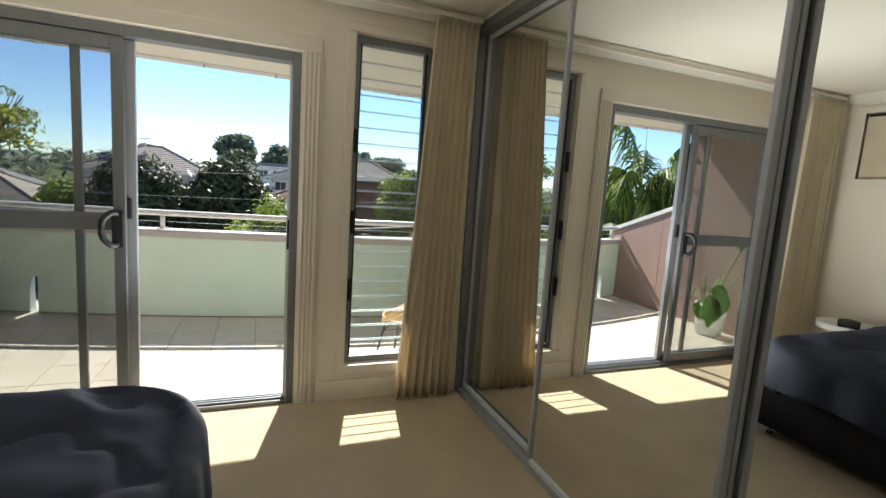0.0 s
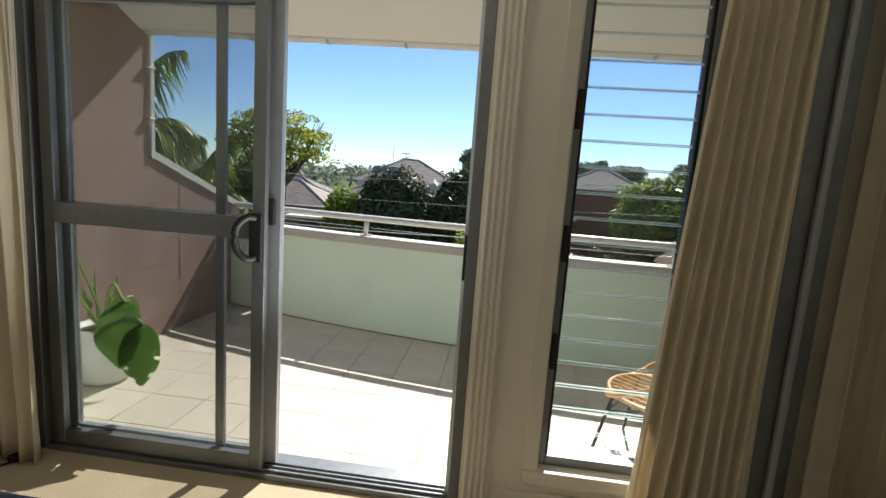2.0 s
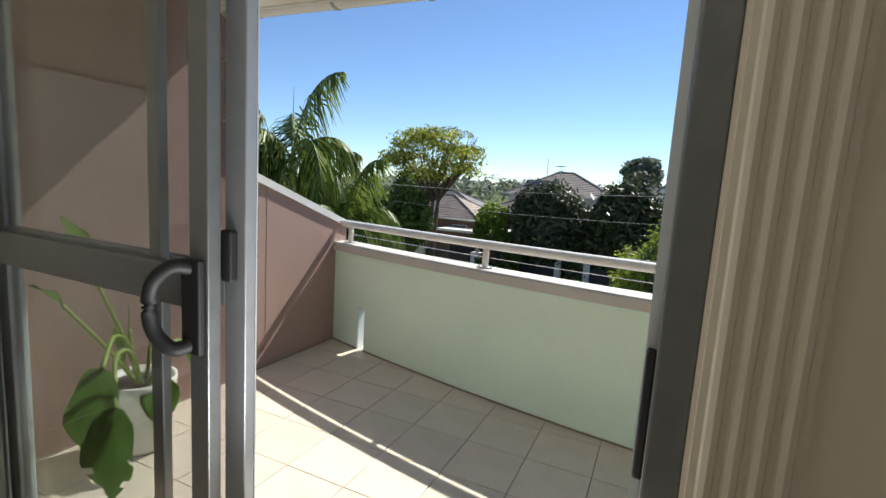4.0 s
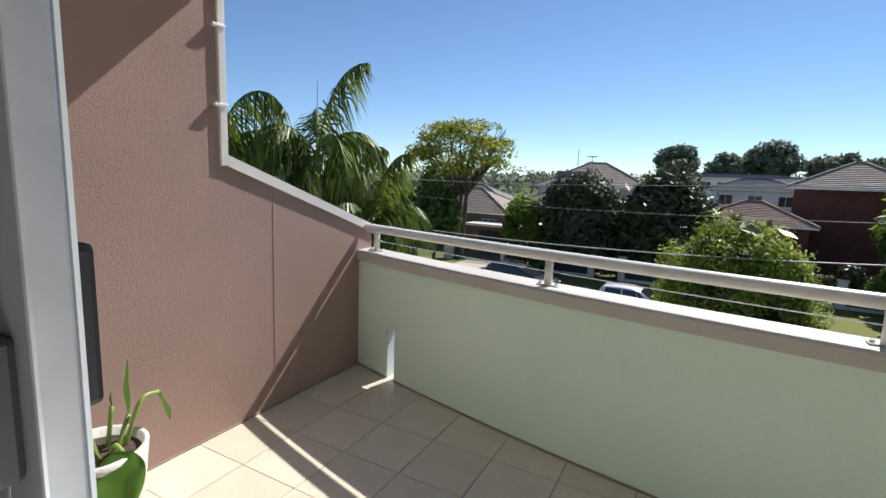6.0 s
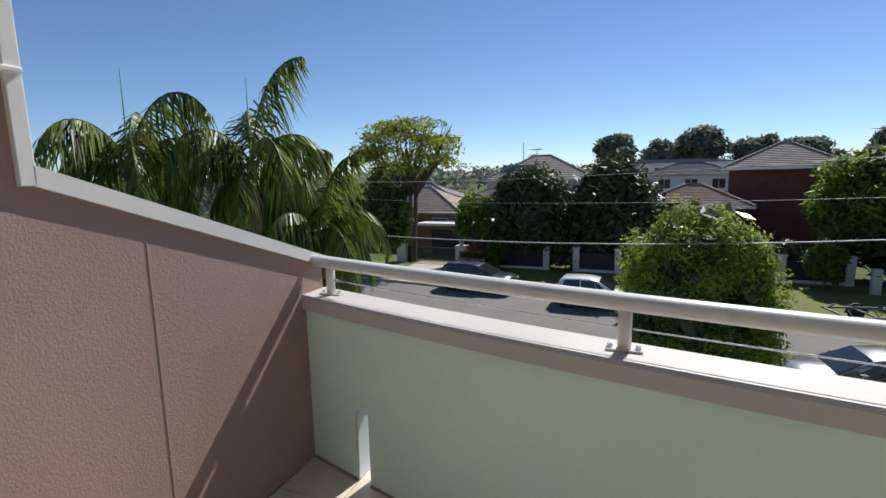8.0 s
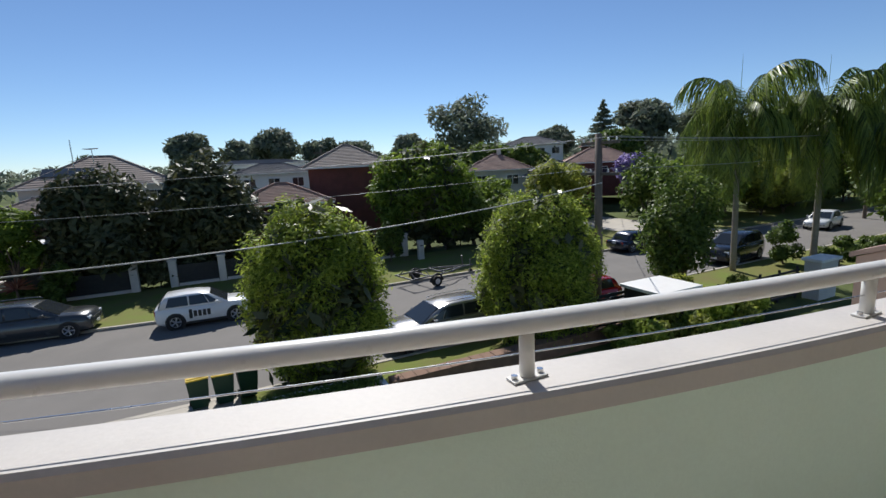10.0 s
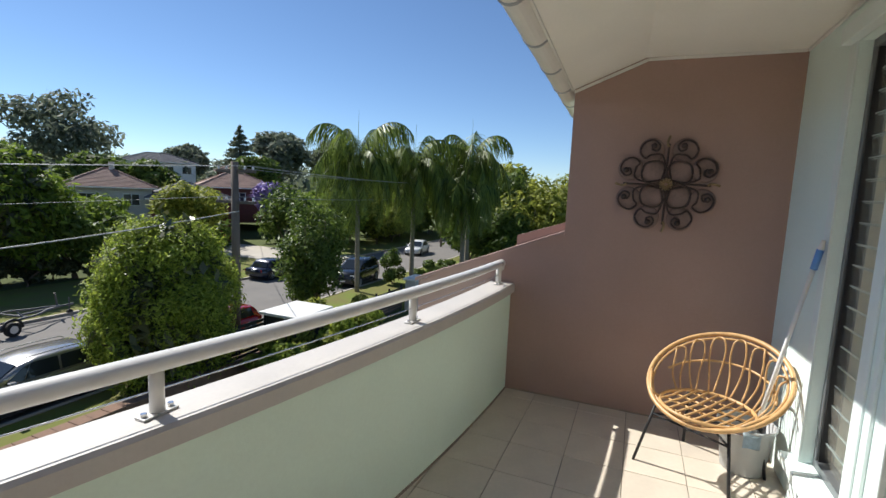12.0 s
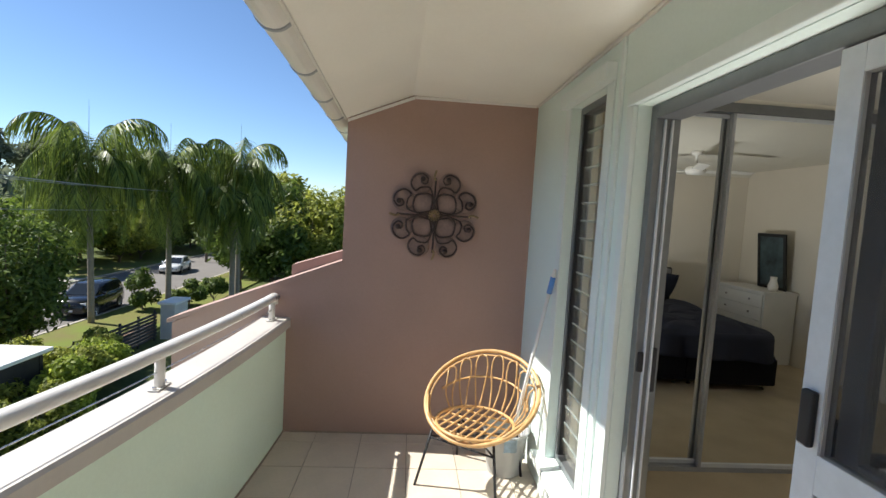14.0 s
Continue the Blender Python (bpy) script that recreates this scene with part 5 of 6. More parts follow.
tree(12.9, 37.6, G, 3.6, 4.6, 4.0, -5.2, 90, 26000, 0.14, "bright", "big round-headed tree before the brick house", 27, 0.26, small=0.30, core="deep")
tree(16.8, 36.5, G, 0.6, 2.4, 2.2, -4.6, 22, 4500, 0.16, "mid", "smaller leafy tree beside the big one", 28)
tree(19.5, 31.0, G, -2.4, 1.2, 1.1, -5.2, 12, 2500, 0.10, "deep", "small dark garden bush", 29, 0.06, category="shrub", name="shrub")
tree(8.2, 33.6, G, -2.0, 0.95, 0.95, -5.2, 12, 2500, 0.10, "mid", "clipped round bush behind the letterbox", 30, 0.06, category="shrub", name="shrub")
tree(-11.4, 34.0, G, -3.1, 0.85, 0.85, -5.3, 10, 2500, 0.09, "mid", "clipped round bush beside the gate", 31, 0.05, category="shrub", name="shrub")
tree(2.2, 37.0, G, -0.2, 1.6, 1.5, -4.2, 14, 3000, 0.14, "yellow", "yellow-green tree between the houses", 32)
tree(29.5, 41.0, G, 1.9, 3.0, 2.8, -4.0, 24, 5000, 0.17, "yellow", "yellow-green street tree along the side street", 33)
tree(43.0, 43.5, G + 1.0, 1.6, 2.2, 2.2, -2.4, 18, 3500, 0.17, "purple", "jacaranda in mauve blossom", 34)
tree(24.5, 47.0, G + 0.1, 0.0, 3.0, 2.8, -4.6, 22, 5000, 0.16, "bright", "leafy garden tree before the cream house", 35)
tree(35.2, 46.0, G + 0.1, 0.6, 2.7, 2.6, -4.6, 22, 5000, 0.16, "yellow", "yellow-green garden tree before the grey roof", 36)
# more gardens along the street beyond the crossing
rg = random.Random(31)
for k in range(26):
    x, y = 40 + 3.6 * (k % 9) + rg.uniform(-1.5, 1.5), (8.5, 31.5, 38.0)[k // 9] + rg.uniform(-1.5, 2.0)
    if math.hypot(x - 47.5, y - 54) < 9 or (29 < x < 38 and y > 27) or math.hypot(x - 43, y - 43.5) < 4:
        continue
    r = rg.uniform(2.2, 3.6)
    tree(x, y, land(x, y), land(x, y) + rg.uniform(4.5, 8.5), r, r, land(x, y) + 0.6, 20, 2600, 0.2, rg.choice(("mid", "yellow", "bright", "bright", "yellow")), "leafy garden tree along the street", 500 + k, 0.15, group="street garden trees", limbs=4)
# trees beyond the palms
for k, (x, y, top, r, kind) in enumerate(((35.5, 14.5, 1.2, 2.6, "mid"), (36.8, 9.5, 3.4, 3.0, "yellow"), (34.5, 11.5, 0.8, 2.2, "mid"), (38.5, 12.0, 3.8, 3.0, "mid"), (41.0, 8.0, 4.4, 3.4, "yellow"), (44.0, 18.0, 3.2, 3.2, "mid"))):
    tree(x, y, G, top, r, r, -4.6, 24, 4500, 0.16, kind, "leafy garden tree beyond the palms", 40 + k, group="trees beyond the palms")
for x, y, h, r in ((27.0, 17.4, -2.9, 0.85), (28.4, 15.2, -3.7, 1.1), (29.8, 14.2, -3.6, 1.0)):
    tree(x, y, G, h, r, r, -5.4, 10, 2200, 0.09, "mid", "clipped green hedge bush under the palms", int(x * 7), 0.05, category="shrub", name="shrub", group="hedge bushes")
# the sunlit look of these shrubs is put into paler leaf materials
for k, (x, y, h, r, kd) in enumerate(((9.7, 12.9, -3.7, 0.85, "mid"), (10.4, 11.3, -3.6, 0.9, "mid"), (11.6, 11.2, -3.5, 0.9, "bright"), (13.1, 11.7, -3.5, 0.9, "mid"), (9.2, 11.8, -3.9, 0.8, "bright"), (11.0, 12.9, -3.6, 0.8, "mid"), (12.2, 12.3, -3.9, 0.95, "bright"), (13.6, 12.6, -3.75, 1.0, "mid"), (15.0, 12.4, -3.7, 1.0, "bright"), (16.4, 13.2, -3.7, 0.9, "mid"), (14.2, 14.6, -3.6, 0.8, "mid"))):
    tree(x, y, G, h, r, r, -5.4, 12, 3600, 0.065, "street" if kd == "bright" else "yellow", "leafy front-garden shrub, sunlight put into its pale leaves", 60 + k, 0.04, category="shrub", name="shrub", group="front garden shrubs")
hedge = leaf_cloud("hedge", [(-2.6 + 0.45 * k, 13.87, G + 0.82, 0.34, 0.36, 0.22) for k in range(8)], 5000, 0.035, LEAF["mid"], 77, 0.3)
tagged(hedge, "low clipped hedge in the white planter", "hedge")
hedge = leaf_cloud("hedge", [(-13.9 + 0.6 * k, 34.2, G + 0.75, 0.5, 0.5, 0.65) for k in range(4)], 3000, 0.08, LEAF["mid"], 78, 0.3)
tagged(hedge, "clipped green hedge inside the front fence", "hedge")
# dark understorey shrubs added to deepen the shade under the magnolias
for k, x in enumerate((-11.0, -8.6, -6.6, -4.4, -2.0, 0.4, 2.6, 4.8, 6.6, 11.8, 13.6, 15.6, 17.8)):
    tree(x, 36.2 + 0.5 * math.sin(3 * k), G, -3.2 + 0.5 * math.sin(5 * k), 1.4, 1.1, -5.4, 12, 1800, 0.13, "deep", "dark shrub added for the shade behind the front fence", 400 + k, 0.05, category="shrub", name="shrub", group="shrubs behind the fence")
# cordyline rosette
cd = thing("cordyline", "red spiky cordyline in the front garden", "plant", m=pose(-13.0, 33.4, G))
bm = bmesh.new()
rnd = random.Random(5)
for k in range(40):
    a, e = rnd.uniform(0, 6.28), rnd.uniform(0.1, 1.3)
    d = Vector((math.cos(a) * math.cos(e), math.sin(a) * math.cos(e), math.sin(e)))
    s = d.cross(Vector((0, 0, 1))).normalized() * 0.05
    b0 = Vector((0, 0, 1.4))
    bm.faces.new([bm.verts.new(b0 - s), bm.verts.new(b0 + s), bm.verts.new(b0 + d * 0.55 + s * 0.6), bm.verts.new(b0 + d * 0.95 - Vector((0, 0, 0.2)))])
part("leaves", bm, LEAF["red"], cd)
part("trunk", tube(bmesh.new(), [(0, 0, 0), (0, 0, 1.42)], 0.06, 8), M_BARK, cd)


# ---- palms ----
def frond(bm, base, az, elev, length, droop, rnd, width=0.50):
    """One arching feather frond: rachis and two rows of hanging leaflets."""
    p, d = Vector(base), Vector((math.cos(az) * math.cos(elev), math.sin(az) * math.cos(elev), math.sin(elev)))
    n = 26
    pts = [p.copy()]
    for i in range(n):
        d = (d + Vector((0, 0, -droop / n)) * (0.4 + 1.4 * i / n)).normalized()
        p = p + d * length / n
        pts.append(p.copy())
    side0 = Vector((-math.sin(az), math.cos(az), 0))
    tube(bm, pts[::2], [0.028 * (1 - 0.85 * i / (len(pts[::2]) - 1)) for i in range(len(pts[::2]))], 5)
    for i in range(4, n + 1):
        u = i / n
        l = width * length / 2.6 * (math.sin(math.pi * min(1, 0.12 + 0.86 * u)) ** 0.6) * 1.55
        t = (pts[i] - pts[i - 1]).normalized()
        for rep in range(3):
            o = pts[i].lerp(pts[i - 1], rep / 3)
            for s in (-1, 1):
                w = (side0 * s * rnd.uniform(0.5, 1.0) + t * rnd.uniform(0.4, 1.0) + Vector((0, 0, -0.7 - 1.3 * rnd.random()))).normalized()
                q = o + w * l * rnd.uniform(0.7, 1.15)
                mid = o + w * l * 0.5 + Vector((0, 0, 0.04))
                k = t * 0.026
                q.z -= 0.34 * l
                a, b = bm.verts.new(o - k), bm.verts.new(o + k)
                c, e = bm.verts.new(mid + k), bm.verts.new(mid - k)
                f = bm.verts.new(q)
                bm.faces.new((a, b, c, e)), bm.faces.new((e, c, f))


def palm(x, y, base, crown, fronds, length, seed, label, trunk=0.11, lean=(0, 0)):
    rnd = random.Random(seed)
    h = crown - base
    th = thing("palm_tree", label, "palm", "palms", m=pose(x, y, base))
    c = curve_pts([(0, 0, -0.1), (lean[0] * 0.4, lean[1] * 0.4, h * 0.5), (lean[0], lean[1], h - 0.9)], 6)
    part("trunk", tube(bmesh.new(), c, [trunk * (1.25 - 0.35 * i / (len(c) - 1)) for i in range(len(c))], 12), M_PALMBARK, th, smooth=True)
    part("crownshaft", tube(bmesh.new(), [(lean[0], lean[1], h - 0.9), (lean[0], lean[1], h - 0.5), (lean[0], lean[1], h)], [trunk * 1.0, trunk * 1.15, trunk * 0.5], 12), M_STEM, th, "smooth green crownshaft", smooth=True)
    for k in range(fronds):
        bm = bmesh.new()
        f = k / fronds
        az = 2.4 * k + rnd.uniform(-0.2, 0.2)
        elev = radians(72 - 110 * f + rnd.uniform(-10, 10))
        frond(bm, (lean[0], lean[1], h - 0.15), az, elev, length * rnd.uniform(0.85, 1.1), (2.3 if k < 1 else 2.9) + 1.0 * f + rnd.uniform(-0.4, 0.5), rnd, 0.66)
        part("frond", bm, LEAF["palm"], th)
    part("spear", tube(bmesh.new(), [(lean[0], lean[1], h - 0.1), (lean[0] + 0.03, lean[1], h + length * 0.62)], [0.025, 0.006], 6), M_STEM, th)
    bm = bmesh.new()
    for k in range(26):
        a = rnd.uniform(0, 6.28)
        r = rnd.uniform(0.1, 0.35)
        tube(bm, [(lean[0] + 0.1 * math.cos(a), lean[1] + 0.1 * math.sin(a), h - 0.95), (lean[0] + r * math.cos(a), lean[1] + r * math.sin(a), h - 1.25), (lean[0] + r * 1.15 * math.cos(a), lean[1] + r * 1.15 * math.sin(a), h - 1.9 - rnd.random() * 0.4)], 0.012, 4)
    part("flower_spray", bm, mat("dry_palm_spray", (0.40, 0.30, 0.22), 0.9, scale=8, vary=0.2), th, "dry pinkish flower spray")
    return th


palm(23.4, 18.05, G, 3.5, 26, 4.7, 101, "tall king palm with arching feathery fronds", 0.13, (-0.25, 0.0))
palm(27.35, 16.0, G, 3.3, 26, 4.6, 102, "king palm with arching feathery fronds", 0.14)
palm(31.0, 13.1, G, 4.1, 26, 4.5, 103, "king palm with arching feathery fronds", 0.14)
palm(28.6, 12.6, G, 1.4, 18, 3.9, 107, "shorter king palm with hanging fronds", 0.15)
palm(-11.4, 10.5, G, 2.0, 17, 3.1, 104, "king palm close to the house with dense fronds", 0.13)
palm(-13.3, 8.6, G, 2.0, 15, 3.2, 105, "king palm close to the house with dense fronds", 0.13)
palm(-11.9, 12.6, G, 0.7, 15, 3.0, 106, "shorter king palm with dense fronds", 0.13)
palm(-9.9, 11.2, G, 0.1, 15, 2.6, 108, "shorter king palm with dense fronds", 0.12)


# ---- houses ----
def house(name, label, cx, cy, base, L, W, hw, hr, rz, wall, roof, wins=2, storeys=1, chimney=False, solar=False, over=0.5):
    th = thing(name, label, "house", m=pose(cx, cy, base, 0, 0, rz))
    part("wall", boxes((-L / 2, L / 2, -W / 2, W / 2, -1.5, hw)), wall, th)
    l, w = L / 2 + over, W / 2 + over
    ridge = max(0.3, l - w)
    bm = bmesh.new()
    v = [bm.verts.new(p) for p in ((-l, -w, hw), (l, -w, hw), (l, w, hw), (-l, w, hw), (-ridge, 0, hw + hr), (ridge, 0, hw + hr))]
    u = [bm.verts.new((p.co.x, p.co.y, hw - 0.16)) for p in v[:4]]
    for f in ((v[0], v[1], v[5], v[4]), (v[2], v[3], v[4], v[5]), (v[1], v[2], v[5]), (v[3], v[0], v[4]), tuple(reversed(u))):
        bm.faces.new(f)
    for k in range(4):
        bm.faces.new((u[k], u[(k + 1) % 4], v[(k + 1) % 4], v[k]))
    rf = part("roof", bm, roof, th)
    # courses of tiles as shallow steps on the street slope and both hips
    bm = bmesh.new()
    n = 14
    for s in (-1, 1):
        for k in range(n):
            f = (k + 0.5) / n
            xa = l + (ridge - l) * f
            y, z = s * (w - w * f), hw + hr * f
            tube(bm, [(-xa, y, z + 0.012), (xa, y, z + 0.012)], 0.035, 4)
            ya = w - w * f
            tube(bm, [(s * (l + (ridge - l) * f), -ya, z + 0.012), (s * (l + (ridge - l) * f), ya, z + 0.012)], 0.035, 4)
    tagged(part("roof_ribbing", bm, roof, rf), kind="stuff")
    bm = bmesh.new()
    for a, b in ((v4, r4) for v4, r4 in (((-l, -w, hw), (-ridge, 0, hw + hr)), ((l, -w, hw), (ridge, 0, hw + hr)), ((-l, w, hw), (-ridge, 0, hw + hr)), ((l, w, hw), (ridge, 0, hw + hr)), ((-ridge, 0, hw + hr), (ridge, 0, hw + hr)))):
        tube(bm, [Vector(a) + Vector((0, 0, 0.04)), Vector(b) + Vector((0, 0, 0.04))], 0.09, 6)
    part("ridge_capping", bm, roof, rf)
    part("gutter", boxes((-l, l, -w - 0.06, -w + 0.02, hw - 0.14, hw - 0.02)), M_WHITE, th)
    for st in range(storeys):
        z0 = 0.9 + 2.8 * st + (hw - 2.8 * storeys)
        for k in range(wins):
            x = -L / 2 + L * (k + 0.5) / wins
            wn_ = part("window", boxes((x - 0.75, x + 0.75, -W / 2 - 0.05, -W / 2 + 0.02, z0, z0 + 1.25)), M_WHITE, th)
            part("pane", boxes((x - 0.68, x - 0.03, -W / 2 - 0.07, -W / 2 - 0.052, z0 + 0.07, z0 + 1.18)), M_DARKWIN, wn_)
            part("pane", boxes((x + 0.03, x + 0.68, -W / 2 - 0.07, -W / 2 - 0.052, z0 + 0.07, z0 + 1.18)), M_DARKWIN, wn_)
    if chimney:
        part("chimney", boxes((ridge * 0.6, ridge * 0.6 + 0.5, -0.3, 0.3, hw + hr * 0.5, hw + hr + 0.7)), wall, rf)
    if solar:
        for k in range(4):
            bm = boxes((-0.5, 0.5, -0.85, 0.85, 0.06, 0.10))
            o = part("solar_panel", bm, M_DARKWIN, rf)
            o.matrix_basis = Matrix.Translation((-l * 0.62 + 1.06 * k, -w * 0.55, hw + hr * 0.45)) @ Matrix.Rotation(math.atan2(hr, w), 4, 'X')
    return th


house("house", "two-storey house with brown tiled hip roof and solar panels", -13.2, 63.0, -3.6, 12.5, 10.5, 4.6, 3.0, 4, M_RENDER, M_BROWNROOF, 4, 1, solar=True)
house("house", "lower wing with weathered tiled roof", -15.5, 55.0, -4.6, 9.0, 7.0, 3.6, 1.4, 4, M_BRICKWALL, M_BROWNROOF, 3)
house("house", "dark red brick two-storey house with tiled hip roof", 9.1, 47.5, -4.6, 7.2, 7.5, 6.3, 2.0, -12, M_REDBRICK, M_BROWNROOF, 0, 2)
house("house", "single-storey brick wing with terracotta roof", 2.2, 43.0, -5.0, 7.0, 6.0, 4.0, 1.5, -8, M_REDBRICK, M_TERRA, 2)
house("house", "brick house with brown tiled roof behind the umbrella tree", -23.0, 47.0, -5.4, 10.0, 8.0, 3.6, 2.2, 2, M_BRICKWALL, M_BROWNROOF, 3)
house("house", "cream house with terracotta gabled roof", 30.2, 54.0, -3.9, 7.5, 7.0, 4.4, 1.9, -30, M_RENDER, M_TERRA, 2, chimney=True)
house("house", "brick house with grey tiled roof", 36.5, 50.0, -3.9, 8.0, 7.0, 3.4, 1.7, -30, M_REDBRICK, M_GREYROOF, 2)
house("house", "brick house with terracotta roof behind the jacaranda", 47.5, 54.0, -2.4, 9.5, 8.0, 3.2, 2.1, -35, M_REDBRICK, M_TERRA, 3)
house("house", "white two-storey house on the hill", 55.0, 80.0, 0.6, 11.0, 8.0, 3.8, 1.6, -30, M_WHITE, M_GREYROOF, 4)
house("house", "house with orange tiled roof on the hill", 66.0, 70.0, 0.4, 10.0, 8.0, 3.2, 1.9, -38, M_REDBRICK, M_TERRA, 3)
house("house", "long white building with flat grey roof", 4.0, 90.0, -2.5, 16.0, 8.0, 5.6, 0.6, -3, M_WHITE, M_GREYROOF, 7)
house("house", "white cottage with pale metal roof", 4.5, 70.0, -3.4, 9.0, 6.0, 4.8, 1.3, -3, M_WHITE, M_GREYROOF, 3)
house("house", "low house with grey tiled roof", -30.0, 62.0, -4.6, 11.0, 8.0, 3.4, 1.9, 6, M_BRICKWALL, M_GREYROOF, 3)
house("house", "low house with terracotta roof", 18.0, 66.0, -4.0, 10.0, 8.0, 4.0, 1.8, -12, M_RENDER, M_TERRA, 3)
# aerials on the solar house
an = thing("roof_aerial", "tall thin television aerial on the roof", "aerial", m=pose(-15.2, 60.5, 1.6))
part("mast", tube(bmesh.new(), [(0, 0, -0.6), (0, 0, 4.0)], 0.05, 6), M_STEEL, an)
an = thing("roof_aerial", "short television aerial with cross arms", "aerial", m=pose(-13.7, 61.5, 2.2))
part("mast", tube(bmesh.new(), [(0, 0, -0.5), (0, 0, 2.6)], 0.04, 6), M_STEEL, an)
for k in range(4):
    part("cross_arm", tube(bmesh.new(), [(-0.7 + 0.1 * k, 0.35 * k - 0.5, 2.5), (0.7 - 0.1 * k, 0.35 * k - 0.5, 2.55)], 0.03, 5), M_STEEL, an)

# front fence across the street: white posts with dark infill, gate
fn = thing("front_fence", "dark front fence between white rendered posts", "fence")
for x in (-7.9, -5.8, -3.0, -0.6, 3.2, 6.4, 9.8):
    ps = part("fence_post", boxes((x - 0.22, x + 0.22, 34.8, 35.24, G - 0.1, G + 1.75), bevel=0.02), M_RENDER, fn)
    part("post_cap", boxes((x - 0.27, x + 0.27, 34.75, 35.29, G + 1.752, G + 1.85), bevel=0.02), M_RENDER, ps)
for a, b in ((-12.0, -8.15), (-5.55, -3.25), (-2.75, -0.85), (-0.35, 2.95), (3.45, 6.15), (6.65, 9.55)):
    part("fence_infill", boxes((a, b, 34.98, 35.06, G + 0.3, G + 1.45)), M_FENCE, fn)
    part("fence_base", boxes((a, b, 34.9, 35.14, G - 0.1, G + 0.298)), M_RENDER, fn)
gt = thing("driveway_gate", "dark metal driveway gate between white pillars", "gate")
for x in (-19.9, -14.7):
    ps = part("gate_pillar", boxes((x - 0.4, x + 0.4, 35.3, 36.1, G - 0.1, G + 1.45), bevel=0.02), M_RENDER, gt)
    part("pillar_cap", boxes((x - 0.46, x + 0.46, 35.24, 36.16, G + 1.452, G + 1.55), bevel=0.02), M_RENDER, ps)
    bm = bmesh.new()
    bmesh.ops.create_uvsphere(bm, u_segments=12, v_segments=8, radius=0.2, matrix=Matrix.Translation((x, 35.7, G + 1.72)))
    part("pillar_ball", bm, M_RENDER, ps, smooth=True)
part("gate_frame", boxes((-19.48, -15.12, 35.66, 35.72, G + 0.08, G + 0.16), (-19.48, -15.12, 35.66, 35.72, G + 1.25, G + 1.33)), M_FENCE, gt)
for k in range(36):
    o = part("gate_bar", boxes((-19.45, -19.41, 35.67, 35.71, G + 0.161, G + 1.249)), M_FENCE, gt) if k == 0 else put("gate_bar", o.data, pose(0.122 * k, 0, 0), gt)
gr = thing("garage", "low garage with dark door behind the gate", "garage", m=pose(-16.6, 40.5, G))
part("wall", boxes((-3.6, 3.6, 0.0, 5.0, -0.2, 2.6)), M_BRICKWALL, gr)
part("roof", boxes((-4.0, 4.0, -0.5, 5.4, 2.602, 2.82)), M_WHITE, gr)
part("door", boxes((-2.7, 2.7, -0.06, -0.002, 0.0, 2.2)), M_FENCE, gr)
lb = thing("letterbox", "white brick letterbox pillar in the front garden", "letterbox", m=pose(10.3, 33.0, G))
part("pillar", boxes((-0.2, 0.2, -0.2, 0.2, 0, 1.5), bevel=0.02), M_RENDER, lb)
part("slot", boxes((-0.12, 0.12, -0.206, -0.2005, 1.1, 1.16)), M_FENCE, lb)

# flat-roofed shelter, dark slat fence and white box on the near side
sh = thing("entry_shelter", "small flat white-roofed shelter among the shrubs", "shelter")
part("roof", boxes((10.3, 12.4, 12.1, 13.95, -3.40, -3.28), bevel=0.02), M_WHITE, sh)
for x, y in ((10.45, 12.35), (12.15, 12.35), (10.45, 13.75), (12.15, 13.75)):
    part("post", boxes((x - 0.06, x + 0.06, y - 0.06, y + 0.06, G - 0.1, -3.402)), M_FENCE, sh)
part("back_wall", boxes((10.52, 12.08, 12.31, 12.39, G - 0.1, -3.402)), M_FENCE, sh)
part("side_wall", boxes((10.41, 10.49, 12.42, 13.68, G - 0.1, -3.402)), M_FENCE, sh)
part("side_wall", boxes((12.11, 12.19, 12.42, 13.68, G - 0.1, -3.402)), M_FENCE, sh)
sf = thing("slat_fence", "dark timber horizontal slat fence", "fence")
for k in range(8):
    z = G + 0.15 + 0.16 * k
    part("slat", boxes((13.9, 21.0, 13.4, 13.44, z, z + 0.11)), M_FENCE, sf)
for k in range(6):
    part("fence_post", boxes((13.9 + 1.4 * k, 13.98 + 1.4 * k, 13.445, 13.52, G - 0.1, G + 1.5)), M_FENCE, sf)
sf = thing("slat_fence", "dark timber slat fence with a white-capped pier", "fence")
for k in range(8):
    z = G + 0.15 + 0.16 * k
    part("slat", boxes((8.0, 12.6, 14.00, 14.04, z + 0.5, z + 0.61)), M_FENCE, sf)
bx = thing("garden_pier", "pale rendered garden pier with flat cap", "pier", m=pose(21.9, 13.0, G))
part("pier", boxes((-0.7, 0.7, -0.35, 0.35, -0.1, 1.75), bevel=0.02), M_RENDER, bx)
part("cap", boxes((-0.8, 0.8, -0.45, 0.45, 1.752, 1.88), bevel=0.02), M_WHITE, bx)

# power pole and wires
pp = thing("power_pole", "weathered timber power pole with cross arms", "power pole", m=pose(10.35, 15.1, G))
part("pole", tube(bmesh.new(), [(0, 0, -0.2), (0, 0, 3.5), (-0.05, 0, 7.75)], [0.17, 0.155, 0.13], 14), M_POLE, pp, smooth=True)
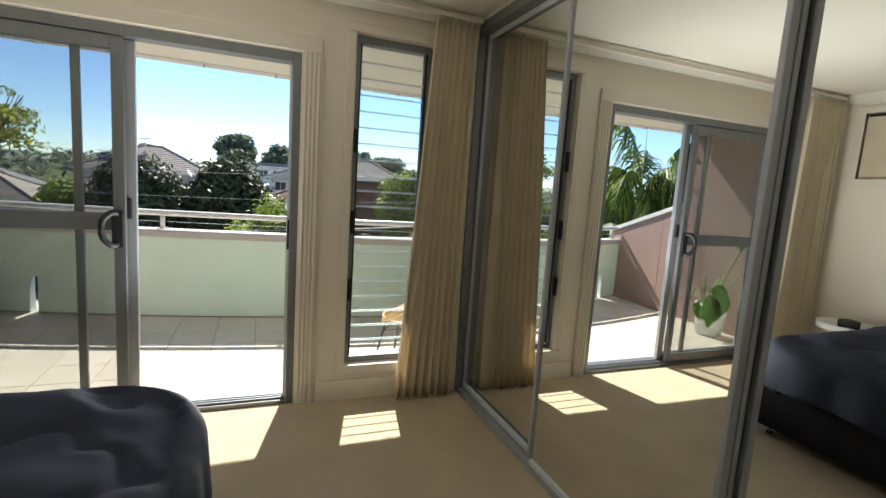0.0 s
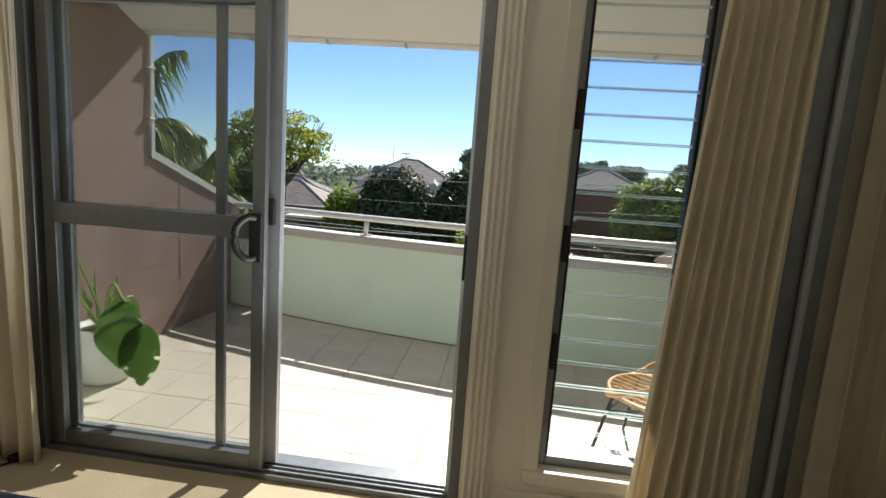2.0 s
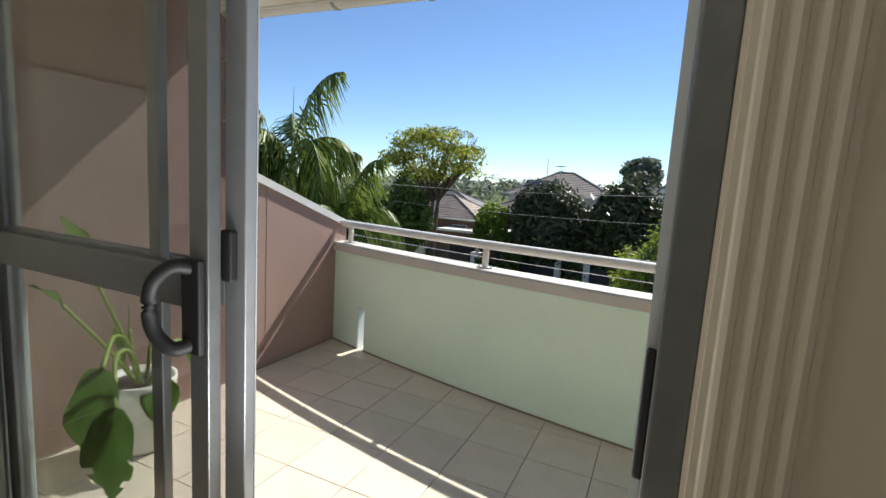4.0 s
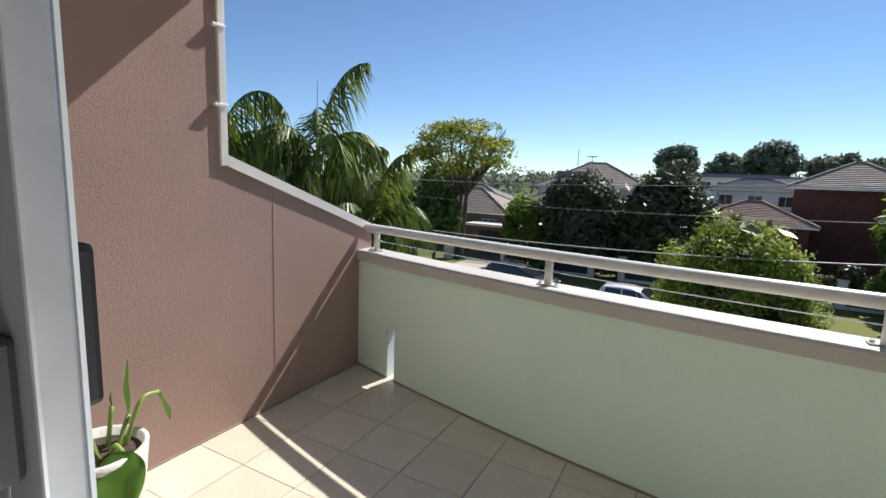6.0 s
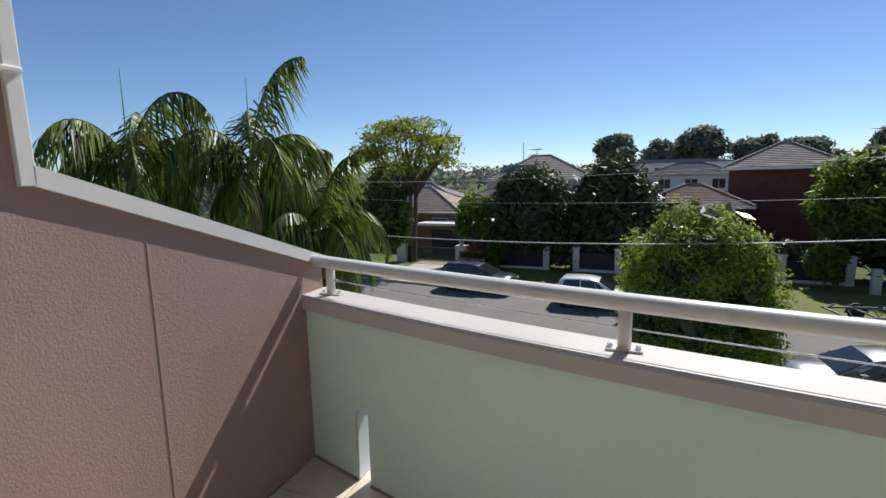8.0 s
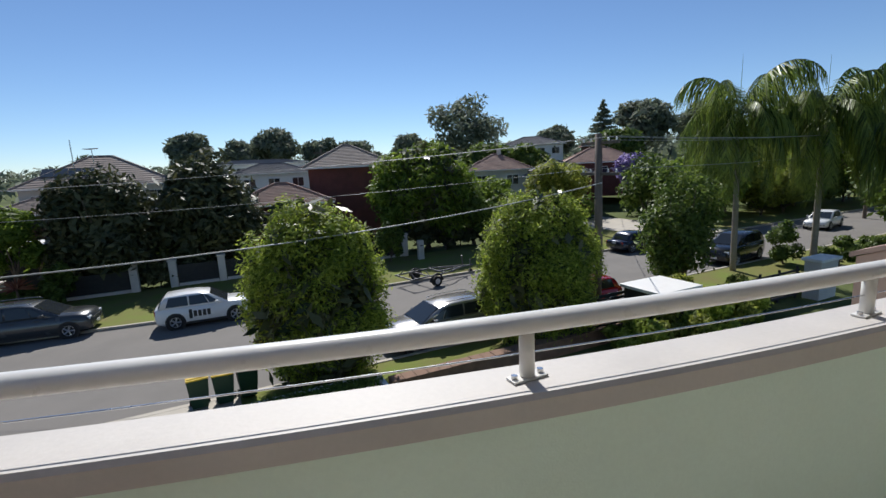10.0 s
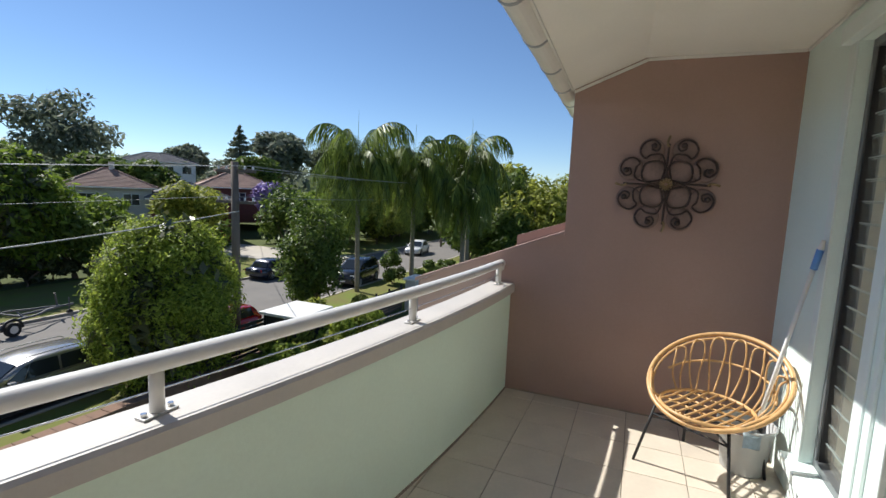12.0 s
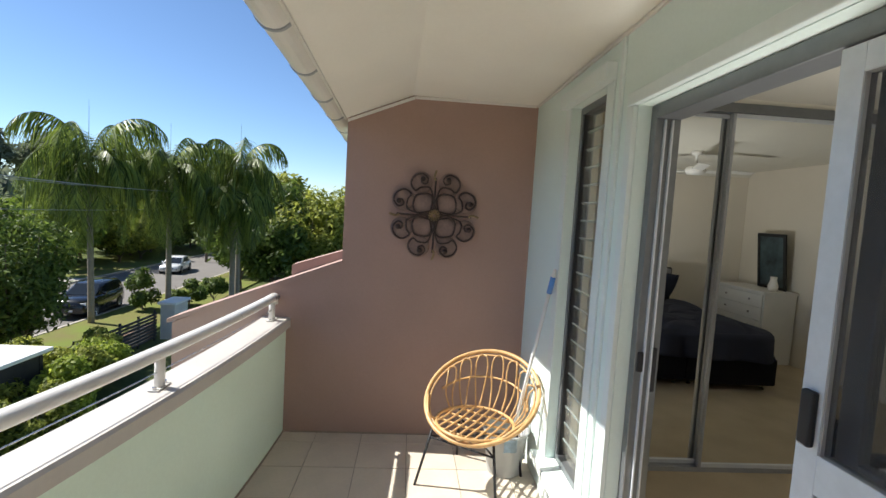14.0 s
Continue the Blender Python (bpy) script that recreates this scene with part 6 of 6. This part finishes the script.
for z in (7.35, 6.2):
    ca = part("cross_arm", boxes((-0.06, 0.06, -0.95, 0.95, z, z + 0.11), bevel=0.01), M_POLE, pp)
    for y in (-0.85, -0.45, 0.45, 0.85):
        bm = bmesh.new()
        lathe(bm, [(0.001, z + 0.11), (0.03, z + 0.11), (0.045, z + 0.15), (0.03, z + 0.17), (0.045, z + 0.20), (0.02, z + 0.23), (0.001, z + 0.23)], 10, 0, y)
        part("insulator", bm, M_WHITE, ca, smooth=True)


def wire(a, b, sag, r=0.014):
    pts = [Vector(a).lerp(Vector(b), i / 20) - Vector((0, 0, 4 * sag * (i / 20) * (1 - i / 20))) for i in range(21)]
    return tube(bmesh.new(), pts, r, 5)


M_WIRE = mat("grey_wire", (0.35, 0.34, 0.33), 0.6, scale=10, vary=0.1)
wi = thing("power_lines", "overhead power lines along and across the street", "power line")
part("wire", wire((10.3, 14.9, 0.42), (-22.0, 14.9, 0.42), 1.05, 0.020), M_WIRE, wi)
for y, z in ((14.25, 2.1), (15.95, 2.1), (14.65, 2.1), (15.55, 0.95)):
    part("wire", wire((10.3, y, z), (60.0, y + 4, z + 2.0), 0.9, 0.010), M_WIRE, wi)
    part("wire", wire((10.3, y, z), (-45.0, y + 24, z + 0.6), 1.2, 0.008), M_WIRE, wi)
part("wire", wire((10.3, 15.1, 0.9), (38.0, 44.0, -0.3), 0.8, 0.016), M_WIRE, wi)
for x, y, h in ((27.5, 33.0, 8.2), (52.0, 24.0, 8.5), (10.5, 66.0, 9.0)):
    q = thing("power_pole", "distant timber power pole with one cross arm", "power pole", m=pose(x, y, land(x, y)))
    part("pole", tube(bmesh.new(), [(0, 0, -0.2), (0, 0, h)], [0.16, 0.12], 10), M_POLE, q)
    part("cross_arm", boxes((-0.9, 0.9, -0.06, 0.06, h - 0.5, h - 0.38)), M_POLE, q)

# wheelie bins
M_BINGREEN = mat("dark_green_plastic", (0.012, 0.045, 0.02), 0.5, scale=6, vary=0.12)
M_BINYELLOW = mat("yellow_plastic", (0.75, 0.50, 0.02), 0.45, scale=6, vary=0.06)


def wheelie_bin(m):
    th = thing("wheelie_bin", "dark green wheelie bin with a yellow lid", "bin", "recycling bins", m=m)
    bm = bmesh.new()
    v = [[bm.verts.new((sx * w, sy * d + o, z)) for sx, sy in ((-1, -1), (1, -1), (1, 1), (-1, 1))] for z, w, d, o in ((0.08, 0.21, 0.22, 0.05), (0.55, 0.26, 0.29, 0.02), (0.95, 0.285, 0.335, 0.0), (1.0, 0.295, 0.35, 0.0))]
    for a, b in zip(v, v[1:]):
        for k in range(4):
            bm.faces.new((a[k], a[(k + 1) % 4], b[(k + 1) % 4], b[k]))
    bm.faces.new(list(reversed(v[0]))), bm.faces.new(v[-1])
    part("tub", bm, M_BINGREEN, th)
    part("lid", boxes((-0.30, 0.30, -0.37, 0.37, 1.002, 1.05), (-0.27, 0.27, -0.30, 0.33, 1.05, 1.08), bevel=0.015), M_BINYELLOW, th, "yellow lid")
    part("handle", tube(bmesh.new(), [(-0.24, 0.40, 0.98), (0.24, 0.40, 0.98)], 0.02, 8), M_BINGREEN, th)
    for s in (-1, 1):
        part("wheel", tube(bmesh.new(), [(s * 0.22, 0.30, 0.10), (s * 0.28, 0.30, 0.10)], 0.10, 14), M_BLACK, th)
    return th


b0 = wheelie_bin(pose(-4.0, 16.35, G + 0.1, 0, 0, 4))
copy_thing(b0, pose(-3.30, 16.30, G + 0.1, 0, 0, -3))
copy_thing(b0, pose(-2.65, 16.38, G + 0.1, 0, 0, 6))

# ---- vehicles ----
M_TYRE = mat("tyre_rubber", (0.02, 0.02, 0.02), 0.85, scale=20, vary=0.2)
M_RIM = mat("alloy_wheel", (0.45, 0.45, 0.46), 0.3, metal=0.8, scale=20, vary=0.1)
M_CARGLASS = mat("tinted_car_glass", (0.02, 0.024, 0.028), 0.03, scale=1, vary=0.05)
M_LAMP = mat("headlamp_lens", (0.75, 0.77, 0.8), 0.08, scale=10, vary=0.05)
M_TAIL = mat("tail_lamp_red", (0.35, 0.01, 0.01), 0.15, scale=10, vary=0.05)


def paint(name, c, metal=0.3):
    m = mat(name, c, 0.25, metal=metal, scale=1.5, vary=0.04)
    m.node_tree.nodes["Principled BSDF"].inputs["Coat Weight"].default_value = 0.7
    return m


def loft(bm, rings, cap=True):
    rs = [[bm.verts.new(p) for p in r] for r in rings]
    k = len(rs[0])
    for a, b in zip(rs, rs[1:]):
        for j in range(k):
            bm.faces.new((a[j], a[(j + 1) % k], b[(j + 1) % k], b[j]))
    if cap:
        bm.faces.new(list(reversed(rs[0]))), bm.faces.new(rs[-1])
    bmesh.ops.recalc_face_normals(bm, faces=bm.faces)
    return bm


def car(name, label, m, L, W, H, body, estate=True, rails=False, sign=False):
    """A parked car, nose along +x: lofted lower body and cabin, panes, wheels, lamps, bumpers and mirrors."""
    th = thing(name, label, "car", "parked cars", m=m)
    w, belt, hood = W / 2, H * (0.64 if estate else 0.61), H * (0.62 if estate else 0.56)
    st = [(-0.5, 0.78, 0.42, belt * 0.93), (-0.485, 0.92, 0.30, belt * 0.99), (-0.40, 1.0, 0.22, belt), (-0.2, 1.0, 0.20, belt), (0.05, 1.0, 0.20, belt * 0.985), (0.20, 1.0, 0.20, hood * 1.02), (0.36, 0.99, 0.22, hood * 0.985), (0.45, 0.94, 0.25, hood * 0.92), (0.487, 0.86, 0.30, hood * 0.78), (0.5, 0.74, 0.36, hood * 0.62)]
    rings = []
    for f, ww, lo, hi in st:
        x, a = f * L, w * ww
        rings.append([(x, -a * 0.88, lo), (x, -a, lo + 0.14), (x, -a * 1.0, (lo + hi) / 2), (x, -a * 0.97, hi - 0.08), (x, -a * 0.86, hi), (x, 0, hi + 0.025), (x, a * 0.86, hi), (x, a * 0.97, hi - 0.08), (x, a, (lo + hi) / 2), (x, a, lo + 0.14), (x, a * 0.88, lo)])
    bd = part("body", loft(bmesh.new(), rings), body, th, smooth=True)
    xr = -0.455 if estate else -0.36
    cab = [(xr, 0.80, 0.0), (xr + 0.035, 0.78, 0.62), (xr + 0.075, 0.74, 0.93), (-0.18, 0.75, 1.0), (-0.05, 0.75, 0.985), (0.06, 0.765, 0.84), (0.25, 0.86, 0.0)]
    rings = []
    for f, ww, u in cab:
        x, z, a = f * L, belt - 0.03 + (H - belt) * u, w * (0.92 - (0.92 - ww) * u)
        rings.append([(x, -w * 0.90, belt - 0.05), (x, -a, z - 0.05 * u), (x, -a * 0.85, z), (x, 0, z + 0.02), (x, a * 0.85, z), (x, a, z - 0.05 * u), (x, w * 0.90, belt - 0.05)])
    part("cabin", loft(bmesh.new(), rings), body, th, smooth=True)

    def cz(f, u):
        return (f * L, belt - 0.03 + (H - belt) * u)

    def side_y(u):
        return w * (0.905 - 0.145 * u) + 0.012
    for s in (-1, 1):
        for f0, f1, g0, g1 in ((xr + 0.075, -0.16, xr + 0.11, -0.165), (-0.145, 0.045, -0.145, -0.0), (0.055, 0.155, 0.01, 0.045)):
            bm = bmesh.new()
            q = [(f0, 0.12), (f1, 0.12), (g1, 0.84 if g1 < 0.04 else 0.72), (g0, 0.84 if g0 < 0.01 else 0.80)]
            a = [bm.verts.new((cz(f, u)[0], s * side_y(u), cz(f, u)[1])) for f, u in q]
            b = [bm.verts.new((cz(f, u)[0], s * (side_y(u) - 0.03), cz(f, u)[1])) for f, u in q]
            bm.faces.new(a), bm.faces.new(list(reversed(b)))
            for k in range(4):
                bm.faces.new((a[k], a[(k + 1) % 4], b[(k + 1) % 4], b[k]))
            bmesh.ops.recalc_face_normals(bm, faces=bm.faces)
            part("side_window", bm, M_CARGLASS, th)
    for nm, q in (("windscreen", ((0.236, 0.06, 0.80), (0.066, 0.84, 0.66))), ("rear_window", ((xr - 0.002, 0.10, 0.74), (xr + 0.035, 0.70, 0.66)))):
        bm = bmesh.new()
        (fa, ua, wa), (fb, ub, wb) = q
        o = 0.018 * (1 if nm == "windscreen" else -1)
        pa, pb = cz(fa, ua), cz(fb, ub)
        f0 = [(pa[0] + o, -w * wa, pa[1] + 0.015), (pa[0] + o, w * wa, pa[1] + 0.015), (pb[0] + o, w * wb, pb[1] + 0.015), (pb[0] + o, -w * wb, pb[1] + 0.015)]
        f1 = [(x - 2 * o, y, z - 0.03) for x, y, z in f0]
        loft(bm, [f0, f1])
        part(nm, bm, M_CARGLASS, th)
    for fx in (-0.30, 0.315):
        for s in (-1, 1):
            x, y, r = fx * L, s * (w - 0.09), 0.36 if estate else 0.335
            bm = bmesh.new()
            prof = [(r - 0.13, -0.10), (r - 0.03, -0.11), (r, -0.08), (r, 0.08), (r - 0.03, 0.11), (r - 0.13, 0.10)]
            rings = [[(x + rr * math.cos(2 * math.pi * k / 24), y + yy, r + rr * math.sin(2 * math.pi * k / 24)) for k in range(24)] for rr, yy in prof]
            ar = bmesh.new()
            tube(ar, [(x, s * (w - 0.06), r), (x, s * (w + 0.004), r)], r + 0.065, 24)
            part("wheel_arch", ar, M_BLACK, th)
            wh = part("wheel", loft(bm, rings, False), M_TYRE, th, smooth=True)
            part("tyre_wall", tube(bmesh.new(), [(x, s * (w - 0.05), r), (x, s * (w + 0.008), r)], r - 0.012, 24), M_TYRE, wh)
            rm = bmesh.new()
            tube(rm, [(x, s * (w - 0.02), r), (x, s * (w + 0.010), r)], 0.055, 12)
            for k in range(5):
                a = 2 * math.pi * k / 5
                tube(rm, [(x, s * (w + 0.008), r), (x + 0.22 * math.cos(a), s * (w + 0.012), r + 0.22 * math.sin(a))], [0.03, 0.04], 6)
            ring = [(x + 0.225 * math.cos(2 * math.pi * k / 24), s * (w + 0.010), r + 0.225 * math.sin(2 * math.pi * k / 24)) for k in range(24)]
            for k in range(24):
                tube(rm, [ring[k], ring[(k + 1) % 24]], 0.014, 5)
            part("rim", rm, M_RIM, wh)
    for s in (-1, 1):
        part("headlight", boxes((0.462 * L, 0.488 * L, s * w * 0.70 - 0.14, s * w * 0.70 + 0.14, hood * 0.68, hood * 0.82), bevel=0.02), M_LAMP, th)
        part("tail_light", boxes((-0.497 * L, -0.478 * L, s * w * 0.74 - 0.12, s * w * 0.74 + 0.12, belt * 0.72, belt * 0.92), bevel=0.01), M_TAIL, th)
        part("door_mirror", boxes((0.115 * L, 0.155 * L, s * (w + 0.08) - 0.08, s * (w + 0.08) + 0.08, belt, belt + 0.14), bevel=0.03), body, th)
        part("sill", boxes((-0.22 * L, 0.23 * L, s * (w - 0.05) - 0.04, s * (w - 0.05) + 0.055, 0.20, 0.31), bevel=0.01), M_BLACK, th)
        for fx in (-0.12, 0.07):
            part("door_handle", boxes((fx * L, fx * L + 0.16, s * (w + 0.004) - 0.012, s * (w + 0.004) + 0.012, belt * 0.86, belt * 0.89)), body, th)
        if rails:
            part("roof_rail", tube(bmesh.new(), curve_pts([(-0.36 * L, s * w * 0.66, H - 0.04), (-0.30 * L, s * w * 0.66, H + 0.035), (-0.02 * L, s * w * 0.66, H + 0.035), (0.04 * L, s * w * 0.66, H - 0.03)], 4), 0.016, 6), M_RIM, th)
    part("grille", boxes((0.488 * L, 0.498 * L, -w * 0.45, w * 0.45, hood * 0.50, hood * 0.72)), M_BLACK, th)
    part("number_plate", boxes((0.499 * L, 0.503 * L, -0.18, 0.18, 0.45, 0.56)), M_WHITE, th)
    part("rear_plate", boxes((-0.503 * L, -0.499 * L, -0.18, 0.18, 0.70, 0.81)), M_WHITE, th)
    if sign:
        # plain dark shapes where a company sign stands on the door
        for k, (h0, h1) in enumerate(((0.44, 0.86), (0.50, 0.78), (0.50, 0.78), (0.50, 0.78), (0.50, 0.78))):
            part("door_sign", boxes((-0.16 * L + 0.19 * k, -0.16 * L + 0.14 + 0.19 * k, -w - 0.012, -w - 0.002, belt * h0, belt * h1), bevel=0.004), M_FENCE, th, "dark bar of a sign on the door")
    return th


car("suv", "dark grey SUV with roof rails parked at the far kerb", pose(-10.9, 28.1, G, 0, 0, -6), 4.8, 1.9, 1.72, paint("graphite_paint", (0.055, 0.06, 0.065)), rails=True)
car("suv", "small white SUV with a dark door sign", pose(-3.9, 26.3, G, 0, 0, -2), 4.15, 1.80, 1.60, paint("white_car_paint", (0.78, 0.78, 0.77), 0.0), sign=True)
car("wagon", "silver-grey wagon parked at the near kerb", pose(4.6, 17.85, G, 0, 0, 183), 4.75, 1.86, 1.62, paint("silver_paint", (0.30, 0.29, 0.28), 0.6), rails=True)
car("hatchback", "red hatchback half hidden by the street tree", pose(11.6, 17.75, G, 0, 0, 180), 4.1, 1.76, 1.48, paint("red_paint", (0.40, 0.012, 0.015), 0.1))
car("sedan", "dark blue sedan parked at the far kerb", pose(25.0, 26.4, G, 0, 0, 0), 4.6, 1.8, 1.45, paint("navy_paint", (0.02, 0.025, 0.045)), estate=False)
car("suv", "black SUV parked beside the palms", pose(26.4, 20.0, G, 0, 0, 188), 4.7, 1.9, 1.85, paint("black_paint", (0.012, 0.013, 0.015)), rails=True)
car("sedan", "white car parked in the side street", pose(44.0, 23.5, G, 0, 0, 190), 4.5, 1.8, 1.5, bpy.data.materials["white_car_paint"], estate=False)

# boat trailer
bt = thing("boat_trailer", "empty galvanised boat trailer at the far kerb", "trailer", m=pose(8.4, 26.6, G, 0, 0, 12))
M_GALV = mat("galvanised_steel", (0.12, 0.12, 0.125), 0.45, metal=0.5, scale=10, vary=0.15)
for s in (-1, 1):
    part("side_beam", tube(bmesh.new(), curve_pts([(-2.2, s * 0.85, 0.62), (0.4, s * 0.85, 0.62), (1.4, s * 0.4, 0.60), (2.4, s * 0.05, 0.58)], 5), 0.05, 6), M_GALV, bt)
    wh = part("wheel", tube(bmesh.new(), [(-0.6, s * 1.0, 0.31), (-0.6, s * 1.18, 0.31)], 0.31, 20), M_TYRE, bt)
    part("rim", tube(bmesh.new(), [(-0.6, s * 1.02, 0.31), (-0.6, s * 1.19, 0.31)], 0.17, 14), M_WHITE, wh)
    part("mudguard", tube(bmesh.new(), [(-0.6 + 0.42 * math.cos(a), s * 1.09, 0.31 + 0.42 * math.sin(a)) for a in [math.pi * k / 12 for k in range(13)]], 0.06, 6), M_BLACK, bt)
    for k in range(3):
        part("roller_arm", tube(bmesh.new(), [(-1.9 + 1.0 * k, s * 0.85, 0.62), (-1.9 + 1.0 * k, s * 0.45, 0.86)], 0.03, 6), M_GALV, bt)
for x in (-2.1, -0.9, 0.3):
    part("cross_beam", tube(bmesh.new(), [(x, -0.85, 0.60), (x, 0.85, 0.60)], 0.045, 6), M_GALV, bt)
part("draw_bar", tube(bmesh.new(), [(0.3, 0, 0.56), (3.1, 0, 0.52)], 0.05, 6), M_GALV, bt)
part("winch_post", tube(bmesh.new(), [(2.3, 0, 0.55), (2.2, 0, 1.25)], 0.045, 6), M_GALV, bt)
part("jockey_wheel", tube(bmesh.new(), [(2.9, -0.06, 0.14), (2.9, 0.06, 0.14)], 0.14, 14), M_TYRE, bt)
part("jockey_stem", tube(bmesh.new(), [(2.9, 0.0, 0.2), (2.9, 0.0, 0.9)], 0.03, 6), M_GALV, bt)

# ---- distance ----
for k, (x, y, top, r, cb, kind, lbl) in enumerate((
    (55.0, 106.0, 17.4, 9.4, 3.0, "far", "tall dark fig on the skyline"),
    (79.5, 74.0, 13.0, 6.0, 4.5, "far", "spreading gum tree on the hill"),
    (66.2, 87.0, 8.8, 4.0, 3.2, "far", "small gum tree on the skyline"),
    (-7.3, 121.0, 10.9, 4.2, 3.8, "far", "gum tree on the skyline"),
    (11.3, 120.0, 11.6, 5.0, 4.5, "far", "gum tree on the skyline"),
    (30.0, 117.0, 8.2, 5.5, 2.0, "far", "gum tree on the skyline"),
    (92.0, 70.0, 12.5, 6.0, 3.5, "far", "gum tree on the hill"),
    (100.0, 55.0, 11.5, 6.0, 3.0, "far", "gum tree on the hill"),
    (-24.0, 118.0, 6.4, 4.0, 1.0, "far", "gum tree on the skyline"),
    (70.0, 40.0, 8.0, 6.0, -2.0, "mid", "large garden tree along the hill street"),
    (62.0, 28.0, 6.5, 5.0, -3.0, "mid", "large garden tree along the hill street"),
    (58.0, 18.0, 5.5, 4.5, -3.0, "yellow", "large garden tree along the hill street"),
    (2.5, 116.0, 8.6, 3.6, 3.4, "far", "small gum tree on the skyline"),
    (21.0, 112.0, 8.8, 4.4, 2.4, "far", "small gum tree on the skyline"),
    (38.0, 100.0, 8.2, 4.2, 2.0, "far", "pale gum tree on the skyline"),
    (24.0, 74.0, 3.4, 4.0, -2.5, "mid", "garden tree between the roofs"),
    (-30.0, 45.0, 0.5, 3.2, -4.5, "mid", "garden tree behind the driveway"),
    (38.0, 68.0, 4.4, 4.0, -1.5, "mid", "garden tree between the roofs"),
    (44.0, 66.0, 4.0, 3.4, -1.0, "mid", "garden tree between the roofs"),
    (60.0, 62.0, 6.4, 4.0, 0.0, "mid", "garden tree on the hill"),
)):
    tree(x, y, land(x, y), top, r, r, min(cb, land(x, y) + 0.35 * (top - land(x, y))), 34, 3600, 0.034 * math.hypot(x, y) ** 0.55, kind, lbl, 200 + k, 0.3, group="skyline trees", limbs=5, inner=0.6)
# Norfolk pine
np_ = thing("norfolk_pine", "tall dark Norfolk pine on the skyline", "pine", m=pose(88.0, 94.5, land(86, 96)))
H0 = 15.4 - land(86, 96)
part("trunk", tube(bmesh.new(), [(0, 0, -0.2), (0, 0, H0)], [0.4, 0.05], 8), M_BARK, np_)
tier = [(0.62 * r * math.cos(a), 0.62 * r * math.sin(a), 1.8 + (H0 - 2.0) * k / 15 + 0.25 * math.sin(5 * a), 0.18 + 0.42 * r, 0.18 + 0.42 * r, 0.30) for k in range(16) for r in [6.2 * (1 - k / 15.5) ** 0.9] for a in [1.05 * j + 0.7 * k for j in range(6)]]
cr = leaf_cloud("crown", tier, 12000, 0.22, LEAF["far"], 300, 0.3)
cr.parent = np_
# far woods: one belt of uncounted tree tops all along the skyline
rnd = random.Random(9)
cl = []
for k in range(420):
    a = radians(rnd.uniform(-75, 95))
    d = rnd.uniform(95, 260)
    x, y = d * math.sin(a), d * math.cos(a)
    if y < 12:
        continue
    r = rnd.uniform(2.5, 5.0)
    cl.append((x, y, land(x, y) + rnd.uniform(1.5, 4.0), r * 1.3, r * 1.3, r * 0.8))
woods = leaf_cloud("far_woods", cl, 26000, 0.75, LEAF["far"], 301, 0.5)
tagged(woods, "uneven belt of distant suburban tree tops", "trees", kind="stuff")
cl = []
for k in range(90):
    x, y = rnd.uniform(-45, 60), rnd.uniform(40, 90)
    if any(math.hypot(x - hx, y - hy) < 8.5 for hx, hy in ((-13, 63), (-15.5, 55), (8.4, 47.5), (2, 43), (30, 54), (36, 50), (47, 54), (4, 70), (-23, 47), (18, 66), (55, 80), (4, 90))):
        continue
    r = rnd.uniform(1.2, 2.4)
    cl.append((x, y, land(x, y) + r * 0.8, r * 1.2, r * 1.2, r))
woods = leaf_cloud("garden_shrubbery", cl, 14000, 0.28, LEAF["mid"], 302, 0.5)
tagged(woods, "uncounted back-garden shrubs between the houses", "shrubs", kind="stuff")

# ---- balcony tiles ----
tiles = tagged(new("floor_tiles"), "large matt beige ceramic tiles with thin dark joints", "tiles", kind="structure")
tile_me = None
PITCH = 0.33
for i in range(-5, 9):
    for j in range(-5, 4):
        x0, x1 = max(XL, -1.99 + PITCH * i + 0.002), min(XR, -1.99 + PITCH * (i + 1) - 0.002)
        y0, y1 = max(YF, 1.73 + PITCH * j + 0.002), 1.73 + PITCH * (j + 1) - 0.002
        if x1 - x0 < 0.03 or y1 - y0 < 0.03 or y0 > rail_y(x0) + 0.02:
            continue
        bm = boxes((-(x1 - x0) / 2, (x1 - x0) / 2, -(y1 - y0) / 2, (y1 - y0) / 2, -0.008, 0.0), bevel=0.0015)
        full = abs(x1 - x0 - PITCH + 0.004) < 1e-4 and abs(y1 - y0 - PITCH + 0.004) < 1e-4
        m = pose((x0 + x1) / 2, (y0 + y1) / 2, DECK + 0.0006 * math.sin(7 * i + 5 * j), 0.08 * math.sin(3 * i + j), 0.08 * math.cos(2 * j + i), 0)
        if full and tile_me:
            bm.free()
            put("tile", tile_me, m, tiles)
        else:
            o = part("tile", bm, M_TILE, tiles)
            o.matrix_basis = m
            if full:
                tile_me = o.data
